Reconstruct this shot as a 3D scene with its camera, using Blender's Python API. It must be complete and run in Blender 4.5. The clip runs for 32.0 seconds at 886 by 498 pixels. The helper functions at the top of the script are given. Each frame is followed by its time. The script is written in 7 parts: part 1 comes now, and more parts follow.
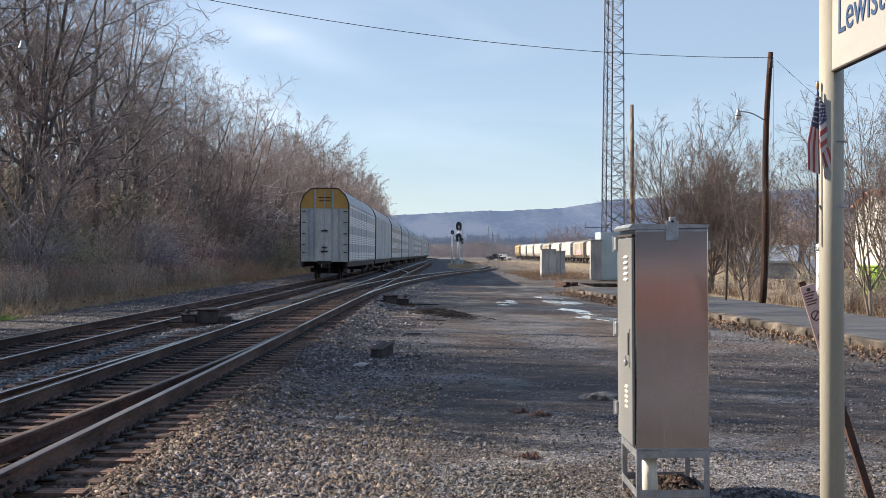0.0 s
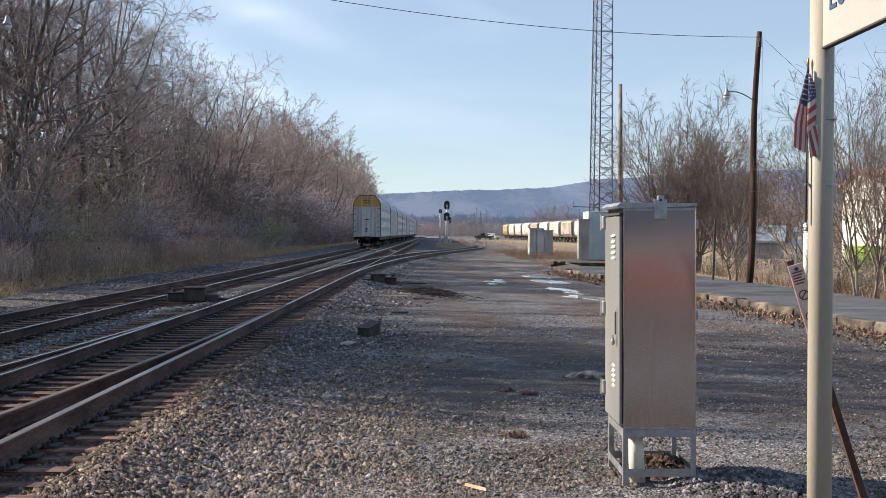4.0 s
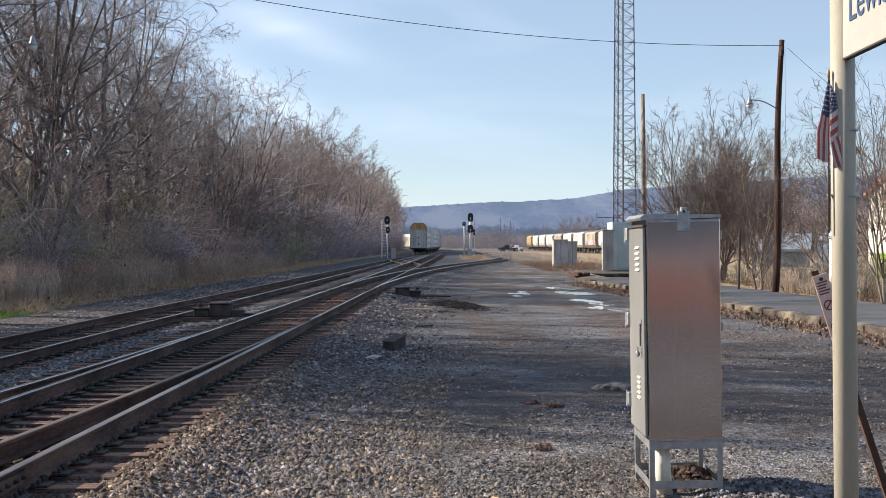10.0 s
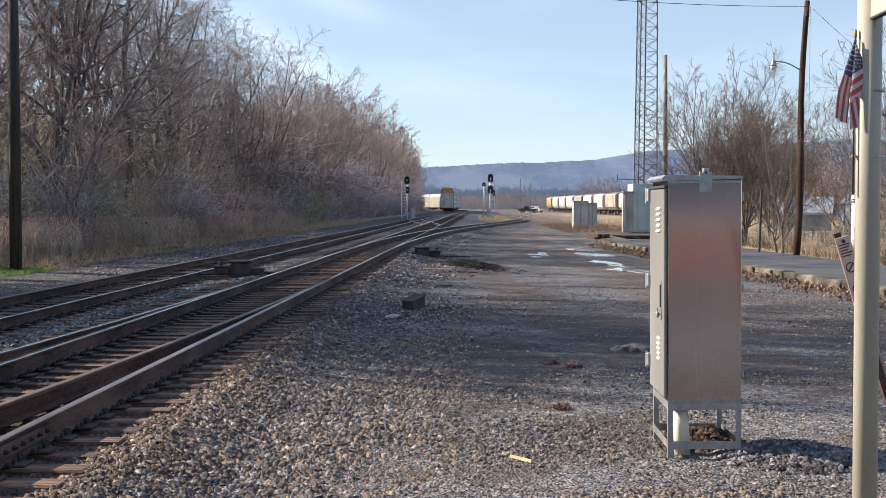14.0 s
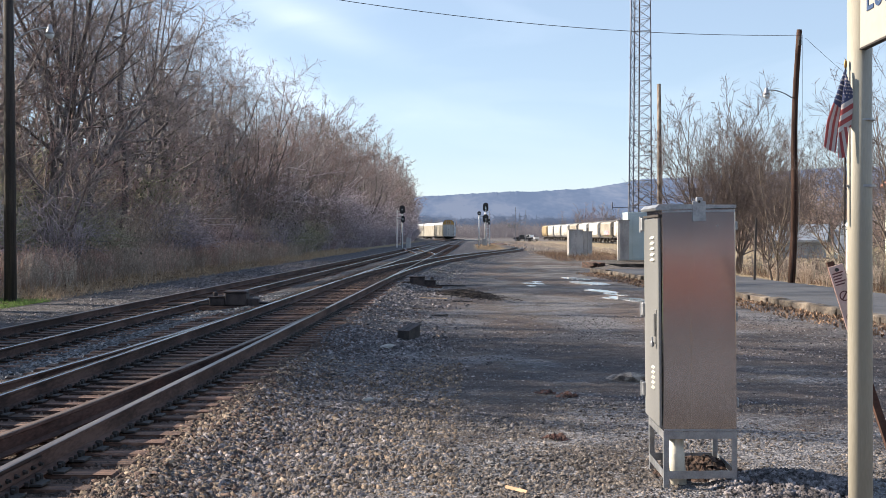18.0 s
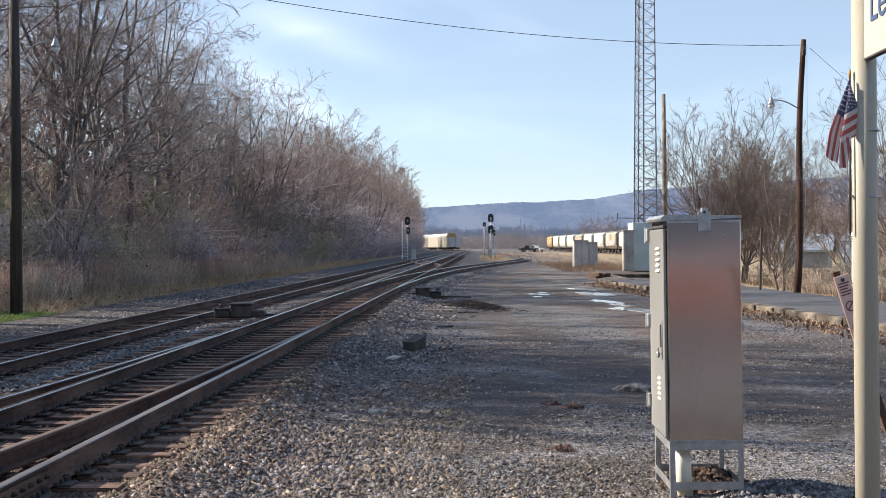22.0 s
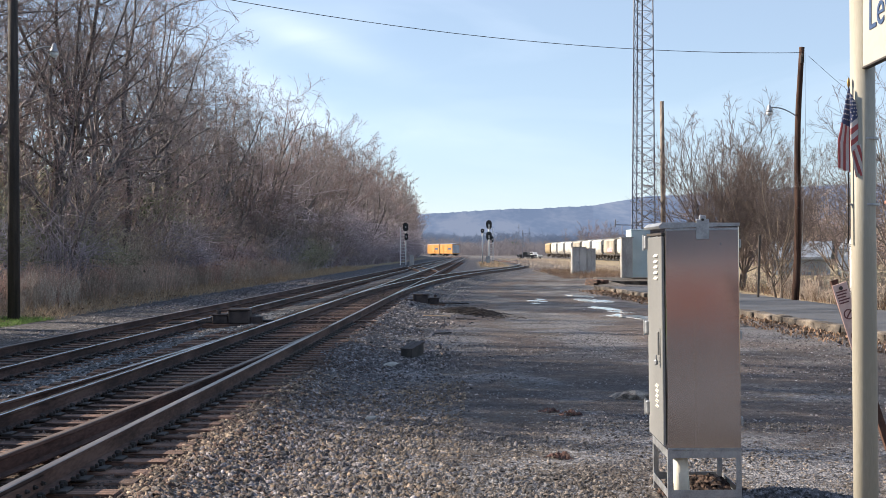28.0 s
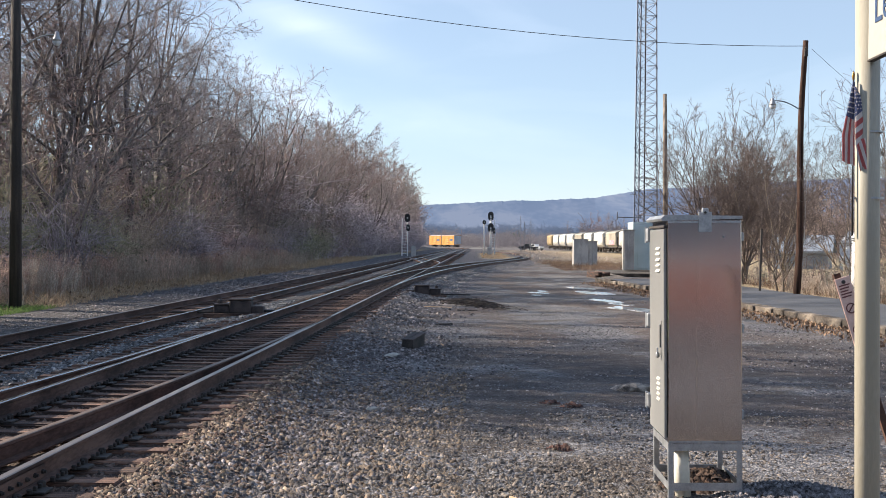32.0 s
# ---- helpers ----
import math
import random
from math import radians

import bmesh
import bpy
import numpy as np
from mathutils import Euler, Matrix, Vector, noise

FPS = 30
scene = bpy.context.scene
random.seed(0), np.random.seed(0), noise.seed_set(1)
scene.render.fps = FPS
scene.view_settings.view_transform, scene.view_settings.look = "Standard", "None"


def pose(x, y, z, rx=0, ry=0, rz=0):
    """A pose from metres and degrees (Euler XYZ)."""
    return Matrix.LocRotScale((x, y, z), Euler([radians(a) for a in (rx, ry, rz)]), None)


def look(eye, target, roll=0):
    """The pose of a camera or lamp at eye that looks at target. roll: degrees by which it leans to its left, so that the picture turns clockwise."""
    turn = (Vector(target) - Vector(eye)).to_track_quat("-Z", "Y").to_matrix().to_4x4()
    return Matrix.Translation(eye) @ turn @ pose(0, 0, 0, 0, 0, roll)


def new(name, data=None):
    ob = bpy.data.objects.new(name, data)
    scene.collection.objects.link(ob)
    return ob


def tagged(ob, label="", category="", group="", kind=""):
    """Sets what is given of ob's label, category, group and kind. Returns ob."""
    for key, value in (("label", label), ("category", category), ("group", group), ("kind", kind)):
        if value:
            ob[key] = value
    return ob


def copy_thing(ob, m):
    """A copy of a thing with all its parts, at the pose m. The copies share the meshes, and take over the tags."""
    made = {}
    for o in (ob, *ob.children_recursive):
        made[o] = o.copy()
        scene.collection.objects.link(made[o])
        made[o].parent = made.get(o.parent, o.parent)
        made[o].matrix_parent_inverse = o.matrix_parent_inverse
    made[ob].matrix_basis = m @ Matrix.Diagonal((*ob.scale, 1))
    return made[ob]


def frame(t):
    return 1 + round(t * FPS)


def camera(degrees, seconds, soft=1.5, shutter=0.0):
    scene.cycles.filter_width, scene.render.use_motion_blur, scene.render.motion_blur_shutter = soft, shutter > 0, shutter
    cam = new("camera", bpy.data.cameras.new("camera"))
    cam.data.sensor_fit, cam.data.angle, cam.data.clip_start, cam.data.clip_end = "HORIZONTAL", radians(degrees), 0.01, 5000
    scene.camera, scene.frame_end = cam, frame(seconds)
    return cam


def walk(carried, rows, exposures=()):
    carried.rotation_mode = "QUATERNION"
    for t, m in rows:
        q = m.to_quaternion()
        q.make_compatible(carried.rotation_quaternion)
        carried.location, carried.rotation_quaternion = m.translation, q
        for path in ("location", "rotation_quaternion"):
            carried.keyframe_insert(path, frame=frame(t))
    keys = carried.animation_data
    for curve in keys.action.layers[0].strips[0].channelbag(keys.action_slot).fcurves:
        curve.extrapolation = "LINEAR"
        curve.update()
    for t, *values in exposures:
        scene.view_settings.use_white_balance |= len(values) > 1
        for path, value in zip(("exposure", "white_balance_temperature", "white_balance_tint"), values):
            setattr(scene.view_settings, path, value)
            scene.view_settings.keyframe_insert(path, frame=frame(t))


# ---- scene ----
EYE = (0.0, 0.0, 1.95)
cam = camera(40.6, 32.0, soft=0.7)
# seconds, yaw to the left, pitch up, lean to the left, sway in metres: a phone held by hand, standing on one spot
SWAY = [
    (0, -0.01, 0.21, 0.44, -0.011, -0.016, -0.006), (0.5, -0.16, 0.81, -0.27, 0.003, -0.010, -0.001), (1, 0.37, 1.79, -0.37, 0.007, -0.003, 0.002),
    (1.5, 0.41, 1.24, 0.45, 0.004, -0.036, -0.005), (2, -0.36, 0.94, 0.39, 0.003, -0.020, -0.007), (2.5, -0.83, 0.44, 0.58, -0.000, 0.035, -0.008),
    (3, -0.71, -0.17, 0.76, 0.001, 0.033, -0.011), (3.5, -0.63, -0.71, 0.74, -0.003, 0.045, -0.013), (5.5, -0.53, -0.85, 0.15, 0.001, 0.008, -0.008),
    (6, -0.24, -0.80, 0.28, 0.003, 0.013, -0.007), (6.5, 0.13, -0.83, 0.28, 0.003, 0.018, -0.005), (7, 0.35, -0.73, -0.11, 0.004, 0.015, -0.002),
    (7.5, 0.91, -0.48, 0.11, -0.003, 0.013, -0.004), (8, 0.96, -0.27, -0.58, -0.000, 0.008, 0.001), (8.5, 0.81, -0.21, -0.13, 0.001, 0.005, -0.001),
    (9, 0.65, -0.24, -0.03, -0.001, 0.010, 0.002), (9.5, 0.57, -0.22, 0.06, -0.003, 0.006, 0.001), (10, 0.56, -0.20, -0.08, -0.002, 0.000, 0.001),
    (10.5, 0.77, -0.18, -0.15, -0.002, 0.004, 0.000), (11, 0.71, -0.39, -0.32, 0.007, 0.003, -0.001), (11.5, 1.15, -0.61, -0.34, 0.003, -0.001, 0.001),
    (12, 1.76, -1.50, -0.15, 0.003, 0.014, -0.005), (12.5, 2.15, -1.79, 0.03, -0.005, 0.004, -0.000), (13, 2.22, -1.97, 0.23, -0.002, 0.019, -0.007),
    (13.5, 2.14, -2.04, 0.07, -0.006, 0.006, -0.006), (14, 1.50, -2.09, 0.39, -0.010, -0.005, -0.010), (14.5, 0.95, -1.69, 0.39, -0.012, 0.021, -0.004),
    (16.5, 1.27, -1.26, 0.28, -0.002, -0.005, -0.001), (17, 1.36, -1.08, 0.22, 0.001, -0.008, -0.001), (17.5, 1.30, -0.86, 0.15, 0.002, -0.021, 0.001),
    (18, 1.28, -0.70, 0.13, -0.001, -0.011, -0.001), (18.5, 1.33, -0.66, 0.12, -0.001, -0.015, 0.002), (19, 1.41, -0.40, 0.01, -0.002, -0.009, 0.005),
    (19.5, 1.45, -0.13, 0.07, -0.001, -0.003, 0.004), (20, 1.52, 0.12, -0.12, 0.001, 0.001, 0.004), (20.5, 1.73, 0.10, -0.32, 0.006, 0.005, 0.004),
    (21, 1.75, -0.02, -0.33, 0.004, -0.006, 0.003), (21.5, 1.73, -0.09, -0.37, 0.007, -0.005, 0.002), (22, 1.53, -0.17, -0.10, -0.000, -0.012, 0.003),
    (22.5, 1.41, -0.18, 0.13, -0.002, -0.015, 0.002), (23, 1.38, -0.16, 0.05, 0.001, -0.017, 0.003), (23.5, 1.37, -0.11, -0.06, 0.001, -0.016, 0.006),
    (24, 1.32, -0.03, -0.14, 0.004, -0.012, 0.005), (24.5, 1.33, 0.07, -0.02, 0.000, -0.016, 0.005), (25, 1.39, 0.09, 0.05, 0.004, -0.005, 0.004),
    (25.5, 1.40, 0.14, 0.17, -0.000, -0.015, 0.004), (27.5, 1.42, 0.11, 0.09, 0.001, -0.008, 0.004), (28, 1.44, 0.13, 0.07, 0.001, -0.001, 0.007),
    (28.5, 1.47, 0.11, 0.20, 0.003, 0.003, 0.006), (29, 1.51, -0.05, 0.46, 0.001, 0.003, 0.003), (29.5, 1.61, -0.16, 0.47, -0.003, 0.008, 0.005),
    (30, 1.68, -0.26, 0.58, -0.001, 0.001, 0.004), (30.5, 1.62, -0.20, 0.36, 0.001, -0.006, 0.004), (31, 1.36, -0.23, 0.35, -0.002, -0.006, 0.005),
    (31.5, 1.30, -0.27, 0.49, -0.004, 0.005, 0.005), (32, 1.52, -0.29, 0.48, -0.002, 0.011, 0.005),
]
walk(cam, [(t, pose(EYE[0] + a, EYE[1] + b, EYE[2] + c, 90 + p, -r, y)) for t, y, p, r, a, b, c in SWAY], exposures=[(0.0, 1.06, 6380, 11), (5.0, 1.06, 6380, 11), (12.0, 1.14, 6380, 11), (17.0, 1.25, 6380, 11), (32.0, 1.25, 6380, 11)])

# ---- world, sun, exposure ----
SUN_EL, SUN_AZ = radians(26.5), radians(-74.0)
world = bpy.data.worlds.new("world")
scene.world = world
world.use_nodes = True
wn, wl = world.node_tree.nodes, world.node_tree.links
sky = wn.new("ShaderNodeTexSky")
sky.sky_type, sky.sun_disc = "NISHITA", False
sky.sun_elevation, sky.sun_rotation = SUN_EL, SUN_AZ
sky.air_density, sky.dust_density, sky.ozone_density = 0.9, 0.15, 2.6
tc = wn.new("ShaderNodeTexCoord")
mp = wn.new("ShaderNodeMapping")
mp.inputs["Scale"].default_value = (2.2, 2.2, 9.0)
mp.inputs["Rotation"].default_value = (0.15, 0.25, 0.5)
wl.new(tc.outputs["Generated"], mp.inputs["Vector"])
cl = wn.new("ShaderNodeTexNoise")
cl.inputs["Scale"].default_value, cl.inputs["Detail"].default_value, cl.inputs["Distortion"].default_value = 1.3, 5.0, 0.6
wl.new(mp.outputs["Vector"], cl.inputs["Vector"])
cr = wn.new("ShaderNodeMapRange")
cr.inputs["From Min"].default_value, cr.inputs["From Max"].default_value = 0.50, 0.80
cr.inputs["To Min"].default_value, cr.inputs["To Max"].default_value = 0.33, 0.60
wl.new(cl.outputs["Fac"], cr.inputs["Value"])
cm = wn.new("ShaderNodeMixRGB")
hz = wn.new("ShaderNodeMixRGB")
hz.inputs["Color1"].default_value, hz.inputs["Color2"].default_value = (6.55, 7.6, 8.85, 1), (5.3, 7.1, 9.9, 1)
up = wn.new("ShaderNodeSeparateXYZ")
wl.new(tc.outputs["Generated"], up.inputs[0])
hr = wn.new("ShaderNodeMapRange")
hr.inputs["From Min"].default_value, hr.inputs["From Max"].default_value = 0.25, 0.6
wl.new(up.outputs["Z"], hr.inputs["Value"])
wl.new(hr.outputs["Result"], hz.inputs["Fac"])
wl.new(hz.outputs["Color"], cm.inputs["Color2"])
wl.new(cr.outputs["Result"], cm.inputs["Fac"])
wl.new(sky.outputs["Color"], cm.inputs["Color1"])
# two thin wisps of cirrus over the woods
sd = wn.new("ShaderNodeSeparateXYZ")
wl.new(tc.outputs["Generated"], sd.inputs[0])


def wmath(op, a, b, c=None):
    k = wn.new("ShaderNodeMath")
    k.operation = op
    for i, v in enumerate((a, b, c)):
        if isinstance(v, (int, float)):
            k.inputs[i].default_value = v
        elif v is not None:
            wl.new(v, k.inputs[i])
    return k.outputs[0]


ahead = wmath("MAXIMUM", sd.outputs["Y"], 0.05)
side_u, up_v = wmath("DIVIDE", sd.outputs["X"], ahead), wmath("DIVIDE", sd.outputs["Z"], ahead)
wisp = None
for u0, v0, long, thin, slope in ((-0.135, 0.178, 0.055, 0.014, -0.35), (-0.165, 0.128, 0.050, 0.020, -0.55), (-0.03, 0.10, 0.10, 0.018, -0.1), (0.02, 0.27, 0.16, 0.02, -0.15)):
    du, dv = wmath("SUBTRACT", side_u, u0), wmath("SUBTRACT", up_v, v0)
    p, q = wmath("DIVIDE", du, long), wmath("DIVIDE", wmath("SUBTRACT", dv, wmath("MULTIPLY", du, slope)), thin)
    g = wmath("EXPONENT", wmath("MULTIPLY", wmath("ADD", wmath("MULTIPLY", p, p), wmath("MULTIPLY", q, q)), -1.0), 0)
    g = wmath("MULTIPLY", g, 0.26 if long < 0.06 else 0.10)
    wisp = g if wisp is None else wmath("ADD", wisp, g)
wm = wn.new("ShaderNodeMapping")
wm.inputs["Scale"].default_value = (9, 9, 26)
wm.inputs["Rotation"].default_value = (0.0, -0.4, 0.0)
wl.new(tc.outputs["Generated"], wm.inputs["Vector"])
wt = wn.new("ShaderNodeTexNoise")
wt.inputs["Scale"].default_value, wt.inputs["Detail"].default_value, wt.inputs["Distortion"].default_value = 1.5, 6.0, 0.8
wl.new(wm.outputs["Vector"], wt.inputs["Vector"])
wfac = wmath("MINIMUM", wmath("MULTIPLY", wisp, wmath("MULTIPLY", wt.outputs["Fac"], 1.7)), 0.9)
cw = wn.new("ShaderNodeMixRGB")
cw.inputs["Color2"].default_value = (11.0, 11.6, 12.4, 1)
wl.new(wfac, cw.inputs["Fac"])
wl.new(cm.outputs["Color"], cw.inputs["Color1"])
bg = wn["Background"]
bg.inputs["Strength"].default_value = 0.061
wl.new(cw.outputs["Color"], bg.inputs["Color"])
sun = new("sun", bpy.data.lights.new("sun", "SUN"))
sun.data.energy, sun.data.angle, sun.data.color = 5.0, radians(0.5), (1.0, 0.87, 0.71)
sun.matrix_world = look((60 * math.sin(SUN_AZ), 60 * math.cos(SUN_AZ), 60 * math.tan(SUN_EL)), (0, 0, 0))


# ---- materials ----
def material(name, colours, rough=0.7, metal=0.0, scale=6.0, fine=60.0, bump=0.3, depth=0.01, spread=(0.35, 0.65), stretch=(1, 1, 1),
             vary=0.0, island=False, glow=0.0, spec=0.5):
    """Two scales of noise between colours, with grain and relief. vary: change from object to object (or from piece to piece)."""
    m = bpy.data.materials.new(name)
    m.use_nodes = True
    n, l = m.node_tree.nodes, m.node_tree.links
    b = n["Principled BSDF"]
    b.inputs["Metallic"].default_value = metal
    b.inputs["Specular IOR Level"].default_value = spec
    co = n.new("ShaderNodeTexCoord")
    mapping = n.new("ShaderNodeMapping")
    mapping.inputs["Scale"].default_value = stretch
    l.new(co.outputs["Object"], mapping.inputs["Vector"])
    n1 = n.new("ShaderNodeTexNoise")
    n1.inputs["Scale"].default_value, n1.inputs["Detail"].default_value = scale, 4.0
    n2 = n.new("ShaderNodeTexNoise")
    n2.inputs["Scale"].default_value, n2.inputs["Detail"].default_value = fine, 3.0
    l.new(mapping.outputs["Vector"], n1.inputs["Vector"])
    l.new(mapping.outputs["Vector"], n2.inputs["Vector"])
    add = n.new("ShaderNodeMath")
    add.operation = "MULTIPLY_ADD"
    add.inputs[1].default_value = 0.45
    l.new(n2.outputs["Fac"], add.inputs[0])
    l.new(n1.outputs["Fac"], add.inputs[2])
    sub = n.new("ShaderNodeMath")
    sub.operation = "SUBTRACT"
    sub.inputs[1].default_value = 0.225
    l.new(add.outputs[0], sub.inputs[0])
    ramp = n.new("ShaderNodeValToRGB")
    e = ramp.color_ramp.elements
    k = len(colours)
    while len(e) < k:
        e.new(0.5)
    for i, c in enumerate(colours):
        e[i].position = spread[0] + (spread[1] - spread[0]) * i / max(1, k - 1)
        e[i].color = (*c, 1)
    l.new(sub.outputs[0], ramp.inputs["Fac"])
    out = ramp.outputs["Color"]
    if vary:
        if island:
            r = n.new("ShaderNodeNewGeometry").outputs["Random Per Island"]
        else:
            r = n.new("ShaderNodeObjectInfo").outputs["Random"]
        mr = n.new("ShaderNodeMapRange")
        mr.inputs["To Min"].default_value, mr.inputs["To Max"].default_value = 1 - vary, 1 + vary
        l.new(r, mr.inputs["Value"])
        hs = n.new("ShaderNodeHueSaturation")
        l.new(mr.outputs["Result"], hs.inputs["Value"])
        l.new(out, hs.inputs["Color"])
        out = hs.outputs["Color"]
    l.new(out, b.inputs["Base Color"])
    rr = n.new("ShaderNodeMapRange")
    rr.inputs["To Min"].default_value, rr.inputs["To Max"].default_value = max(0.02, rough - 0.12), min(1.0, rough + 0.12)
    l.new(n1.outputs["Fac"], rr.inputs["Value"])
    l.new(rr.outputs["Result"], b.inputs["Roughness"])
    if bump:
        bm = n.new("ShaderNodeBump")
        bm.inputs["Strength"].default_value, bm.inputs["Distance"].default_value = bump, depth
        l.new(n2.outputs["Fac"], bm.inputs["Height"])
        l.new(bm.outputs["Normal"], b.inputs["Normal"])
    if glow:
        l.new(out, b.inputs["Emission Color"])
        b.inputs["Emission Strength"].default_value = glow
    return m


M = {}
M["rail_side"] = material("rail_side", [(0.032, 0.017, 0.013), (0.080, 0.044, 0.034), (0.132, 0.080, 0.063)], 0.8, 0.0, 3, 40, 0.4, 0.004, stretch=(1, 0.25, 1), spec=0.3)
M["rail_worn"] = material("rail_worn", [(0.17, 0.14, 0.125), (0.30, 0.26, 0.24)], 0.42, 0.7, 2, 30, 0.1, 0.002, stretch=(1, 0.1, 1))
M["rail_head"] = material("rail_head", [(0.55, 0.54, 0.53), (0.76, 0.75, 0.74)], 0.20, 0.95, 2, 30, 0.05, 0.002, stretch=(1, 0.1, 1))
M["rail_dull"] = material("rail_dull", [(0.07, 0.045, 0.033), (0.17, 0.12, 0.09)], 0.55, 0.3, 2, 30, 0.1, 0.002, stretch=(1, 0.1, 1))
M["tie"] = material("tie", [(0.032, 0.019, 0.015), (0.105, 0.055, 0.038), (0.235, 0.130, 0.085)], 0.9, 0, 5, 60, 0.7, 0.012, stretch=(0.25, 3, 1), vary=0.45)
M["stone"] = material("stone", [(0.032, 0.028, 0.029), (0.084, 0.074, 0.075), (0.150, 0.133, 0.132), (0.25, 0.226, 0.222)], 0.85, 0, 9, 90, 0.5, 0.01, vary=0.65, island=True)
M["stone_tan"] = material("stone_tan", [(0.072, 0.051, 0.034), (0.155, 0.114, 0.079), (0.26, 0.20, 0.145)], 0.9, 0, 9, 90, 0.5, 0.01, vary=0.55, island=True)
M["stone_lot"] = material("stone_lot", [(0.044, 0.035, 0.029), (0.115, 0.094, 0.077), (0.225, 0.19, 0.158)], 0.85, 0, 9, 90, 0.5, 0.01, vary=0.6, island=True)
M["stone_brown"] = material("stone_brown", [(0.032, 0.019, 0.014), (0.074, 0.045, 0.033), (0.135, 0.088, 0.066)], 0.9, 0, 9, 90, 0.5, 0.01, vary=0.55, island=True)
M["clod_red"] = material("clod_red", [(0.045, 0.020, 0.015), (0.095, 0.045, 0.034), (0.16, 0.085, 0.064)], 0.95, 0, 9, 90, 0.5, 0.01, vary=0.5, island=True)
M["stone_pale"] = material("stone_pale", [(0.048, 0.046, 0.047), (0.110, 0.106, 0.107), (0.242, 0.233, 0.230)], 0.85, 0, 9, 90, 0.5, 0.01, vary=0.6, island=True)
M["debris"] = material("debris", [(0.010, 0.008, 0.008), (0.024, 0.018, 0.017), (0.085, 0.068, 0.060)], 0.9, 0, 0.8, 20, 0.3, 0.004, vary=0.6, island=True)
M["bark_warm"] = material("bark_warm", [(0.12, 0.088, 0.066), (0.22, 0.172, 0.132), (0.34, 0.28, 0.22)], 0.9, 0, 3, 40, 0.5, 0.01, stretch=(2, 2, 0.7), vary=0.3)
M["steel_dark"] = material("steel_dark", [(0.02, 0.018, 0.017), (0.055, 0.045, 0.04)], 0.75, 0.2, 6, 60, 0.4, 0.004, vary=0.2)
M["cast_iron"] = material("cast_iron", [(0.017, 0.012, 0.012), (0.040, 0.029, 0.027), (0.072, 0.052, 0.046)], 0.75, 0.1, 4, 50, 0.4, 0.004)
M["rust"] = material("rust", [(0.045, 0.020, 0.013), (0.095, 0.042, 0.025)], 0.85, 0.1, 6, 60, 0.4, 0.004)
M["aluminium"] = material("aluminium", [(0.46, 0.44, 0.45), (0.55, 0.53, 0.535)], 0.12, 1.0, 0.7, 70, 0.04, 0.002)
M["door_grey"] = material("door_grey", [(0.165, 0.168, 0.165), (0.225, 0.225, 0.218)], 0.5, 0.2, 1.2, 70, 0.06, 0.002, stretch=(1, 1, 0.5))
M["galvanised"] = material("galvanised", [(0.27, 0.28, 0.29), (0.40, 0.41, 0.42)], 0.5, 0.85, 9, 70, 0.1, 0.002)
M["cream_paint"] = material("cream_paint", [(0.285, 0.262, 0.208), (0.355, 0.328, 0.265)], 0.5, 0, 2, 60, 0.06, 0.002, stretch=(3, 3, 0.4), spec=0.3)
M["sign_white"] = material("sign_white", [(0.315, 0.305, 0.275), (0.36, 0.35, 0.318)], 0.4, 0, 2, 40, 0.03, 0.001)
M["navy"] = material("navy", [(0.02, 0.05, 0.12), (0.03, 0.065, 0.15)], 0.5, 0, 4, 40, 0.02, 0.001)
M["pvc"] = material("pvc", [(0.62, 0.58, 0.48), (0.72, 0.68, 0.58)], 0.45, 0, 3, 50, 0.05, 0.001)
M["bark"] = material("bark", [(0.140, 0.112, 0.110), (0.275, 0.230, 0.220)], 0.9, 0, 3, 40, 0.5, 0.01, vary=0.35)
M["bark_red"] = material("bark_red", [(0.148, 0.099, 0.094), (0.28, 0.207, 0.192)], 0.9, 0, 3, 40, 0.5, 0.01, vary=0.35)
M["bark_pale"] = material("bark_pale", [(0.17, 0.143, 0.134), (0.315, 0.273, 0.252)], 0.9, 0, 3, 40, 0.5, 0.01, vary=0.35)
M["bark_dark"] = material("bark_dark", [(0.070, 0.052, 0.046), (0.152, 0.118, 0.105)], 0.9, 0, 3, 40, 0.5, 0.01, vary=0.25)
M["bark_stem"] = material("bark_stem", [(0.088, 0.067, 0.058), (0.19, 0.15, 0.128)], 0.9, 0, 3, 40, 0.6, 0.01, stretch=(3, 3, 0.6), vary=0.25)
M["brush"] = material("brush", [(0.235, 0.195, 0.215), (0.38, 0.325, 0.345), (0.55, 0.485, 0.485)], 0.95, 0, 0.25, 6, 0.0, 0.01, vary=0.4, island=True)
M["brush_red"] = material("brush_red", [(0.23, 0.155, 0.155), (0.36, 0.26, 0.255), (0.48, 0.37, 0.35)], 0.95, 0, 0.3, 6, 0.0, 0.01, vary=0.4, island=True)
M["brush_olive"] = material("brush_olive", [(0.19, 0.19, 0.115), (0.31, 0.30, 0.19), (0.44, 0.41, 0.29)], 0.95, 0, 0.3, 6, 0.0, 0.01, vary=0.4, island=True)
M["brush_tan"] = material("brush_tan", [(0.30, 0.235, 0.185), (0.46, 0.37, 0.295), (0.60, 0.50, 0.40)], 0.95, 0, 0.3, 6, 0.0, 0.01, vary=0.4, island=True)
M["bramble"] = material("bramble", [(0.28, 0.18, 0.145), (0.43, 0.31, 0.25), (0.58, 0.45, 0.36)], 0.95, 0, 0.4, 6, 0.0, 0.01, vary=0.4, island=True)
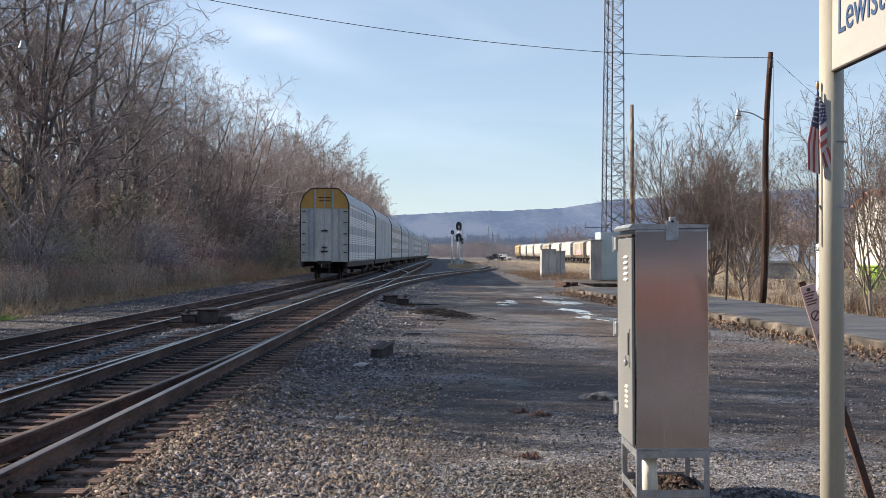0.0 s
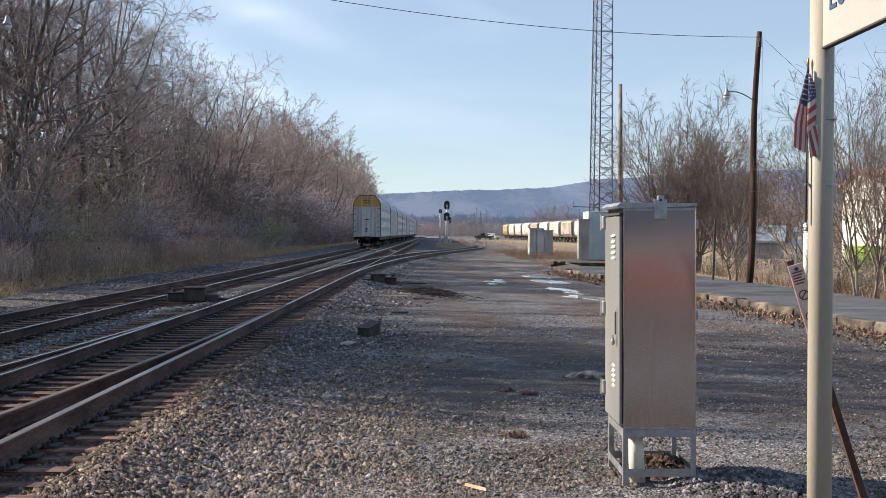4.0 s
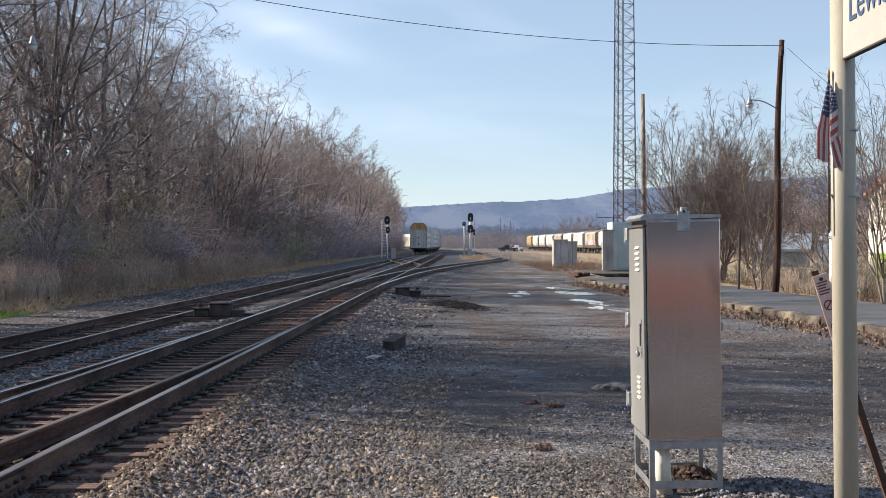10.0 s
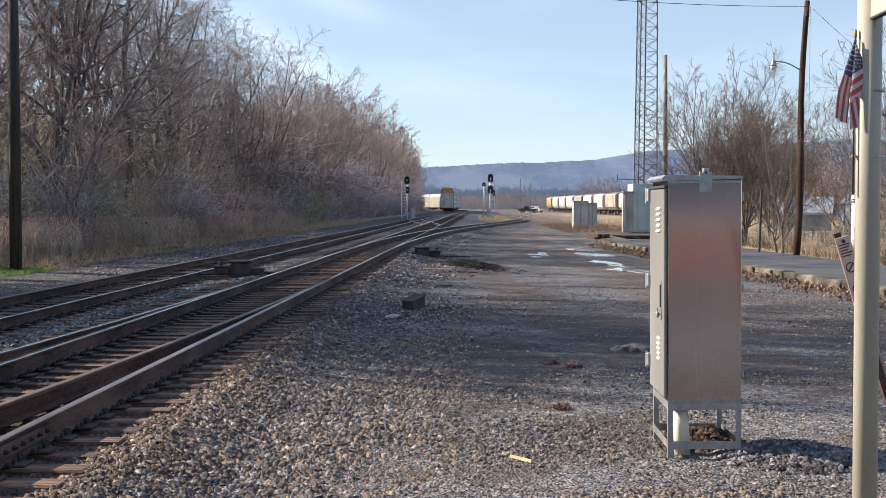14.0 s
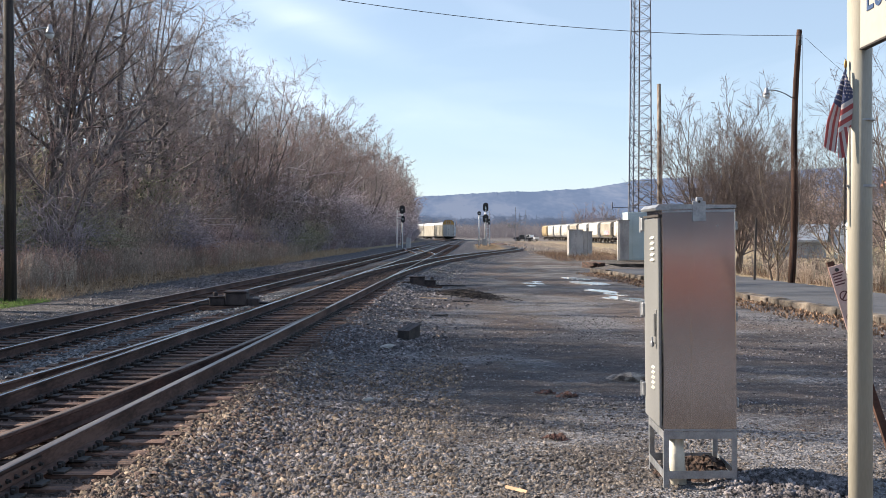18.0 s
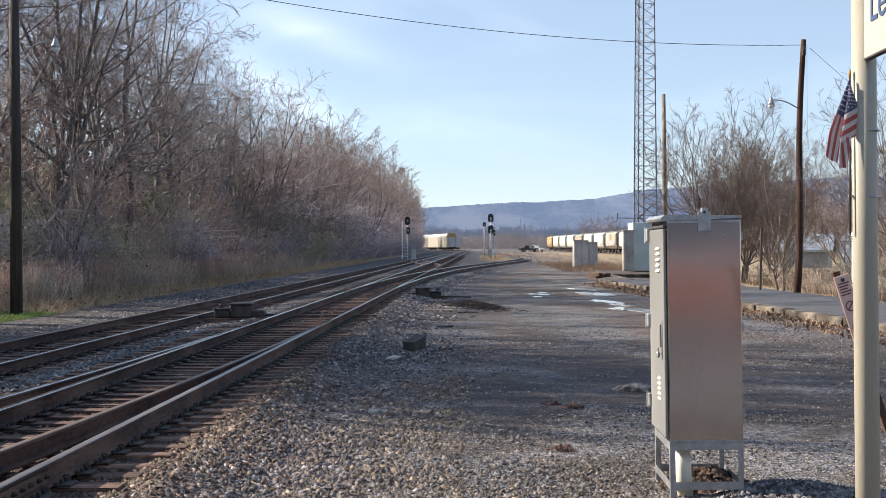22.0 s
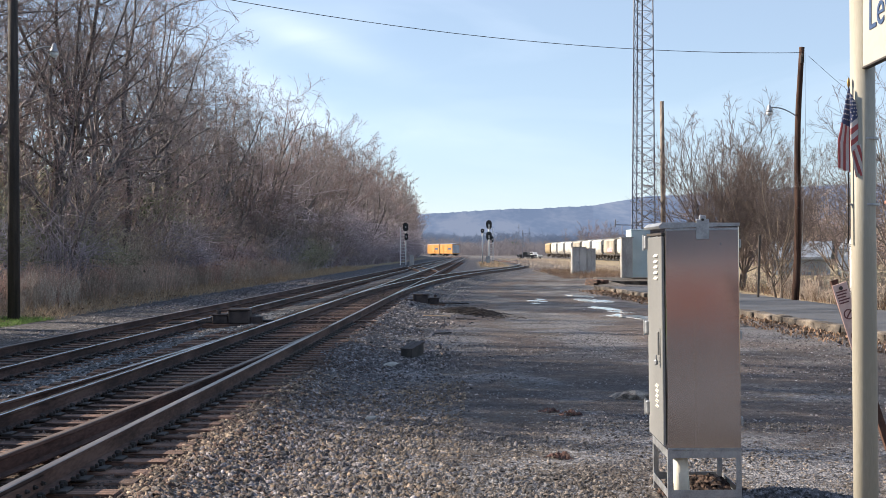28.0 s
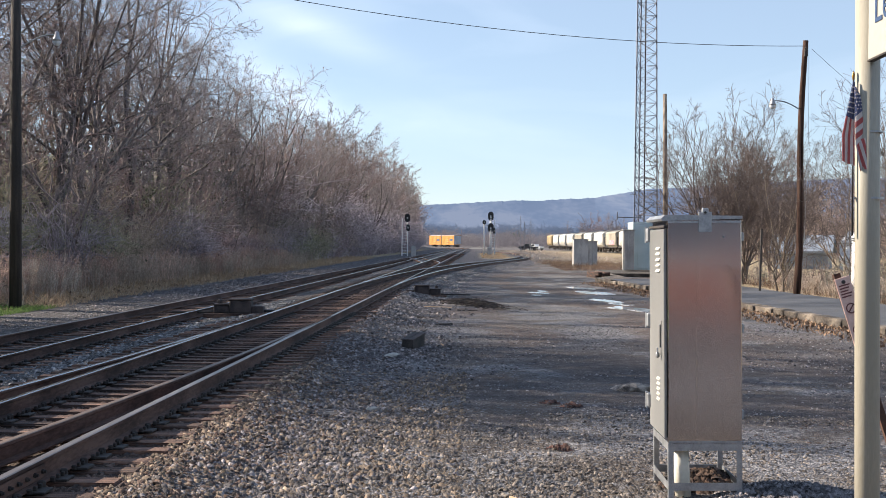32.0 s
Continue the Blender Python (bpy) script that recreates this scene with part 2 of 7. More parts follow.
M["weed_red"] = material("weed_red", [(0.42, 0.255, 0.20), (0.58, 0.40, 0.32), (0.70, 0.53, 0.43)], 0.95, 0, 0.4, 6, 0.0, 0.01, vary=0.35, island=True)
M["dry_grass"] = material("dry_grass", [(0.33, 0.215, 0.125), (0.54, 0.385, 0.245)], 0.95, 0, 0.5, 9, 0.0, 0.01, vary=0.4, island=True)
M["leaf"] = material("leaf", [(0.10, 0.058, 0.036), (0.18, 0.11, 0.068), (0.30, 0.20, 0.13)], 0.9, 0, 3, 30, 0.0, 0.01, vary=0.6, island=True)
M["trunk_dark"] = material("trunk_dark", [(0.075, 0.062, 0.06), (0.15, 0.128, 0.122), (0.25, 0.22, 0.205)], 0.95, 0, 3, 40, 0.7, 0.015, stretch=(3, 3, 0.6), vary=0.3)
M["pole_wood"] = material("pole_wood", [(0.026, 0.014, 0.010), (0.062, 0.034, 0.025), (0.10, 0.062, 0.046)], 0.95, 0, 2, 30, 0.8, 0.015, stretch=(9, 9, 0.35), spec=0.2)
M["pole_dark"] = material("pole_dark", [(0.022, 0.018, 0.015), (0.06, 0.047, 0.04)], 0.9, 0, 2, 40, 0.6, 0.01, stretch=(6, 6, 0.4))
M["tower_steel"] = material("tower_steel", [(0.10, 0.11, 0.14), (0.18, 0.19, 0.225)], 0.6, 0.4, 3, 40, 0.1, 0.002)
M["curb_stone"] = material("curb_stone", [(0.046, 0.036, 0.028), (0.090, 0.072, 0.055), (0.17, 0.14, 0.108)], 0.9, 0, 2.5, 25, 0.8, 0.03, vary=0.5)
M["asphalt"] = material("asphalt", [(0.047, 0.049, 0.055), (0.090, 0.093, 0.101)], 0.85, 0, 0.7, 60, 0.5, 0.006)
M["concrete"] = material("concrete", [(0.28, 0.26, 0.23), (0.42, 0.40, 0.36)], 0.9, 0, 1.2, 25, 0.5, 0.01)
M["car_white"] = material("car_white", [(0.43, 0.415, 0.375), (0.62, 0.60, 0.545)], 0.55, 0.0, 0.8, 9, 0.1, 0.01, stretch=(1, 1, 0.4))
# darker copy of the car white, toned down for the side in full sun
M["car_sun_side"] = material("car_sun_side", [(0.235, 0.215, 0.17), (0.34, 0.315, 0.26)], 0.6, 0.0, 0.8, 9, 0.1, 0.01, stretch=(1, 1, 0.4))
M["car_grey"] = material("car_grey", [(0.30, 0.32, 0.35), (0.46, 0.47, 0.48)], 0.6, 0.0, 0.8, 9, 0.1, 0.01, stretch=(1, 1, 0.4))
M["car_yellow"] = material("car_yellow", [(0.42, 0.225, 0.05), (0.56, 0.31, 0.07)], 0.6, 0, 1.0, 12, 0.1, 0.01)
M["orange_paint"] = material("orange_paint", [(0.42, 0.185, 0.03), (0.53, 0.245, 0.045)], 0.6, 0, 0.6, 9, 0.1, 0.01)
M["hopper_white"] = material("hopper_white", [(0.52, 0.50, 0.455), (0.64, 0.62, 0.57)], 0.6, 0, 0.5, 9, 0.1, 0.01, stretch=(1, 1, 0.4))
M["hopper_grey"] = material("hopper_grey", [(0.27, 0.24, 0.19), (0.38, 0.345, 0.28)], 0.6, 0, 0.5, 9, 0.1, 0.01, stretch=(1, 1, 0.4))
M["graffiti"] = material("graffiti", [(0.45, 0.06, 0.10), (0.60, 0.45, 0.47)], 0.6, 0, 2.5, 9, 0.0, 0.01)
M["shelter_blue"] = material("shelter_blue", [(0.40, 0.50, 0.52), (0.50, 0.60, 0.62)], 0.5, 0.0, 0.9, 20, 0.05, 0.01)
M["cabinet_grey"] = material("cabinet_grey", [(0.30, 0.285, 0.27), (0.38, 0.365, 0.345), (0.46, 0.44, 0.41)], 0.55, 0.0, 1.6, 12, 0.05, 0.01, stretch=(1, 1, 0.5))
M["signal_black"] = material("signal_black", [(0.008, 0.008, 0.009), (0.02, 0.02, 0.022)], 0.6, 0, 4, 30, 0.05, 0.002)
M["lens_dark"] = material("lens_dark", [(0.03, 0.035, 0.04), (0.06, 0.065, 0.07)], 0.2, 0, 4, 30, 0.0, 0.002)
M["flag_red"] = material("flag_red", [(0.34, 0.07, 0.07), (0.44, 0.11, 0.10)], 0.85, 0, 6, 400, 0.15, 0.001)
M["flag_white"] = material("flag_white", [(0.52, 0.47, 0.45), (0.62, 0.57, 0.55)], 0.85, 0, 6, 400, 0.15, 0.001)
M["flag_blue"] = material("flag_blue", [(0.05, 0.065, 0.14), (0.075, 0.09, 0.18)], 0.85, 0, 6, 400, 0.15, 0.001)
M["brass"] = material("brass", [(0.22, 0.13, 0.035), (0.32, 0.19, 0.06)], 0.4, 0.8, 6, 40, 0.05, 0.001)
M["tag_pink"] = material("tag_pink", [(0.54, 0.35, 0.29), (0.64, 0.43, 0.36)], 0.6, 0, 8, 60, 0.05, 0.001)
M["tag_ink"] = material("tag_ink", [(0.10, 0.03, 0.03), (0.16, 0.05, 0.045)], 0.7, 0, 8, 60, 0.0, 0.001)
M["house_white"] = material("house_white", [(0.66, 0.65, 0.62), (0.76, 0.75, 0.72)], 0.8, 0, 0.6, 12, 0.1, 0.01)
M["roof_red"] = material("roof_red", [(0.30, 0.125, 0.09), (0.40, 0.20, 0.15)], 0.85, 0, 0.8, 12, 0.2, 0.02)
M["roof_grey"] = material("roof_grey", [(0.10, 0.10, 0.11), (0.18, 0.18, 0.19)], 0.85, 0, 0.8, 12, 0.2, 0.02)
M["window_dark"] = material("window_dark", [(0.02, 0.025, 0.03), (0.04, 0.045, 0.05)], 0.1, 0, 2, 12, 0.0, 0.01)
M["lime"] = material("lime", [(0.30, 0.50, 0.05), (0.38, 0.58, 0.08)], 0.5, 0, 2, 12, 0.0, 0.01)
M["lamp_shell"] = material("lamp_shell", [(0.26, 0.26, 0.27), (0.36, 0.36, 0.37)], 0.45, 0.6, 4, 40, 0.05, 0.001)
M["lamp_glass"] = material("lamp_glass", [(0.55, 0.58, 0.60), (0.65, 0.68, 0.70)], 0.15, 0, 4, 40, 0.0, 0.001)
M["white_paint"] = material("white_paint", [(0.62, 0.62, 0.62), (0.74, 0.74, 0.74)], 0.5, 0, 3, 40, 0.03, 0.001)
M["truck_blue"] = material("truck_blue", [(0.012, 0.014, 0.02), (0.02, 0.024, 0.034)], 0.3, 0.2, 3, 40, 0.0, 0.001)
M["tyre"] = material("tyre", [(0.012, 0.012, 0.012), (0.03, 0.03, 0.03)], 0.9, 0, 8, 60, 0.1, 0.002)
M["evergreen"] = material("evergreen", [(0.025, 0.05, 0.035), (0.05, 0.085, 0.05)], 0.95, 0, 0.3, 3, 0.0, 0.01, vary=0.3, island=True)
M["brick"] = material("brick", [(0.26, 0.10, 0.075), (0.36, 0.15, 0.11)], 0.9, 0, 1.2, 14, 0.3, 0.01)
M["vine"] = material("vine", [(0.12, 0.085, 0.078), (0.20, 0.155, 0.14), (0.24, 0.24, 0.17)], 0.9, 0, 0.8, 9, 0.0, 0.01, vary=0.5, island=True)
M["vine_green"] = material("vine_green", [(0.05, 0.06, 0.035), (0.09, 0.105, 0.055), (0.13, 0.12, 0.08)], 0.8, 0, 0.8, 9, 0.0, 0.01, vary=0.5, island=True)
M["green_grass"] = material("green_grass", [(0.10, 0.17, 0.03), (0.20, 0.29, 0.07)], 0.9, 0, 0.8, 9, 0.0, 0.01, vary=0.4, island=True)
M["hopper_ochre"] = material("hopper_ochre", [(0.34, 0.235, 0.10), (0.44, 0.32, 0.155)], 0.6, 0, 0.5, 9, 0.1, 0.01)
M["wall_slate"] = material("wall_slate", [(0.16, 0.19, 0.23), (0.24, 0.27, 0.31)], 0.8, 0, 1.0, 14, 0.2, 0.01)
M["wall_grey"] = material("wall_grey", [(0.40, 0.39, 0.40), (0.52, 0.50, 0.50)], 0.9, 0, 1.0, 14, 0.2, 0.01)
# far ridge and valley woods: distance haze put into their colour and glow
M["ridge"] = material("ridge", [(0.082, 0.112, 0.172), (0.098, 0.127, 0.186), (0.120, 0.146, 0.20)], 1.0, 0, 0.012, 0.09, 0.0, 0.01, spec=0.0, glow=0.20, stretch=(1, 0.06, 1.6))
# greyed for haze and lifted by a glow the woods don't have
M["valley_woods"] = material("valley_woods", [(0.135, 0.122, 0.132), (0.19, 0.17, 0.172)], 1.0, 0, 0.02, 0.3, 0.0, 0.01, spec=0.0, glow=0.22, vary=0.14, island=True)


M["hill_woods"] = material("hill_woods", [(0.26, 0.20, 0.175), (0.40, 0.32, 0.28)], 1.0, 0, 0.02, 0.3, 0.0, 0.01, spec=0.0, vary=0.25, island=True)


def water_material():
    m = bpy.data.materials.new("puddle_water")
    m.use_nodes = True
    b = m.node_tree.nodes["Principled BSDF"]
    b.inputs["Base Color"].default_value = (0.30, 0.31, 0.32, 1)
    b.inputs["Roughness"].default_value = 0.06
    b.inputs["Specular IOR Level"].default_value = 0.7
    n, l = m.node_tree.nodes, m.node_tree.links
    t = n.new("ShaderNodeTexNoise")
    t.inputs["Scale"].default_value = 3.0
    r = n.new("ShaderNodeValToRGB")
    r.color_ramp.elements[0].position, r.color_ramp.elements[1].position = 0.42, 0.58
    r.color_ramp.elements[0].color, r.color_ramp.elements[1].color = (0.12, 0.12, 0.12, 1), (0.62, 0.64, 0.67, 1)
    l.new(t.outputs["Fac"], r.inputs["Fac"])
    l.new(r.outputs["Color"], b.inputs["Base Color"])
    return m


M["puddle"] = water_material()


def ground_material():
    """Gravel lot, grey ballast along the rails, dry grass and leaf litter, by the place on the ground."""
    m = bpy.data.materials.new("ground")
    m.use_nodes = True
    n, l = m.node_tree.nodes, m.node_tree.links
    b = n["Principled BSDF"]
    b.inputs["Roughness"].default_value = 0.95
    b.inputs["Specular IOR Level"].default_value = 0.25
    pos = n.new("ShaderNodeNewGeometry").outputs["Position"]
    sep = n.new("ShaderNodeSeparateXYZ")
    l.new(pos, sep.inputs[0])

    def noise_at(scale, detail=4.0, stretch=None):
        t = n.new("ShaderNodeTexNoise")
        t.inputs["Scale"].default_value, t.inputs["Detail"].default_value = scale, detail
        if stretch:
            mp = n.new("ShaderNodeMapping")
            mp.inputs["Scale"].default_value = stretch
            l.new(pos, mp.inputs["Vector"])
            l.new(mp.outputs["Vector"], t.inputs["Vector"])
        else:
            l.new(pos, t.inputs["Vector"])
        return t.outputs["Fac"]

    def ramp(fac, stops):
        r = n.new("ShaderNodeValToRGB")
        e = r.color_ramp.elements
        while len(e) < len(stops):
            e.new(0.5)
        for i, (p, c) in enumerate(stops):
            e[i].position, e[i].color = p, (*c, 1)
        l.new(fac, r.inputs["Fac"])
        return r.outputs["Color"]

    def calc(op, a, c, d=None):
        k = n.new("ShaderNodeMath")
        k.operation = op
        for i, v in enumerate((a, c, d)):
            if v is None:
                continue
            if isinstance(v, (int, float)):
                k.inputs[i].default_value = v
            else:
                l.new(v, k.inputs[i])
        return k.outputs[0]

    def step(v, lo, hi):
        k = n.new("ShaderNodeMapRange")
        k.interpolation_type = "SMOOTHSTEP"
        k.inputs["From Min"].default_value, k.inputs["From Max"].default_value = lo, hi
        l.new(v, k.inputs["Value"])
        return k.outputs["Result"]

    def mix(fac, a, c):
        k = n.new("ShaderNodeMixRGB")
        l.new(fac, k.inputs["Fac"])
        l.new(a, k.inputs["Color1"])
        l.new(c, k.inputs["Color2"])
        return k.outputs["Color"]

    wob = noise_at(0.35, 5)
    x = calc("MULTIPLY_ADD", wob, 2.4, calc("SUBTRACT", sep.outputs["X"], 1.2))
    y = sep.outputs["Y"]
    grain = noise_at(38.0, 3)
    mid = noise_at(4.5, 5)
    big = noise_at(0.55, 8)
    lot = ramp(calc("MULTIPLY_ADD", grain, 0.5, calc("MULTIPLY", mid, 0.5)), [(0.32, (0.055, 0.052, 0.056)), (0.5, (0.142, 0.136, 0.142)), (0.68, (0.26, 0.251, 0.255))])
    dirt = ramp(grain, [(0.3, (0.06, 0.048, 0.04)), (0.7, (0.15, 0.122, 0.10))])
    vor = n.new("ShaderNodeTexVoronoi")
    vor.inputs["Scale"].default_value = 26.0
    l.new(pos, vor.inputs["Vector"])
    sepv = n.new("ShaderNodeSeparateColor")
    l.new(vor.outputs["Color"], sepv.inputs["Color"])
    speck = sepv.outputs["Red"]
    pebble = ramp(speck, [(0.0, (0.034, 0.033, 0.036)), (0.45, (0.155, 0.150, 0.155)), (0.8, (0.25, 0.242, 0.242)), (1.0, (0.315, 0.303, 0.297))])
    lot = mix(step(sepv.outputs["Green"], 0.25, 0.55), lot, pebble)
    lot = mix(calc("MULTIPLY", step(big, 0.47, 0.58), step(sepv.outputs["Blue"], 0.05, 0.35)), lot, dirt)
    tan = ramp(calc("MULTIPLY_ADD", mid, 0.5, calc("MULTIPLY", grain, 0.5)), [(0.35, (0.078, 0.062, 0.046)), (0.65, (0.20, 0.160, 0.112))])
    lot = mix(calc("MULTIPLY", step(y, 52.0, 95.0), step(wob, 0.34, 0.56)), lot, tan)
    worn = ramp(noise_at(1.0, 8, (0.75, 0.55, 1.0)), [(0.36, (0.062, 0.057, 0.056)), (0.5, (0.150, 0.139, 0.132)), (0.64, (0.27, 0.252, 0.238))])
    lot = mix(calc("MULTIPLY", step(y, 24.0, 50.0), 0.75), lot, worn)
    mud = ramp(calc("MULTIPLY_ADD", grain, 0.5, calc("MULTIPLY", mid, 0.5)), [(0.35, (0.055, 0.040, 0.034)), (0.65, (0.18, 0.135, 0.113))])
    patch = step(noise_at(1.0, 6, (0.30, 0.11, 1.0)), 0.46, 0.57)
    lot = mix(calc("MULTIPLY", calc("MULTIPLY", patch, step(grain, 0.30, 0.55)), step(y, 12.0, 18.0)), lot, mud)
    soil = ramp(calc("MULTIPLY_ADD", grain, 0.6, calc("MULTIPLY", mid, 0.4)), [(0.34, (0.034, 0.027, 0.026)), (0.52, (0.078, 0.064, 0.060)), (0.70, (0.175, 0.153, 0.146))])
    trod = calc("MULTIPLY", calc("MULTIPLY", step(y, 11.6, 13.4), calc("SUBTRACT", 1.0, step(y, 20.0, 28.0))), step(noise_at(1.0, 6, (0.35, 0.30, 1.0)), 0.38, 0.54))
    lot = mix(calc("MULTIPLY", trod, 0.92), lot, soil)
    ball = ramp(calc("MULTIPLY_ADD", grain, 0.7, calc("MULTIPLY", mid, 0.3)), [(0.34, (0.041, 0.039, 0.041)), (0.52, (0.106, 0.101, 0.103)), (0.70, (0.26, 0.25, 0.248))])
    ball = mix(step(sepv.outputs["Green"], 0.2, 0.5), ball, ramp(speck, [(0.0, (0.025, 0.024, 0.026)), (0.5, (0.095, 0.091, 0.094)), (0.85, (0.225, 0.216, 0.214)), (1.0, (0.32, 0.306, 0.296))]))
    # darker ballast farther off; the colour also stands in for the woods' shade
    dark = ramp(grain, [(0.3, (0.024, 0.021, 0.021)), (0.7, (0.07, 0.062, 0.06))])
    ball = mix(calc("MULTIPLY", step(mid, 0.36, 0.58), step(y, 14.0, 34.0)), ball, dark)
    coarse = ramp(noise_at(1.0, 6, (9.0, 1.3, 1.0)), [(0.36, (0.035, 0.032, 0.036)), (0.5, (0.085, 0.08, 0.088)), (0.64, (0.20, 0.19, 0.20))])
    ball = mix(calc("MULTIPLY", step(y, 30.0, 60.0), 0.8), ball, coarse)
    grime = ramp(calc("MULTIPLY_ADD", grain, 0.6, calc("MULTIPLY", mid, 0.4)), [(0.36, (0.022, 0.016, 0.013)), (0.52, (0.06, 0.042, 0.032)), (0.68, (0.125, 0.09, 0.066))])
    gx0 = sep.outputs["X"]
    bed = calc("MULTIPLY", step(gx0, -5.9, -5.2), calc("SUBTRACT", 1.0, step(gx0, -2.75, -2.1)))
    ball = mix(calc("MULTIPLY", bed, calc("SUBTRACT", 1.0, step(y, 60.0, 100.0))), ball, grime)
    kk = calc("MAXIMUM", calc("SUBTRACT", y, 41.0), 0.0)
    k1 = calc("MINIMUM", kk, 60.0)
    k2 = calc("MAXIMUM", calc("SUBTRACT", kk, 60.0), 0.0)
    off = calc("MULTIPLY_ADD", calc("MULTIPLY", k1, k1), 0.00115, calc("MULTIPLY", k2, 0.112))
    xs_ = calc("ADD", calc("MULTIPLY_ADD", y, 0.0048, -3.98), off)
    near_sid = calc("MULTIPLY", calc("SUBTRACT", 1.0, step(calc("SUBTRACT", calc("ABSOLUTE", calc("SUBTRACT", x, xs_), 0.0), 0.0), 2.4, 3.6)), calc("MULTIPLY", step(y, 41.0, 46.0), calc("SUBTRACT", 1.0, step(y, 150.0, 190.0))))
    in_ball = calc("MULTIPLY", step(x, -13.8, -12.8), calc("SUBTRACT", 1.0, step(x, -1.9, -0.6)))
    wedge = calc("MULTIPLY", calc("MULTIPLY", step(x, -13.8, -12.8), calc("SUBTRACT", 1.0, step(calc("SUBTRACT", x, xs_), 3.0, 4.4))), calc("MULTIPLY", step(y, 38.0, 44.0), calc("SUBTRACT", 1.0, step(y, 260.0, 330.0))))
    col = mix(calc("MAXIMUM", calc("MAXIMUM", in_ball, near_sid), wedge), lot, ball)
    straw = ramp(grain, [(0.3, (0.19, 0.145, 0.085)), (0.7, (0.36, 0.28, 0.17))])
    gap = calc("MULTIPLY", calc("MULTIPLY", step(gx0, 0.2, 1.4), calc("SUBTRACT", 1.0, step(gx0, 4.5, 6.0))), calc("MULTIPLY", step(y, 140.0, 165.0), calc("SUBTRACT", 1.0, step(y, 215.0, 250.0))))
    col = mix(calc("MULTIPLY", gap, step(mid, 0.38, 0.5)), col, straw)
    grass = ramp(calc("MULTIPLY_ADD", mid, 0.6, calc("MULTIPLY", grain, 0.4)), [(0.35, (0.19, 0.14, 0.085)), (0.6, (0.42, 0.335, 0.205))])
    litter = ramp(calc("MULTIPLY_ADD", mid, 0.6, calc("MULTIPLY", grain, 0.4)), [(0.35, (0.05, 0.036, 0.026)), (0.65, (0.14, 0.10, 0.072))])
    green = ramp(mid, [(0.3, (0.09, 0.15, 0.03)), (0.7, (0.19, 0.26, 0.07))])
    grass = mix(step(noise_at(1.6, 4), 0.52, 0.68), grass, ball)
    left = calc("SUBTRACT", 1.0, step(x, -13.4, -12.2))
    near = calc("MULTIPLY", calc("SUBTRACT", 1.0, step(x, -13.2, -12.4)), calc("SUBTRACT", 1.0, step(y, 33.0, 37.0)))
    col = mix(left, col, grass)
    col = mix(near, col, green)
    col = mix(calc("SUBTRACT", 1.0, step(x, -18.0, -15.2)), col, litter)
    col = mix(step(x, 12.4, 13.2), col, grass)
    far = ramp(wob, [(0.4, (0.085, 0.078, 0.08)), (0.6, (0.16, 0.142, 0.13))])
    col = mix(step(y, 240.0, 420.0), col, far)
    l.new(col, b.inputs["Base Color"])
    bp = n.new("ShaderNodeBump")
    bp.inputs["Strength"].default_value, bp.inputs["Distance"].default_value = 0.9, 0.03
    fine = n.new("ShaderNodeTexVoronoi")
    fine.inputs["Scale"].default_value = 42.0
    l.new(pos, fine.inputs["Vector"])
    l.new(calc("SUBTRACT", calc("MULTIPLY", grain, 0.8), calc("MULTIPLY", fine.outputs["Distance"], 0.9)), bp.inputs["Height"])
    l.new(bp.outputs["Normal"], b.inputs["Normal"])
    return m


M["ground"] = ground_material()


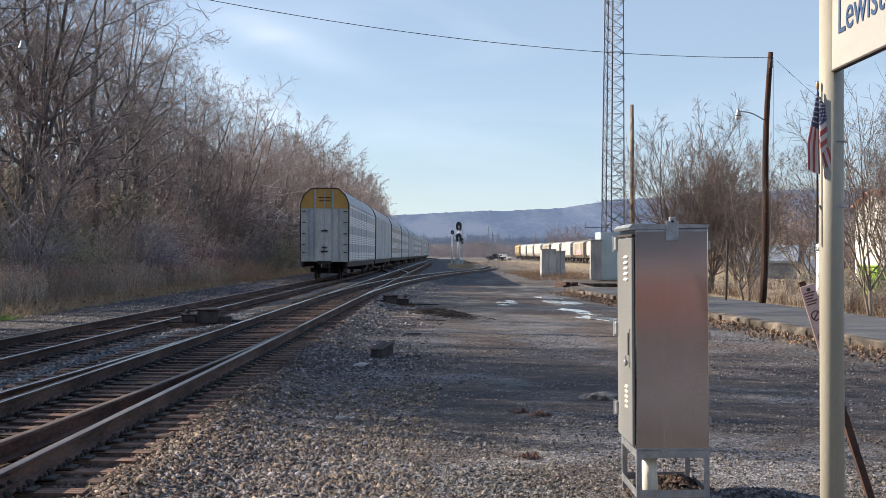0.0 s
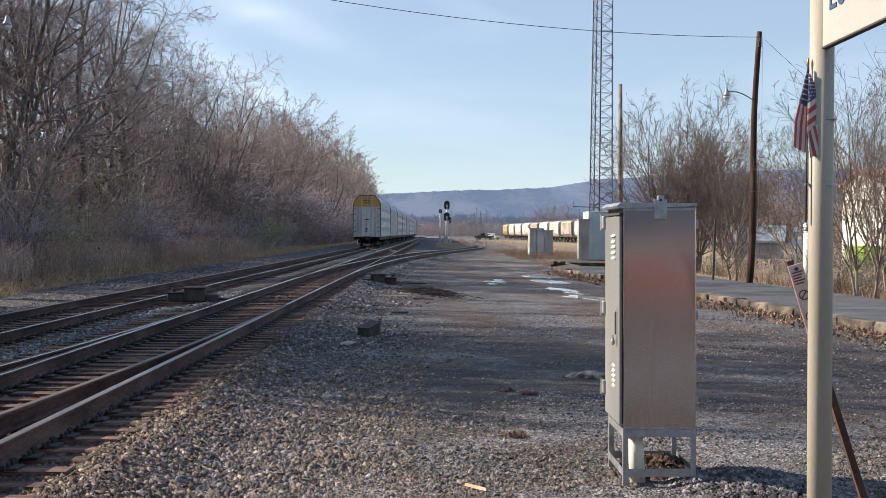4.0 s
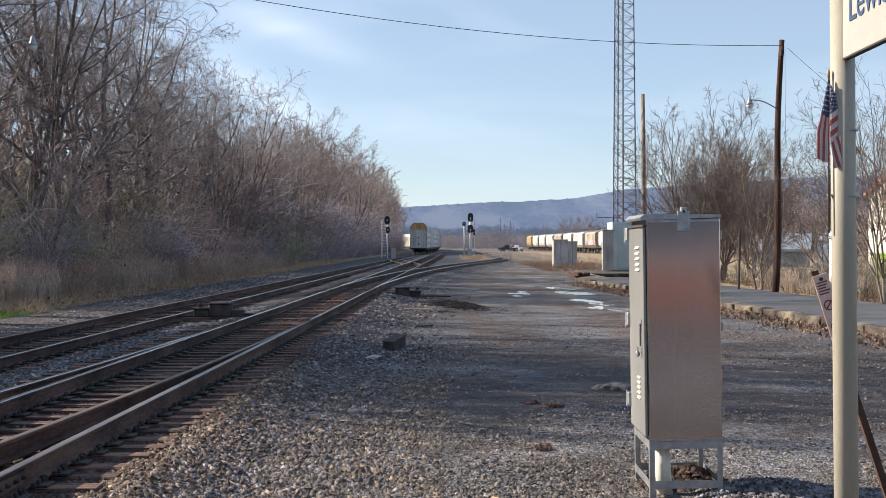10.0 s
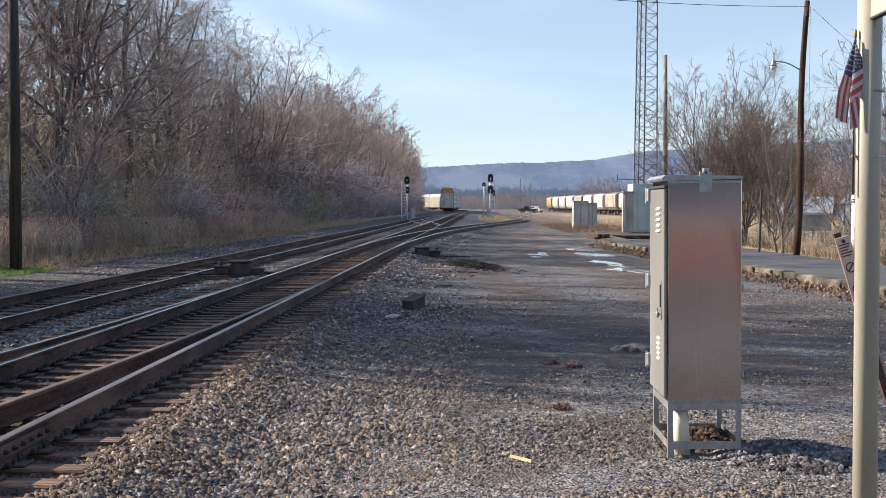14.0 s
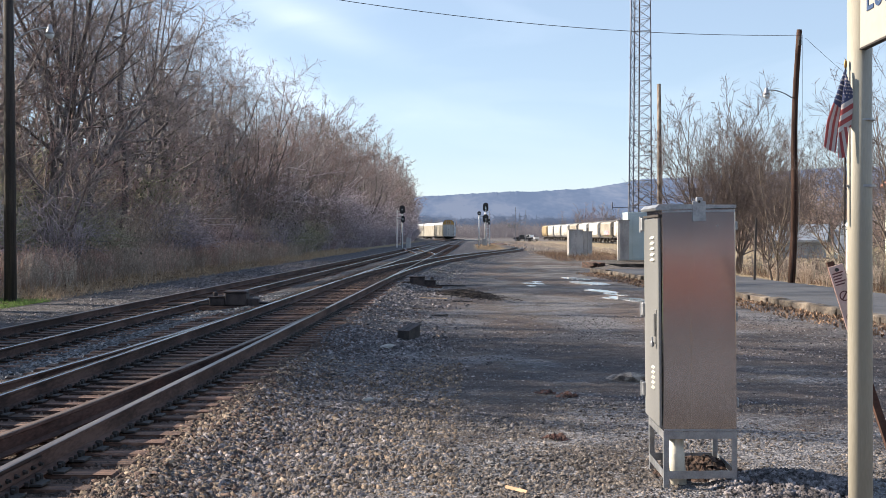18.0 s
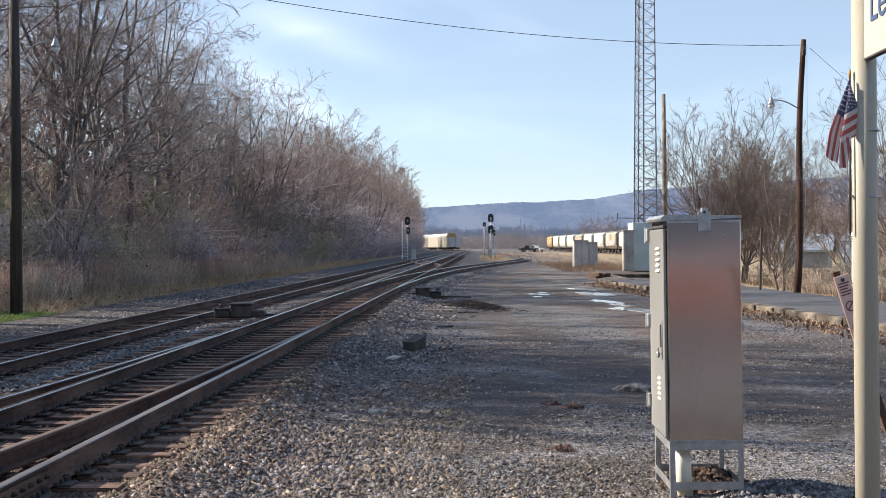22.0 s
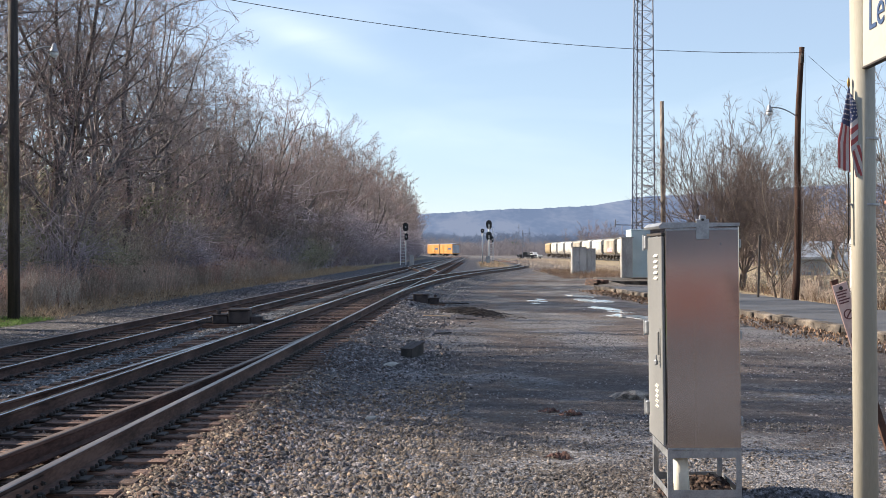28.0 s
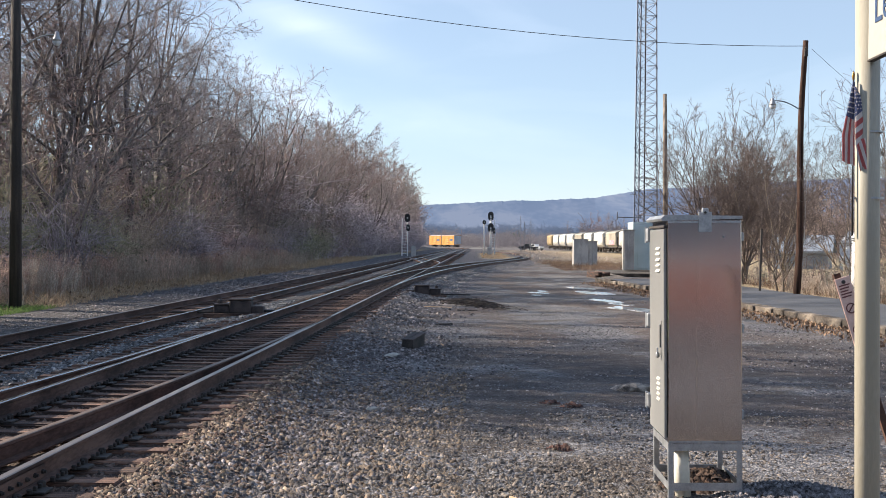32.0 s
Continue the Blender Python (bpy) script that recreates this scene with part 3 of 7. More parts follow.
# ---- mesh helpers ----
class Geo:
    """Collects vertices and faces of one mesh; each face has a material slot."""

    def __init__(self):
        self.v, self.f, self.m = [], [], []

    def add(self, verts, faces, slot=0, at=None):
        k = len(self.v)
        for p in verts:
            self.v.append(tuple(at @ Vector(p)) if at is not None else tuple(p))
        for q in faces:
            self.f.append(tuple(i + k for i in q))
            self.m.append(slot)
        return self

    def box(self, x0, x1, y0, y1, z0, z1, bev=0.0, slot=0, at=None):
        b = min(bev, 0.45 * min(x1 - x0, y1 - y0, z1 - z0))
        if b <= 0:
            vs = [(x, y, z) for z in (z0, z1) for y in (y0, y1) for x in (x0, x1)]
            return self.add(vs, [(0, 2, 3, 1), (4, 5, 7, 6), (0, 1, 5, 4), (2, 6, 7, 3), (0, 4, 6, 2), (1, 3, 7, 5)], slot, at)
        bm = bmesh.new()
        bmesh.ops.create_cube(bm, size=1.0, matrix=Matrix.Translation(((x0 + x1) / 2, (y0 + y1) / 2, (z0 + z1) / 2)) @ Matrix.Diagonal((x1 - x0, y1 - y0, z1 - z0, 1)))
        bmesh.ops.bevel(bm, geom=bm.edges[:], offset=b, segments=1, affect="EDGES")
        bm.verts.index_update()
        self.add([v.co[:] for v in bm.verts], [[v.index for v in f.verts] for f in bm.faces], slot, at)
        bm.free()
        return self

    def tube(self, pts, radii, n=8, slot=0, caps=True, at=None):
        pts = [Vector(p) for p in pts]
        if isinstance(radii, (int, float)):
            radii = [radii] * len(pts)
        vs, fs = [], []
        ref = None
        for i, p in enumerate(pts):
            d = (pts[min(i + 1, len(pts) - 1)] - pts[max(i - 1, 0)]).normalized()
            if ref is None:
                ref = d.orthogonal().normalized()
            a = (ref - d * ref.dot(d)).normalized()
            ref = a
            c = d.cross(a)
            for k in range(n):
                w = 2 * math.pi * k / n
                vs.append(p + radii[i] * (math.cos(w) * a + math.sin(w) * c))
        for i in range(len(pts) - 1):
            for k in range(n):
                fs.append((i * n + k, i * n + (k + 1) % n, (i + 1) * n + (k + 1) % n, (i + 1) * n + k))
        if caps:
            fs.append(tuple(range(n - 1, -1, -1)))
            fs.append(tuple(range((len(pts) - 1) * n, len(pts) * n)))
        return self.add(vs, fs, slot, at)

    def sweep(self, profile, path, slots=None, close=True):
        """A profile of (side, up) carried along path points; slots: one per profile edge."""
        path = [Vector(p) for p in path]
        n = len(profile)
        vs = []
        for i, p in enumerate(path):
            d = path[min(i + 1, len(path) - 1)] - path[max(i - 1, 0)]
            d.z = 0
            d.normalize()
            s = Vector((d.y, -d.x, 0))
            for u, w in profile:
                vs.append(p + s * u + Vector((0, 0, w)))
        base = len(self.v)
        self.v += [tuple(v) for v in vs]
        for i in range(len(path) - 1):
            for k in range(n if close else n - 1):
                j = (k + 1) % n
                self.f.append((base + i * n + k, base + (i + 1) * n + k, base + (i + 1) * n + j, base + i * n + j))
                self.m.append(slots[k] if slots else 0)
        if close:
            self.f.append(tuple(base + k for k in range(n)))
            self.f.append(tuple(base + (len(path) - 1) * n + k for k in range(n - 1, -1, -1)))
            self.m += [0, 0]
        return self

    def prism(self, poly, axis, a0, a1, slot=0, at=None):
        """A polygon of two coordinates drawn out along an axis from a0 to a1."""
        n = len(poly)
        def place(u, w, a):
            return {"x": (a, u, w), "y": (u, a, w), "z": (u, w, a)}[axis]
        vs = [place(u, w, a) for a in (a0, a1) for u, w in poly]
        fs = [tuple(range(n - 1, -1, -1)), tuple(range(n, 2 * n))] + [(k, (k + 1) % n, n + (k + 1) % n, n + k) for k in range(n)]
        return self.add(vs, fs, slot, at)

    def ring(self, c, r0, r1, axis="y", n=16, slot=0, depth=0.01):
        """A flat ring of some depth."""
        for k in range(n):
            w0, w1 = 2 * math.pi * k / n, 2 * math.pi * (k + 1) / n
            q = [(r0 * math.cos(w0), r0 * math.sin(w0)), (r1 * math.cos(w0), r1 * math.sin(w0)), (r1 * math.cos(w1), r1 * math.sin(w1)), (r0 * math.cos(w1), r0 * math.sin(w1))]
            off = Matrix.Translation(c)
            self.prism(q, axis, -depth / 2, depth / 2, slot, off)
        return self


def mesh_of(geo, mats, smooth=False):
    me = bpy.data.meshes.new("mesh")
    me.from_pydata(geo.v, [], geo.f)
    for m in mats if isinstance(mats, (list, tuple)) else [mats]:
        me.materials.append(m)
    if geo.m and max(geo.m) > 0:
        me.polygons.foreach_set("material_index", geo.m)
    if smooth:
        me.polygons.foreach_set("use_smooth", [len(f) <= 4 for f in geo.f])
    bm = bmesh.new()
    bm.from_mesh(me)
    bmesh.ops.recalc_face_normals(bm, faces=bm.faces[:])
    bm.to_mesh(me)
    bm.free()
    return me


def fast_mesh(verts, faces, mat):
    """A mesh from arrays; all faces have the same number of corners."""
    me = bpy.data.meshes.new("mesh")
    nv, nf, k = len(verts), len(faces), faces.shape[1]
    me.vertices.add(nv)
    me.vertices.foreach_set("co", np.ascontiguousarray(verts, np.float32).ravel())
    me.loops.add(nf * k)
    me.loops.foreach_set("vertex_index", np.ascontiguousarray(faces, np.int32).ravel())
    me.polygons.add(nf)
    me.polygons.foreach_set("loop_start", np.arange(0, nf * k, k, dtype=np.int32))
    me.update(calc_edges=True)
    me.materials.append(mat)
    return me


def part(name, geo, mats, parent=None, label="", smooth=False, at=None):
    ob = new(name, mesh_of(geo, mats, smooth) if isinstance(geo, Geo) else geo)
    ob.parent = parent
    if at is not None:
        ob.matrix_basis = at
    if label:
        ob["label"] = label
    return ob


def thing(name, label, category, group="", m=None):
    ob = tagged(new(name), label, category, group)
    if m is not None:
        ob.matrix_basis = m
    return ob


def sticks(p0, p1, r0, r1, sides=3):
    """Vertices and faces of many thin prisms at once."""
    p0, p1 = np.asarray(p0, float), np.asarray(p1, float)
    d = p1 - p0
    d /= np.linalg.norm(d, axis=1, keepdims=True) + 1e-9
    ref = np.where(np.abs(d[:, 2:3]) < 0.9, [[0, 0, 1.0]], [[1.0, 0, 0]])
    a = np.cross(d, ref)
    a /= np.linalg.norm(a, axis=1, keepdims=True)
    c = np.cross(d, a)
    vs = []
    for p, r in ((p0, r0), (p1, r1)):
        for k in range(sides):
            w = 2 * math.pi * k / sides
            vs.append(p + np.asarray(r)[:, None] * (math.cos(w) * a + math.sin(w) * c))
    verts = np.stack(vs, 1).reshape(-1, 3)
    base = np.arange(len(p0))[:, None] * (2 * sides)
    quads = [np.concatenate([base + k, base + (k + 1) % sides, base + sides + (k + 1) % sides, base + sides + k], 1) for k in range(sides)]
    return verts, np.concatenate(quads, 0)


# ---- the ground: one sheet to the horizon ----
def height(x, y):
    """The lie of the land: ballast shoulders, the lot, and the wooded bank beside the line."""
    h = np.interp(x, [-400, -60, -40, -22, -15.5, -12.5, -9.6, -6.6, -5.5, -2.65, -2.35, -1.55, -0.9, 13, 400],
                  [8, 5.5, 3.6, 1.2, 0.15, -0.05, 0.0, 0.0, 0.125, 0.125, 0.155, -0.035, 0.0, 0.0, 0.0])
    k = np.clip(y - 41.0, 0, 200)
    off = np.where(k < 60, 0.00115 * k * k, 4.14 + 0.138 * (k - 60)) - 0.0011 * np.clip(k - 75, 0, 200) ** 2
    bed = 0.15 * np.clip((2.3 - np.abs(x + 3.96 - 0.0045 * y - off)) / 0.65, 0, 1) * ((y > 41) & (y < 245))
    h = np.maximum(h, bed)
    fade = np.clip((560 - y) / 120, 0, 1)
    return np.where(x < -12.5, h * fade, h)


def spaced(a, b, first, grow):
    out, s = [a], first
    while out[-1] < b:
        out.append(out[-1] + s)
        s *= grow
    return out


xs = sorted(set([-x for x in spaced(16, 3000, 1.5, 1.35)] + list(np.arange(-15.75, 14.1, 0.25)) + [float(q) for q in spaced(14.5, 3000, 1.5, 1.35)]))
ys = [-x for x in spaced(10, 2000, 4, 1.5)][::-1] + list(np.arange(-8, 4, 2.0)) + list(np.arange(4, 24, 0.25)) + [float(q) for q in spaced(24, 4000, 0.4, 1.06)]
gx, gy = np.meshgrid(np.array(xs), np.array(ys))
gz = height(gx, gy)
rough = np.array([noise.noise((x * 0.9, y * 0.9, 0.3)) * 0.02 + noise.noise((x * 0.2, y * 0.2, 5.0)) * 0.015 if -16 < x < 14 and 3 < y < 90 else 0.0
                  for x, y in zip(gx.ravel(), gy.ravel())]).reshape(gx.shape)
rough *= 1 - np.clip(1.6 - np.abs(gx - 4.0) / 2.5, 0, 1) * np.clip(1.6 - np.abs(gy - 44) / 12, 0, 1)
rough += np.where(gx < -16, 0.4 * np.sin(gx * 0.7 + gy * 0.31) * np.sin(gy * 0.23), 0.0)
gz = gz + rough
nx, ny = len(xs), len(ys)
idx = np.arange(nx * ny).reshape(ny, nx)
faces = np.stack([idx[:-1, :-1], idx[:-1, 1:], idx[1:, 1:], idx[1:, :-1]], -1).reshape(-1, 4)
ground = tagged(new("ground", fast_mesh(np.stack([gx, gy, gz], -1).reshape(-1, 3), faces, M["ground"])), "grey gravel lot, ballast, dry grass and wooded bank", "ground", kind="structure")


# ---- the railway ----
def main_a(y):
    """Centre of the far main line, which bends away to the left in the distance."""
    if y <= 355:
        return -7.9 + 0.0055 * y
    return -7.9 + 0.0055 * 355 - (440 - math.sqrt(max(440 ** 2 - (y - 355) ** 2, 0)))


def main_b(y):
    if y <= 355:
        return -3.98 + 0.0048 * y
    return -3.98 + 0.0048 * 355 - (444 - math.sqrt(max(444 ** 2 - (y - 355) ** 2, 0)))


def branch_near(y):
    """A track that leaves the near main line towards the station side of the points."""
    return main_b(y) - 0.00175 * max(0.0, 27.0 - y) ** 2


def siding(y):
    """The siding that leaves to the right and swings back beside the line."""
    k = max(0.0, y - 41.0)
    off = 0.00115 * k * k if k < 60 else 4.14 + 0.138 * (k - 60)
    if k > 75:
        off -= 0.0011 * (k - 75) ** 2
    return main_b(y) + min(off, 40)


def crossing(y):
    """The crossover from the near to the far main line."""
    s = min(1.0, max(0.0, (y - 92.0) / 58.0))
    s = s * s * (3 - 2 * s)
    return main_b(y) * (1 - s) + main_a(y) * s


ZB, ZA = 0.35, 0.22
RAIL = [(-0.070, -0.170), (0.070, -0.170), (0.070, -0.158), (0.012, -0.140), (0.010, -0.045), (0.036, -0.030), (0.036, -0.006), (0.028, 0.0), (-0.028, 0.0), (-0.036, -0.006), (-0.036, -0.030), (-0.010, -0.045), (-0.012, -0.140), (-0.070, -0.158)]
RAIL_SLOTS = [0, 0, 0, 0, 0, 0, 1, 1, 1, 0, 0, 0, 0, 0]


def rail(centre, side, y0, y1, z, head, parent, label=""):
    """One rail; side is its distance from the centre of its track; z a height or a function of y."""
    n = max(4, int((y1 - y0) / 3))
    ys = [y0 + (y1 - y0) * (k / n) for k in range(n + 1)]
    height_at = z if callable(z) else (lambda y: z)
    return part("rail", Geo().sweep(RAIL, [(centre(y) + side, y, height_at(y)) for y in ys], RAIL_SLOTS), [M["rail_side"], head], parent, label)


def tie_mesh(length, seed):
    rnd = random.Random(seed)
    g = Geo().box(-length / 2, length / 2, -0.11, 0.11, -0.17, 0.0, 0.012)
    g.v = [(x + rnd.uniform(-0.012, 0.012), y + rnd.uniform(-0.01, 0.01), z + rnd.uniform(-0.006, 0.006)) for x, y, z in g.v]
    return mesh_of(g, M["tie"])


TIES = [tie_mesh(2.6, k) for k in range(4)]
LONG_TIES = [tie_mesh(3.15, k) for k in range(4)]


def spike_set():
    """Tie plate, spikes and rail anchor at one rail seat."""
    g = Geo().box(-0.18, 0.18, -0.09, 0.09, -0.002, 0.018, 0.004)
    for sx in (-1, 1):
        for sy in (-0.05, 0.05):
            g.box(sx * 0.10 - 0.014, sx * 0.10 + 0.014, sy - 0.014, sy + 0.014, 0.018, 0.052, 0.005)
        g.box(sx * 0.085 - 0.03, sx * 0.085 + 0.03, 0.10, 0.135, 0.0, 0.06, 0.012)
        g.box(sx * 0.085 - 0.022, sx * 0.085 + 0.022, -0.13, -0.105, 0.0, 0.045, 0.01)
    return mesh_of(g, M["steel_dark"])


SPIKES = spike_set()


def track(name, label, centre, y0, y1, z, heads, first_tie, last_tie, spacing, rails=(-0.7525, 0.7525), long=False, plates=0.0):
    t = tagged(new(name), label, "railway track", kind="structure")
    for s, h in zip(rails, heads):
        rail(centre, s, y0, y1, z, h, t)
    rnd = random.Random(len(name))
    y, k = first_tie, 0
    height_at = z if callable(z) else (lambda q: z)
    while y < last_tie:
        m = pose(centre(y) + rnd.uniform(-0.05, 0.05) - (0.27 if long and y < 27 else 0), y, height_at(y) - 0.188 + rnd.uniform(-0.012, 0.0), rnd.uniform(-0.4, 0.4), 0, rnd.uniform(-1.2, 1.2))
        ob = new("tie", (LONG_TIES if long and y < 27 else TIES)[k % 4])
        ob.parent, ob.matrix_basis = t, m
        if y < plates:
            for s in rails:
                pl = new("tie_plate", SPIKES)
                pl.parent, pl.matrix_basis = t, pose(centre(y) + s, y, height_at(y) - 0.186)
        y += spacing * (1.0 if y < 60 else 1.4 if y < 110 else 2.0)
        k += 1
    return t


near_line = track("track_near", "bright-topped steel rails on weathered wooden ties in grey ballast", main_b, -20, 430, ZB, (M["rail_head"], M["rail_worn"]), 5.2, 200, 0.46, long=True, plates=30)
track("track_far", "main line rails with dull tops on wooden ties in grey ballast", main_a, -20, 430, ZA, (M["rail_worn"], M["rail_head"]), 10.0, 180, 0.52, plates=28)
branch = tagged(new("track_branch"), "rusty diverging rails of a set of points", "railway track", kind="structure")
rail(branch_near, -0.7525, -20, 25.5, ZB, M["rail_head"], branch)
rail(branch_near, 0.7525, -20, 25.8, ZB, M["rail_dull"], branch)
side_line = tagged(new("track_siding"), "siding rails curving away from the main line", "railway track", kind="structure")
rail(siding, -0.7525, 41.5, 240, ZB, M["rail_head"], side_line)
rail(siding, 0.7525, 41.5, 240, ZB, M["rail_head"], side_line)
crossover = tagged(new("track_crossover"), "crossover rails between the two main lines", "railway track", kind="structure")
rail(crossing, -0.7525, 93, 149.5, lambda y: ZB + (ZA - ZB) * min(1, max(0, (y - 96) / 48)), M["rail_head"], crossover)
rail(crossing, 0.7525, 93, 149.5, lambda y: ZB + (ZA - ZB) * min(1, max(0, (y - 96) / 48)), M["rail_head"], crossover)
for y in np.arange(62, 150, 1.1):
    ob = new("tie", TIES[int(y * 10) % 4])
    ob.parent, ob.matrix_basis = side_line, pose(siding(y), y, ZB - 0.195)


bar = part("joint_bar", Geo().box(0.012, 0.032, -0.46, 0.46, -0.145, -0.042, 0.006), M["rail_side"], near_line, "bolted joint bar", at=pose(main_b(8.3) + 0.7525, 8.3, ZB))
for k in range(6):
    y = -0.39 + 0.156 * k
    part("bolt", Geo().tube([(0.032, y, -0.092), (0.050, y, -0.092)], 0.019, 6).tube([(0.050, y, -0.092), (0.066, y, -0.092)], 0.011, 6), M["steel_dark"], bar)


# ---- near things ----
def equipment_cabinet():
    c = thing("equipment_cabinet", "tall bare aluminium signal cabinet on a galvanised angle-iron stand", "cabinet", m=pose(1.495, 9.2, 0, 0, -0.75, 0))
    w, d, z0, z1 = 0.562, 0.77, 0.44, 2.15
    body = part("body", Geo().box(0, w, 0, d, z0, z1, 0.006), M["aluminium"], c)
    part("roof", Geo().prism([(-0.042, z1 - 0.012), (w + 0.006, z1 + 0.002), (w + 0.006, z1 + 0.024), (-0.018, z1 + 0.034), (-0.050, z1 + 0.006)], "y", -0.008, d + 0.02), M["galvanised"], c, "overhanging sheet-metal roof")
    door = part("door", Geo().box(-0.028, -0.003, 0.025, d - 0.02, z0 + 0.03, z1 - 0.075, 0.005), M["door_grey"], c, "grey side door with louvres")
    part("drip_edge", Geo().box(-0.03, 0.0, 0.0, d, z1 - 0.065, z1 - 0.045, 0.003), M["steel_dark"], c)
    # pale cream on the louvres stands in for sunlight catching them
    for k in range(5):
        for j in range(3):
            y0, z = 0.21 + 0.05 * j, 0.735 + 0.04 * k
            part("louvre", Geo().prism([(-0.028, z), (-0.040, z + 0.002), (-0.028, z + 0.022)], "y", y0, y0 + 0.028), M["pvc"], door)
        z = 1.74 + 0.044 * k
        part("louvre", Geo().prism([(-0.028, z), (-0.042, z + 0.002), (-0.028, z + 0.022)], "y", 0.19, 0.36), M["pvc"], door)
    part("handle", Geo().box(-0.034, -0.028, 0.10, 0.165, 1.10, 1.37, 0.002).box(-0.050, -0.034, 0.118, 0.146, 1.16, 1.34, 0.006), M["door_grey"], door, "lever handle")
    part("padlock", Geo().box(-0.075, -0.045, 0.110, 0.155, 1.08, 1.125, 0.01).tube([(-0.06, 0.117, 1.125), (-0.06, 0.122, 1.155), (-0.06, 0.142, 1.155), (-0.06, 0.148, 1.125)], 0.005, 6), M["galvanised"], door, "padlock")
    for z in (0.62, 1.28, 1.98):
        part("hinge", Geo().box(-0.055, -0.02, d - 0.05, d + 0.02, z, z + 0.11, 0.008).tube([(-0.05, d + 0.012, z - 0.01), (-0.05, d + 0.012, z + 0.12)], 0.012, 8), M["galvanised"], c)
    for z in (0.62, 1.28, 1.98):
        part("latch", Geo().box(w, w + 0.022, 0.02, 0.06, z, z + 0.07, 0.006), M["galvanised"], c)
    tab = part("lifting_tab", Geo().box(0.235, 0.335, -0.012, -0.002, z1 - 0.10, z1 + 0.055, 0.004).box(0.262, 0.312, -0.014, 0.02, z1 + 0.03, z1 + 0.085, 0.006), M["galvanised"], c, "riveted lifting tab")
    part("bolt", Geo().tube([(0.285, -0.022, z1 + 0.05), (0.285, -0.012, z1 + 0.05)], 0.010, 8), M["steel_dark"], tab)
    for z in (z0, z1 - 0.03):
        part("seam", Geo().box(0.004, w - 0.004, -0.004, 0.0, z, z + 0.016, 0.001), M["galvanised"], body)
    part("crease", Geo().prism([(0.205, 0.0006), (0.222, -0.0006), (0.232, -0.0010), (0.242, -0.0006), (0.262, 0.0006)], "z", z0 + 0.016, z1 - 0.10), M["aluminium"], body)
    part("rivet", Geo().tube([(0.425, -0.003, z1 - 0.135), (0.425, 0.0, z1 - 0.135)], 0.007, 8), M["galvanised"], body)
    t = 0.042
    for x in (0.0, w - t):
        for y in (0.0, d - t):
            part("leg", Geo().box(x, x + t, y, y + 0.006, 0, z0, 0.001).box(x if x == 0 else x + t - 0.006, x + 0.006 if x == 0 else x + t, y + 0.006, y + t, 0, z0, 0.001), M["galvanised"], c)
    for y in (0.0, d - 0.006):
        part("stretcher", Geo().box(t, w - t, y, y + 0.006, 0.075, 0.135, 0.001), M["galvanised"], c)
        part("stretcher", Geo().box(t, w - t, y, y + 0.006, z0 - 0.06, z0 - 0.003, 0.001), M["galvanised"], c)
    for x in (0.0, w - 0.006):
        part("stretcher", Geo().box(x, x + 0.006, t, d - t, 0.075, 0.135, 0.001), M["galvanised"], c)
        part("stretcher", Geo().box(x, x + 0.006, t, d - t, z0 - 0.06, z0 - 0.003, 0.001), M["galvanised"], c)
    part("conduit", Geo().tube([(0.145, 0.17, -0.05), (0.115, 0.17, z0)], 0.062, 18), M["pvc"], c, "cream plastic conduit", smooth=True)


def letters(text, size, mat, parent, at, name="lettering"):
    cu = bpy.data.curves.new("letters", "FONT")
    cu.body, cu.size, cu.extrude = text, size, 0.0015
    tmp = new("letters", cu)
    dg = bpy.context.evaluated_depsgraph_get()
    me = bpy.data.meshes.new_from_object(tmp.evaluated_get(dg))
    bpy.data.objects.remove(tmp)
    me.materials.clear()
    me.materials.append(mat)
    ob = new(name, me)
    ob.parent, ob.matrix_basis = parent, at
    return ob


def station_sign():
    s = thing("station_sign", "cream round steel post carrying a white station name board", "sign", m=pose(1.739, 5.4, 0))
    part("post", Geo().tube([(0.028, 0, -0.1), (0.008, 0, 2.0), (0, 0, 3.13)], 0.0535, 28), M["cream_paint"], s, smooth=True)
    part("post_cap", Geo().tube([(0, 0, 3.13), (0, 0, 3.150), (0, 0, 3.158)], [0.060, 0.060, 0.045], 28), M["steel_dark"], s, smooth=False)
    part("post", Geo().tube([(0.02, -2.3, -0.1), (0, -2.3, 3.13)], 0.0535, 28), M["cream_paint"], s, smooth=True)
    board = part("board", Geo().box(-0.012, 0.012, -2.2, -0.045, 2.778, 3.25, 0.003), M["sign_white"], s, "white board with navy lettering")
    part("board_edge", Geo().box(-0.015, 0.015, -2.2, -0.045, 2.770, 2.778, 0.001).box(-0.015, 0.015, -0.045, -0.038, 2.770, 3.25, 0.001), M["steel_dark"], s)
    # letters run towards the platform end, read from the track side
    turn = Matrix(((0, 0, -1, -0.0145), (-1, 0, 0, -0.13), (0, 1, 0, 2.925), (0, 0, 0, 1)))
    letters("Lewistown", 0.215, M["navy"], board, turn)
    part("band", Geo().tube([(0.022, 0, 2.165), (0.022, 0, 2.175)], 0.0560, 24).box(-0.070, -0.035, -0.012, 0.0, 2.165, 2.176, 0.003), M["galvanised"], s, "wire band")
    part("band", Geo().tube([(0.017, 0, 2.46), (0.017, 0, 2.468)], 0.0560, 24).box(-0.070, -0.035, -0.012, 0.0, 2.459, 2.469, 0.003), M["galvanised"], s, "wire band")
    return s


FLAG_AT = (1.675, 5.386)


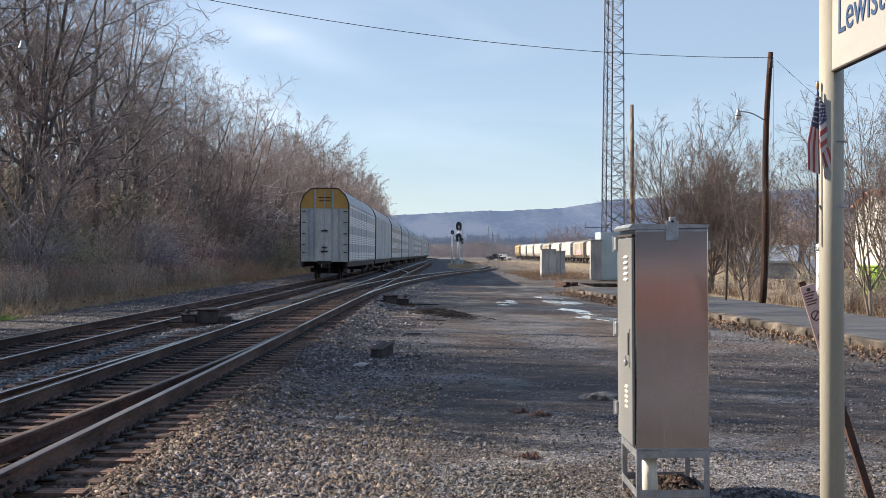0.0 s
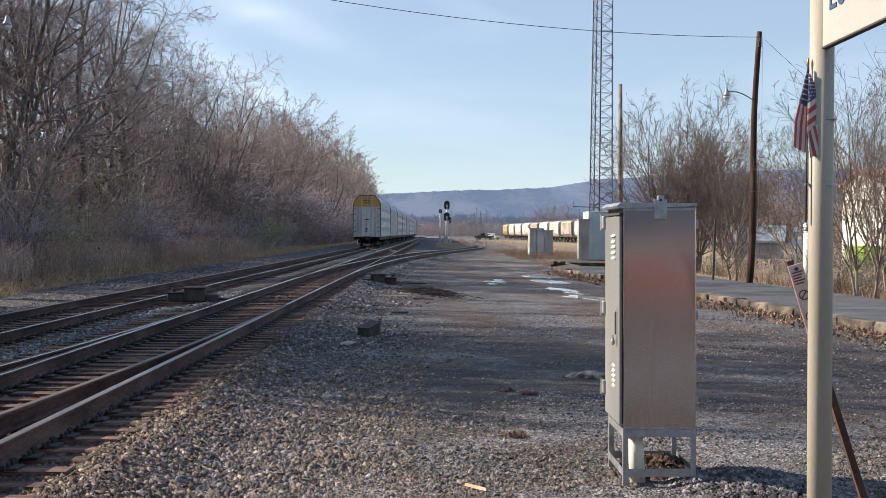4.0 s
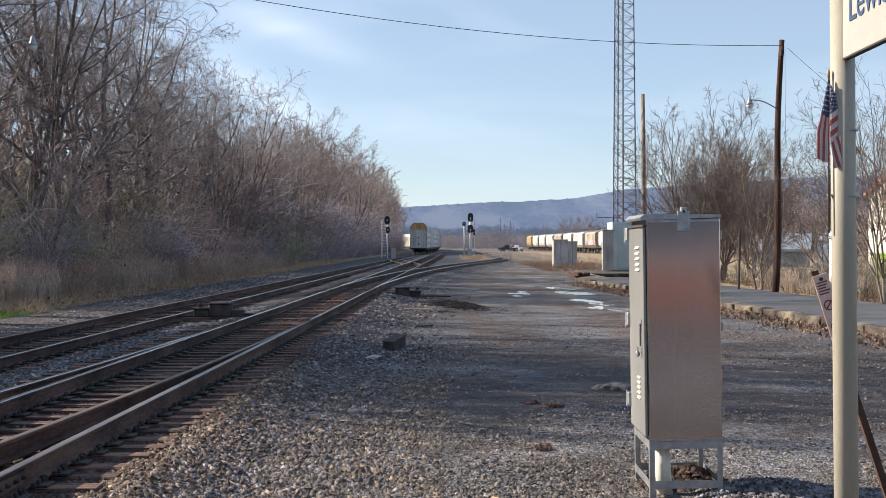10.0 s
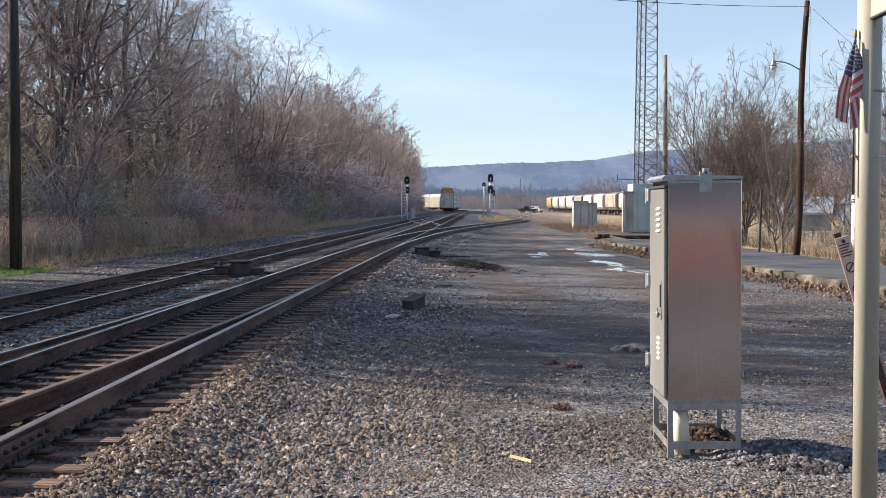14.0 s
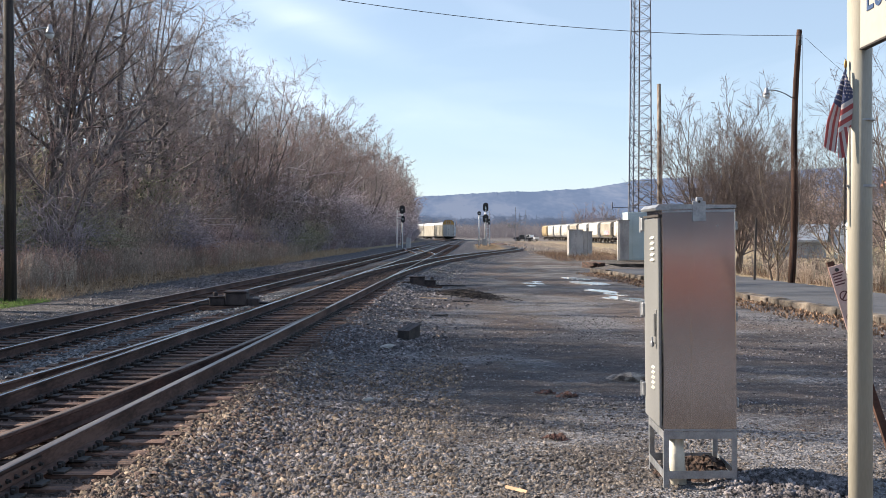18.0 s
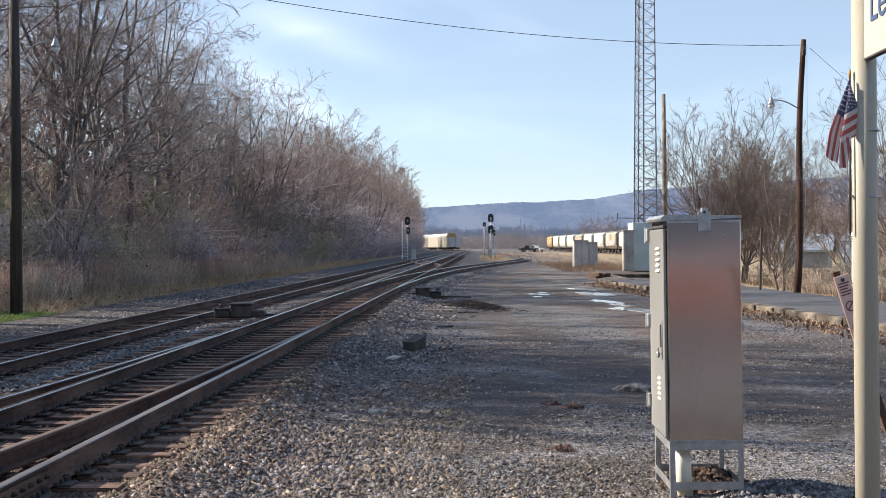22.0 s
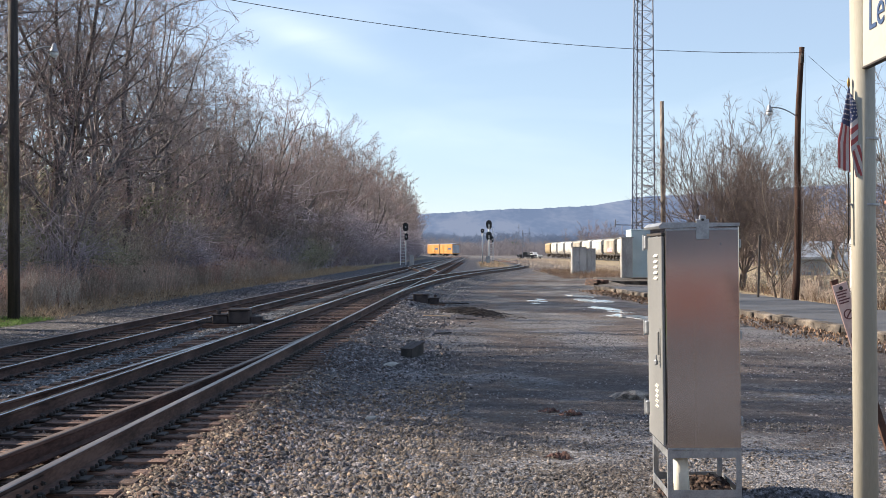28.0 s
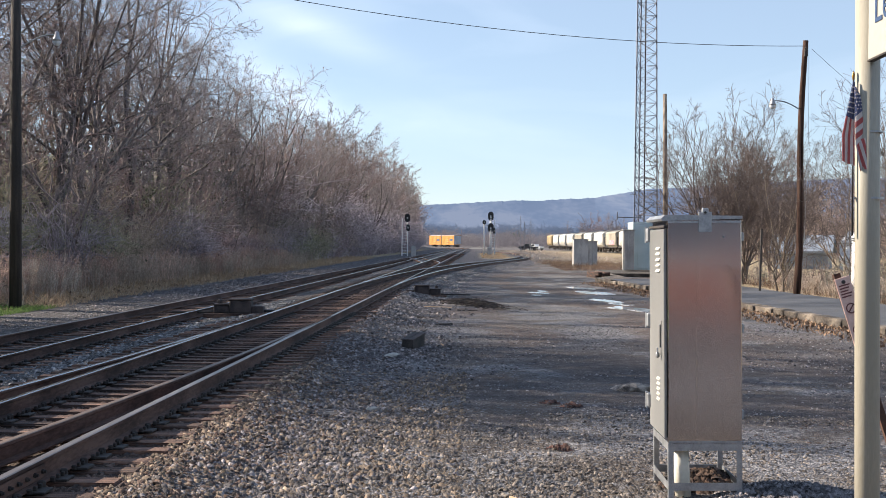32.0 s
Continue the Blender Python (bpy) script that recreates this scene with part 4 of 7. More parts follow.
def flag():
    f = thing("flag", "small striped flag drooping from a dark staff", "flag", m=pose(*FLAG_AT, 0))
    part("staff", Geo().tube([(0.001, 0, 2.0), (0, 0, 2.70)], 0.0038, 8), M["pole_dark"], f, smooth=True)
    part("finial", Geo().tube([(0, 0, 2.690), (0, 0, 2.700), (0, 0, 2.716), (0, 0, 2.728), (0, 0, 2.736)], [0.003, 0.0056, 0.0062, 0.0045, 0.001], 10), M["brass"], f, "gold spear tip", smooth=True)
    cloth_mats = [M["flag_red"], M["flag_white"], M["flag_blue"]]

    def cloth(name, label, shape, stripe, nu, nv):
        """A piece of draped cloth: shape gives the place for (u, v), stripe the colour of a cell."""
        g = Geo()
        for j in range(nv):
            for i in range(nu):
                q = [shape(a / nu, b / nv) for a, b in ((i, j), (i + 1, j), (i + 1, j + 1), (i, j + 1))]
                g.add(q, [(0, 1, 2, 3)], stripe((i + 0.5) / nu, (j + 0.5) / nv))
        ob = part(name, g, cloth_mats, f, label, smooth=True)
        ob.modifiers.new("thickness", "SOLIDIFY").thickness = 0.0012
        return ob

    def back_fold(u, v):
        # hangs straight down behind: u across, v downwards
        left, right = -0.006 - 0.044 * min(1.0, v * 1.5) + 0.010 * max(0.0, v - 0.7), 0.004 + 0.004 * v
        return (left + (right - left) * u, -0.012 - 0.006 * math.sin(5 * u + 2 * v) * (0.3 + v), -0.006 - (0.352 + 0.022 * u) * v)

    def front_fold(u, v):
        # swings out towards the post and back in below
        left, right = -0.002 + 0.006 * v, 0.006 + 0.086 * math.sin(min(1.0, v * 1.08) ** 1.15 * math.pi * 0.62)
        return (left + (right - left) * u, -0.022 - 0.012 * math.sin(4.2 * u + 1.5 * v) * (0.3 + 0.7 * v), -0.030 - 0.262 * v + 0.055 * u * v * v)

    def tail_fold(u, v):
        left, right = 0.004 + 0.024 * v, 0.050 + 0.012 * v
        return (left + (right - left) * u, -0.030 + 0.006 * math.sin(6 * u), -0.268 - 0.135 * v + 0.012 * u)

    def back_stripe(x, z, u):
        return 2 if z > -0.158 - 0.02 * u else int(u * 4.4) % 2

    def front_stripe(x, z, u):
        c = 0.85 * x - z
        return 2 if c < 0.165 else (int((c - 0.165) / 0.0262) + 1) % 2

    def tail_stripe(x, z, u):
        return int((x + 0.30 * z + 0.2) / 0.0125) % 2

    pieces = []
    for name, label, shape, rule in (("back_fold", "starred canton above upright red and white stripes", back_fold, back_stripe), ("front_fold", "front fold with slanting red and white stripes", front_fold, front_stripe), ("tail_fold", "lower corner with red and white stripes", tail_fold, tail_stripe)):
        def stripe(u, v, shape=shape, rule=rule):
            x, _, z = shape(u, v)
            return rule(x, z, u)

        pieces.append(cloth(name, label, shape, stripe, 54, 104))
    for piece, shape, rule in ((pieces[0], back_fold, back_stripe), (pieces[1], front_fold, front_stripe)):
        stars = Geo()
        for j in range(9):
            for i in range(4):
                u, v = (i + 0.3 + 0.5 * (j % 2)) / 4.2, 0.07 + 0.062 * j
                x, y, z = shape(u, v)
                if rule(x, z - 0.008, u) != 2:
                    continue
                c = 0.0034
                pts = [(x + c * (1.25 if q % 2 == 0 else 0.5) * math.sin(math.pi * q / 5), z + c * (1.25 if q % 2 == 0 else 0.5) * math.cos(math.pi * q / 5)) for q in range(10)]
                stars.prism(pts, "y", y - 0.0035, y - 0.0015)
        part("star_field", stars, M["flag_white"], piece, "rows of small white stars")
    return f, pieces


def leaning_marker():
    t = thing("leaning_marker", "faded pink warning tag bolted to a rusty leaning steel bar", "marker")
    bar0, bar1 = Vector((2.83, 7.4, -0.1)), Vector((2.275, 7.62, 1.78))
    d = (bar1 - bar0)
    part("bar", Geo().tube([bar0, bar1], 0.030, 4), M["rust"], t, "rusty angle bar")
    at = Matrix.Translation(bar1 + Vector((0.02, -0.045, -0.02))) @ Euler((radians(-4), radians(-16.5), radians(6))).to_matrix().to_4x4()
    plate = part("tag", Geo().box(-0.05, 0.05, -0.006, 0.0, -0.45, 0.0, 0.004), M["tag_pink"], t, "faded pink tag with a prohibition ring", at=at)
    part("ring", Geo().ring((0, -0.008, -0.20), 0.026, 0.033, "y", 18, 0, 0.003), M["tag_ink"], plate)
    part("slash", Geo().box(-0.004, 0.004, -0.0095, -0.0065, -0.028, 0.028), M["tag_ink"], plate, at=pose(0, 0, -0.2, 0, 45, 0))
    for k in range(5):
        part("text_bar", Geo().box(-0.036, 0.036 - 0.010 * (k % 3), -0.0085, -0.0065, -0.055 - 0.018 * k, -0.047 - 0.018 * k), M["tag_ink"], plate)
    part("ring", Geo().ring((0, -0.008, -0.34), 0.024, 0.031, "y", 18, 0, 0.003), M["tag_ink"], plate)
    part("bolt", Geo().tube([(0, -0.016, -0.03), (0, 0.0, -0.03)], 0.012, 8), M["steel_dark"], plate)
    return t


equipment_cabinet()
station_sign()
flag_ob, flag_folds = flag()
leaning_marker()


# ---- trackside gear ----
def switch_machine(x, y, z, turn, label):
    t = thing("switch_machine", label, "switch machine", m=pose(x, y, z, 0, 0, turn))
    part("housing", Geo().box(-0.12, 0.42, -0.30, 0.30, 0.04, 0.36, 0.025), M["cast_iron"], t)
    part("cover", Geo().box(-0.14, 0.44, -0.32, 0.32, 0.36, 0.41, 0.02), M["cast_iron"], t, "cast cover")
    part("motor", Geo().box(-0.52, -0.12, -0.24, 0.24, 0.04, 0.24, 0.02), M["cast_iron"], t)
    part("motor_lid", Geo().box(-0.54, -0.13, -0.26, 0.26, 0.24, 0.28, 0.015), M["cast_iron"], t, "flat lid")
    part("crank_cover", Geo().tube([(-0.38, -0.05, 0.28), (-0.38, -0.05, 0.36), (-0.38, -0.05, 0.39)], [0.06, 0.06, 0.03], 10), M["cast_iron"], t)
    part("gear_case", Geo().box(0.42, 0.72, -0.20, 0.20, 0.02, 0.22, 0.02), M["cast_iron"], t)
    for y0 in (-0.42, 0.20):
        part("head_block", Geo().box(-0.75, 0.95, y0, y0 + 0.22, -0.06, 0.04, 0.01), M["tie"], t, "wooden head block")
    part("rod", Geo().tube([(-1.6, 0.05, 0.06), (-0.5, 0.05, 0.08)], 0.022, 8), M["steel_dark"], t, "throw rod")
    part("rod", Geo().tube([(-1.6, -0.15, 0.05), (-0.5, -0.12, 0.07)], 0.018, 8), M["steel_dark"], t, "lock rod")
    part("conduit", Geo().tube([(0.70, 0.0, 0.10), (1.05, 0.05, 0.08), (1.25, 0.1, -0.05)], 0.03, 8), M["steel_dark"], t)


switch_machine(-6.05, 30.2, 0.10, 4, "black cast switch machine on head blocks between the tracks")
switch_machine(-1.75, 43.5, 0.02, 180, "black switch machine beside the points")


def junction_block():
    t = thing("junction_box", "dark weathered junction box on the ballast shoulder", "junction box", m=pose(-1.13, 22.3, 0, 0, 0, -24))
    part("body", Geo().prism([(-0.24, -0.05), (0.24, -0.05), (0.24, 0.25), (-0.24, 0.155)], "x", -0.115, 0.115), M["steel_dark"], t)
    part("lid", Geo().prism([(-0.26, 0.153), (0.26, 0.256), (0.26, 0.272), (-0.26, 0.169)], "x", -0.13, -0.004).prism([(-0.25, 0.155), (0.255, 0.255), (0.255, 0.270), (-0.25, 0.170)], "x", 0.004, 0.13), M["cast_iron"], t, "plank lid")


junction_block()


def loose(name, label, category, geo, mat, m):
    return tagged(part(name, geo, mat, at=m), label, category)


rnd = random.Random(11)
for x, y, s, turn in ((-1.38, 20.5, 0.9, 20), (2.10, 16.0, 1.7, -12), (-1.18, 13.9, 0.45, 40), (1.19, 14.5, 0.4, 10)):
    g = Geo()
    bm = bmesh.new()
    bmesh.ops.create_icosphere(bm, subdivisions=2, radius=0.11 * s)
    for v in bm.verts:
        v.co *= 1 + 0.45 * noise.noise(v.co * 9 / s + Vector((x, y, 0)))
        v.co.x *= 1.5
        v.co.z *= 0.55
    bm.verts.index_update()
    g.add([v.co[:] for v in bm.verts], [[v.index for v in f.verts] for f in bm.faces])
    bm.free()
    loose("rock", "pale flat rock lying in the gravel" if s < 1 else "broad grey slab of rock lying in the gravel", "rock", g, M["concrete"] if s < 1 else M["stone_lot"], pose(x, y, 0.02, 0, 0, turn))
for x, y, length, turn, wdt in ((-0.6, 38.4, 0.9, 78, 0.08), (0.35, 36.6, 0.8, 55, 0.08), (-1.3, 31.2, 0.7, 64, 0.07), (-0.75, 28.6, 0.5, -70, 0.06), (-0.2, 34.6, 0.6, 82, 0.06)):
    loose("broken_plank", "dark rotting piece of tie lying on the ballast", "plank", Geo().box(-wdt / 2, wdt / 2, -length / 2, length / 2, -0.02, 0.03, 0.012), M["pole_dark"], pose(x, y, 0.0, 2, 3, turn))
for x, y, length, turn in ((0.36, 9.05, 0.24, 40), (-1.1, 36.2, 0.9, 70), (-0.6, 22.8, 0.3, 10)):
    loose("pale_stick", "splintered pale stick lying in the gravel", "stick", Geo().prism([(-0.014, 0.0), (0.014, 0.0), (0.010, 0.018), (-0.006, 0.024)], "y", -length / 2, length / 2), M["dry_grass"], pose(x, y, 0.01, 0, 0, turn))


# ---- poles, lamps and the wire ----
def cobra_lamp(parent, px, py, z, reach, side, drop=0.0):
    pts = []
    for k in range(9):
        a = k / 8
        pts.append((px + side * reach * a, py, z + 0.40 * math.sin(a * math.pi * 0.58)))
    arm = part("lamp_arm", Geo().tube(pts, 0.022, 8), M["galvanised"], parent, smooth=True)
    ex, ez = px + side * reach, pts[-1][2]
    part("lamp_head", Geo().tube([(ex, py, ez + 0.11), (ex, py, ez + 0.07), (ex, py, ez), (ex, py, ez - 0.08), (ex, py, ez - 0.16)], [0.03, 0.06, 0.065, 0.10, 0.145], 16), M["lamp_shell"], parent, "grey metal lamp hood", smooth=True)
    part("lamp_globe", Geo().tube([(ex, py, ez - 0.16), (ex, py, ez - 0.22), (ex, py, ez - 0.28), (ex, py, ez - 0.30)], [0.125, 0.115, 0.07, 0.02], 14), M["lamp_glass"], parent, "ribbed glass bowl", smooth=True)
    return arm


def utility_pole_right():
    t = thing("utility_pole", "weathered brown wooden utility pole with a street lamp arm", "utility pole")
    b, top = Vector((11.69, 43.8, 0.1)), Vector((11.90, 43.8, 9.40))
    pts = [b.lerp(top, k / 10) + Vector((0.05 * math.sin(k * 0.7), 0, 0)) for k in range(11)]
    part("pole", Geo().tube(pts, [0.135 - 0.004 * k for k in range(11)], 14), M["pole_wood"], t, smooth=True)
    cobra_lamp(t, 11.86, 43.8, 6.82, 1.10, -1)
    part("insulator", Geo().tube([(11.9, 43.6, 9.0), (11.9, 43.6, 9.15)], [0.05, 0.035], 10), M["steel_dark"], t)
    part("bracket", Geo().box(11.84, 11.96, 43.58, 43.66, 8.8, 9.1, 0.01), M["steel_dark"], t)
    part("ground_wire", Geo().tube([(12.02, 43.7, 9.2), (12.02, 43.64, 6.0), (11.90, 43.64, 2.0)], 0.006, 5), M["galvanised"], t)


def utility_pole_left():
    t = thing("utility_pole", "dark wooden utility pole with a lamp beside the woods", "utility pole")
    part("pole", Geo().tube([(-12.84, 33.2, -0.2), (-12.86, 33.2, 5), (-12.9, 33.2, 10.6)], [0.17, 0.15, 0.12], 14), M["pole_dark"], t, smooth=True)
    cobra_lamp(t, -12.80, 33.2, 7.28, 1.08, 1)
    part("insulator", Geo().tube([(-12.7, 33.05, 10.1), (-12.7, 33.05, 10.25)], [0.05, 0.035], 10), M["steel_dark"], t)


def sagging(a, b, sag, n=24):
    a, b = Vector(a), Vector(b)
    return [a.lerp(b, k / n) - Vector((0, 0, sag * 4 * (k / n) * (1 - k / n))) for k in range(n + 1)]


utility_pole_right()
utility_pole_left()
t = thing("vent_pipe", "stout white vent pipe with a grey cap among the brush", "pipe", m=pose(14.2, 45, 0))
part("pipe", Geo().tube([(0, 0, -0.1), (0, 0, 2.15)], 0.16, 18), M["white_paint"], t, smooth=True)
part("cap", Geo().tube([(0, 0, 2.15), (0, 0, 2.2), (0, 0, 2.4), (0, 0, 2.5)], [0.19, 0.20, 0.18, 0.06], 18), M["galvanised"], t, "grey domed cap", smooth=True)
loose("overhead_wire", "twisted black service cable strung across the tracks", "cable", Geo().tube(sagging((11.85, 43.6, 9.17), (-12.8, 33.05, 10.2), 0.75), 0.010, 6), M["steel_dark"], None)
loose("service_wire", "thin black wire sloping down from the pole", "cable", Geo().tube(sagging((12.15, 43.8, 9.1), (22.0, 52.0, 5.0), 0.4, 12), 0.007, 5), M["steel_dark"], None)
t = thing("bare_pole", "plain grey-brown wooden pole without wires", "utility pole")
part("pole", Geo().tube([(11.90, 75, 0), (11.83, 75, 6), (11.76, 75, 11.35)], [0.17, 0.15, 0.12], 12), M["bark_warm"], t, smooth=True)
t = thing("metal_post", "thin dark metal post beside the platform", "post")
part("post", Geo().tube([(11.0, 46.5, 0.2), (11.05, 46.5, 2.6)], 0.045, 8), M["steel_dark"], t)


def lattice_tower():
    t = thing("radio_tower", "tall grey three-legged lattice radio tower", "tower", m=pose(12.86, 92, 0, 0, 0, 12))
    top = 36.0

    def leg(k, z):
        r = 1.09 - 0.0105 * z
        a = radians(90 + 120 * k)
        return Vector((r * math.cos(a), r * math.sin(a), z))

    for k in range(3):
        part("leg", Geo().tube([leg(k, 0), leg(k, top)], [0.062, 0.05], 8), M["tower_steel"], t)
    bay = 0.95
    n = int(26 / bay)
    for k in range(3):
        for i in range(n):
            z = 0.4 + bay * i
            p, q = leg(k, z), leg((k + 1) % 3, z + bay)
            r, s = leg((k + 1) % 3, z), leg(k, z + bay)
            part("brace", Geo().tube([p, q], 0.022, 4, caps=False), M["tower_steel"], t)
            part("brace", Geo().tube([r, s], 0.022, 4, caps=False), M["tower_steel"], t)
            part("brace", Geo().tube([p, r], 0.022, 4, caps=False), M["tower_steel"], t)
    for z in (3.2, 9.3, 15.4, 21.5):
        for k in range(3):
            part("flange", Geo().tube([leg(k, z - 0.05), leg(k, z + 0.05)], 0.11, 8), M["tower_steel"], t)
    part("feed_line", Geo().tube([(0.1, 0.1, 0.3), (0.1, 0.1, top)], 0.05, 6), M["steel_dark"], t)
    arm = part("ice_bridge", Geo().tube([(-2.4, -1, 4.0), (0, -0.2, 4.0)], 0.035, 6).tube([(-2.4, -1, 3.8), (-2.4, -1, 4.4)], 0.04, 6).tube([(-1.2, -0.6, 3.3), (0.9, 0.2, 5.2)], 0.04, 6), M["tower_steel"], t)


lattice_tower()


def cabinet_block(name, label, x0, x1, y0, y1, z0, z1, mat, seams, roof=0.06):
    t = thing(name, label, "equipment shelter")
    part("body", Geo().box(x0, x1, y0, y1, z0, z1, 0.02), mat, t)
    part("roof", Geo().box(x0 - roof, x1 + roof, y0 - roof, y1 + roof, z1, z1 + 0.07, 0.015), mat, t)
    for k in range(seams):
        x = x0 + (x1 - x0) * (k + 1) / (seams + 1)
        part("seam", Geo().box(x - 0.009, x + 0.009, y0 - 0.015, y0 - 0.002, z0 + 0.05, z1 - 0.05, 0.004), M["steel_dark"], t)
    door = part("door", Geo().box(x0 + 0.12 * (x1 - x0), x0 + 0.48 * (x1 - x0), y0 - 0.03, y0 - 0.004, z0 + 0.1, z1 - 0.15, 0.01), mat, t)
    part("handle", Geo().box(x0 + 0.42 * (x1 - x0), x0 + 0.45 * (x1 - x0), y0 - 0.07, y0 - 0.03, z0 + 0.9, z0 + 1.15, 0.008), M["galvanised"], door)
    return t


cabinet_block("equipment_shelter", "pale blue metal equipment shelter on a concrete slab", 10.25, 12.9, 78, 80.6, 0.30, 3.35, M["shelter_blue"], 0, roof=0.02)
cabinet_block("signal_cabinet", "dark grey upright metal cabinet beside the shelter", 9.50, 10.22, 77, 77.5, 0.30, 2.85, M["cabinet_grey"], 0)
cabinet_block("signal_cabinet", "weathered grey metal relay cabinet in dry grass", 8.75, 10.0, 106, 107.6, 0.0, 2.35, M["cabinet_grey"], 1)
cabinet_block("signal_cabinet", "weathered grey metal relay cabinet in dry grass", 10.03, 10.85, 106.3, 107.6, 0.0, 2.2, M["cabinet_grey"], 1)
t = thing("tie_stack", "low stack of dark old railway ties", "tie stack", m=pose(7.3, 70, 0, 0, 0, 8))
for k in range(7):
    ob = new("tie", TIES[k % 4])
    ob.parent, ob.matrix_basis = t, pose(-0.42 + 0.27 * (k % 4) + 0.1 * (k > 3), 0.0, 0.17 + 0.18 * (k > 3), 0, 0, 88 + 3 * (k % 3))


# ---- platform ----
def curb_x(y):
    return 10.75 - 0.0695 * y


slab = Geo()
PY = [14, 20, 26, 32, 38, 44, 50, 56, 61]
for a, b in zip(PY, PY[1:]):
    xa, xb = curb_x(a) + 0.14, curb_x(b) + 0.14
    wa, wb = 3.9, 3.9
    slab.add([(xa, a, 0.0), (xa + wa, a, 0.0), (xb + wb, b, 0.0), (xb, b, 0.0), (xa, a, 0.20), (xa + wa, a, 0.22), (xb + wb, b, 0.22), (xb, b, 0.20)],
             [(4, 5, 6, 7), (0, 4, 7, 3), (1, 2, 6, 5)] + ([(0, 1, 5, 4)] if a == PY[0] else []) + ([(3, 7, 6, 2)] if b == PY[-1] else []))
platform = tagged(part("platform", slab, M["asphalt"]), "worn dark asphalt station platform behind a stone curb", "platform", kind="structure")
rnd = random.Random(5)
y = 14.0
while y < 61:
    L = rnd.uniform(0.9, 1.9)
    g = Geo().box(-0.16, 0.14, 0.02, L - 0.02, -0.05, 0.235 + rnd.uniform(-0.03, 0.02), 0.035)
    g.v = [(a + rnd.uniform(-0.025, 0.025), b + rnd.uniform(-0.02, 0.02), c + rnd.uniform(-0.02, 0.02)) for a, b, c in g.v]
    part("curb_stone", g, M["curb_stone"], platform, at=pose(curb_x(y) + rnd.uniform(-0.03, 0.03), y, 0, 0, rnd.uniform(-2, 2), 4.0 + rnd.uniform(-2, 2)))
    y += L
base = tagged(part("shelter_slab", Geo().box(8.2, 14, 72, 82, 0, 0.22, 0.03), M["curb_stone"]), "weathered stone slab under the shelter", "slab", kind="structure")
tagged(part("curb_ramp", Geo().prism([(6.7, 0.0), (8.2, 0.0), (8.2, 0.20), (7.3, 0.10)], "y", 62, 72), M["curb_stone"]), "crumbling stone end of the platform", "platform", kind="structure")


# ---- signals ----
def signal_head(t, x, y, z, r=0.33, tall=1.0):
    n = 14
    pts = [(r * math.cos(2 * math.pi * k / n), z + r * math.sin(2 * math.pi * k / n) + (tall * 0.0)) for k in range(n)]
    h = part("signal_head", Geo().prism([(x + a, b) for a, b in pts], "y", y - 0.06, y + 0.06), M["signal_black"], t, "black signal target")
    for dz in (-0.3 * tall, 0.0, 0.3 * tall):
        part("lens", Geo().tube([(x, y - 0.20, z + dz), (x, y - 0.06, z + dz)], [0.10, 0.10], 10), M["lens_dark"], h)


def target(t, x, y, z, w, h):
    """A long rounded backboard with hooded lenses."""
    pts = []
    for k in range(9):
        a = math.pi * k / 8
        pts.append((x + w / 2 * math.cos(a), z + h / 2 - w / 2 + w / 2 * math.sin(a)))
    for k in range(9):
        a = math.pi + math.pi * k / 8
        pts.append((x + w / 2 * math.cos(a), z - h / 2 + w / 2 + w / 2 * math.sin(a)))
    b = part("signal_head", Geo().prism(pts, "y", y - 0.05, y + 0.05), M["signal_black"], t, "black rounded signal head")
    # white upright strip on the front of the taller heads
    if h > 1.2:
        part("mast_face", Geo().box(x - 0.11, x + 0.11, y - 0.10, y - 0.05, z - h / 2, z + 0.12, 0.03), M["white_paint"], b, "white strip on the signal head")
    for k in (-1, 0, 1):
        part("hood", Geo().tube([(x, y - 0.32, z + k * h * 0.27), (x, y - 0.05, z + k * h * 0.27)], [0.10, 0.11], 10), M["lens_dark"] if k else M["galvanised"], b)


def ladder(t, x, y, z0, z1, gap=0.42):
    for s in (-gap / 2, gap / 2):
        part("ladder_rail", Geo().tube([(x + s, y, z0), (x + s, y, z1)], 0.075, 6), M["white_paint"], t)
    g = Geo()
    z = z0 + 0.35
    while z < z1:
        part("rung", Geo().tube([(x - gap / 2, y, z), (x + gap / 2, y, z)], 0.028, 5), M["white_paint"], t)
        z += 0.42


def mast_signal_left():
    t = thing("mast_signal", "silver mast signal with a ladder and black heads beside the line", "railway signal", m=pose(-9.75, 165, 0))
    part("mast", Geo().tube([(0.42, 0, 0), (0.42, 0, 5.6)], 0.09, 10), M["galvanised"], t, smooth=True)
    target(t, 0.45, -0.2, 5.35, 0.75, 1.15)
    target(t, 0.55, -0.2, 4.0, 0.5, 0.95)
    ladder(t, 0.10, -0.1, 0.1, 5.3, 0.75)
    part("case", Geo().box(1.0, 1.6, -0.3, 0.3, 0, 1.5, 0.04), M["cabinet_grey"], t, "small grey relay case")
    part("platform", Geo().box(-0.55, 0.6, -0.3, 0.3, 4.1, 4.16, 0.01), M["galvanised"], t)


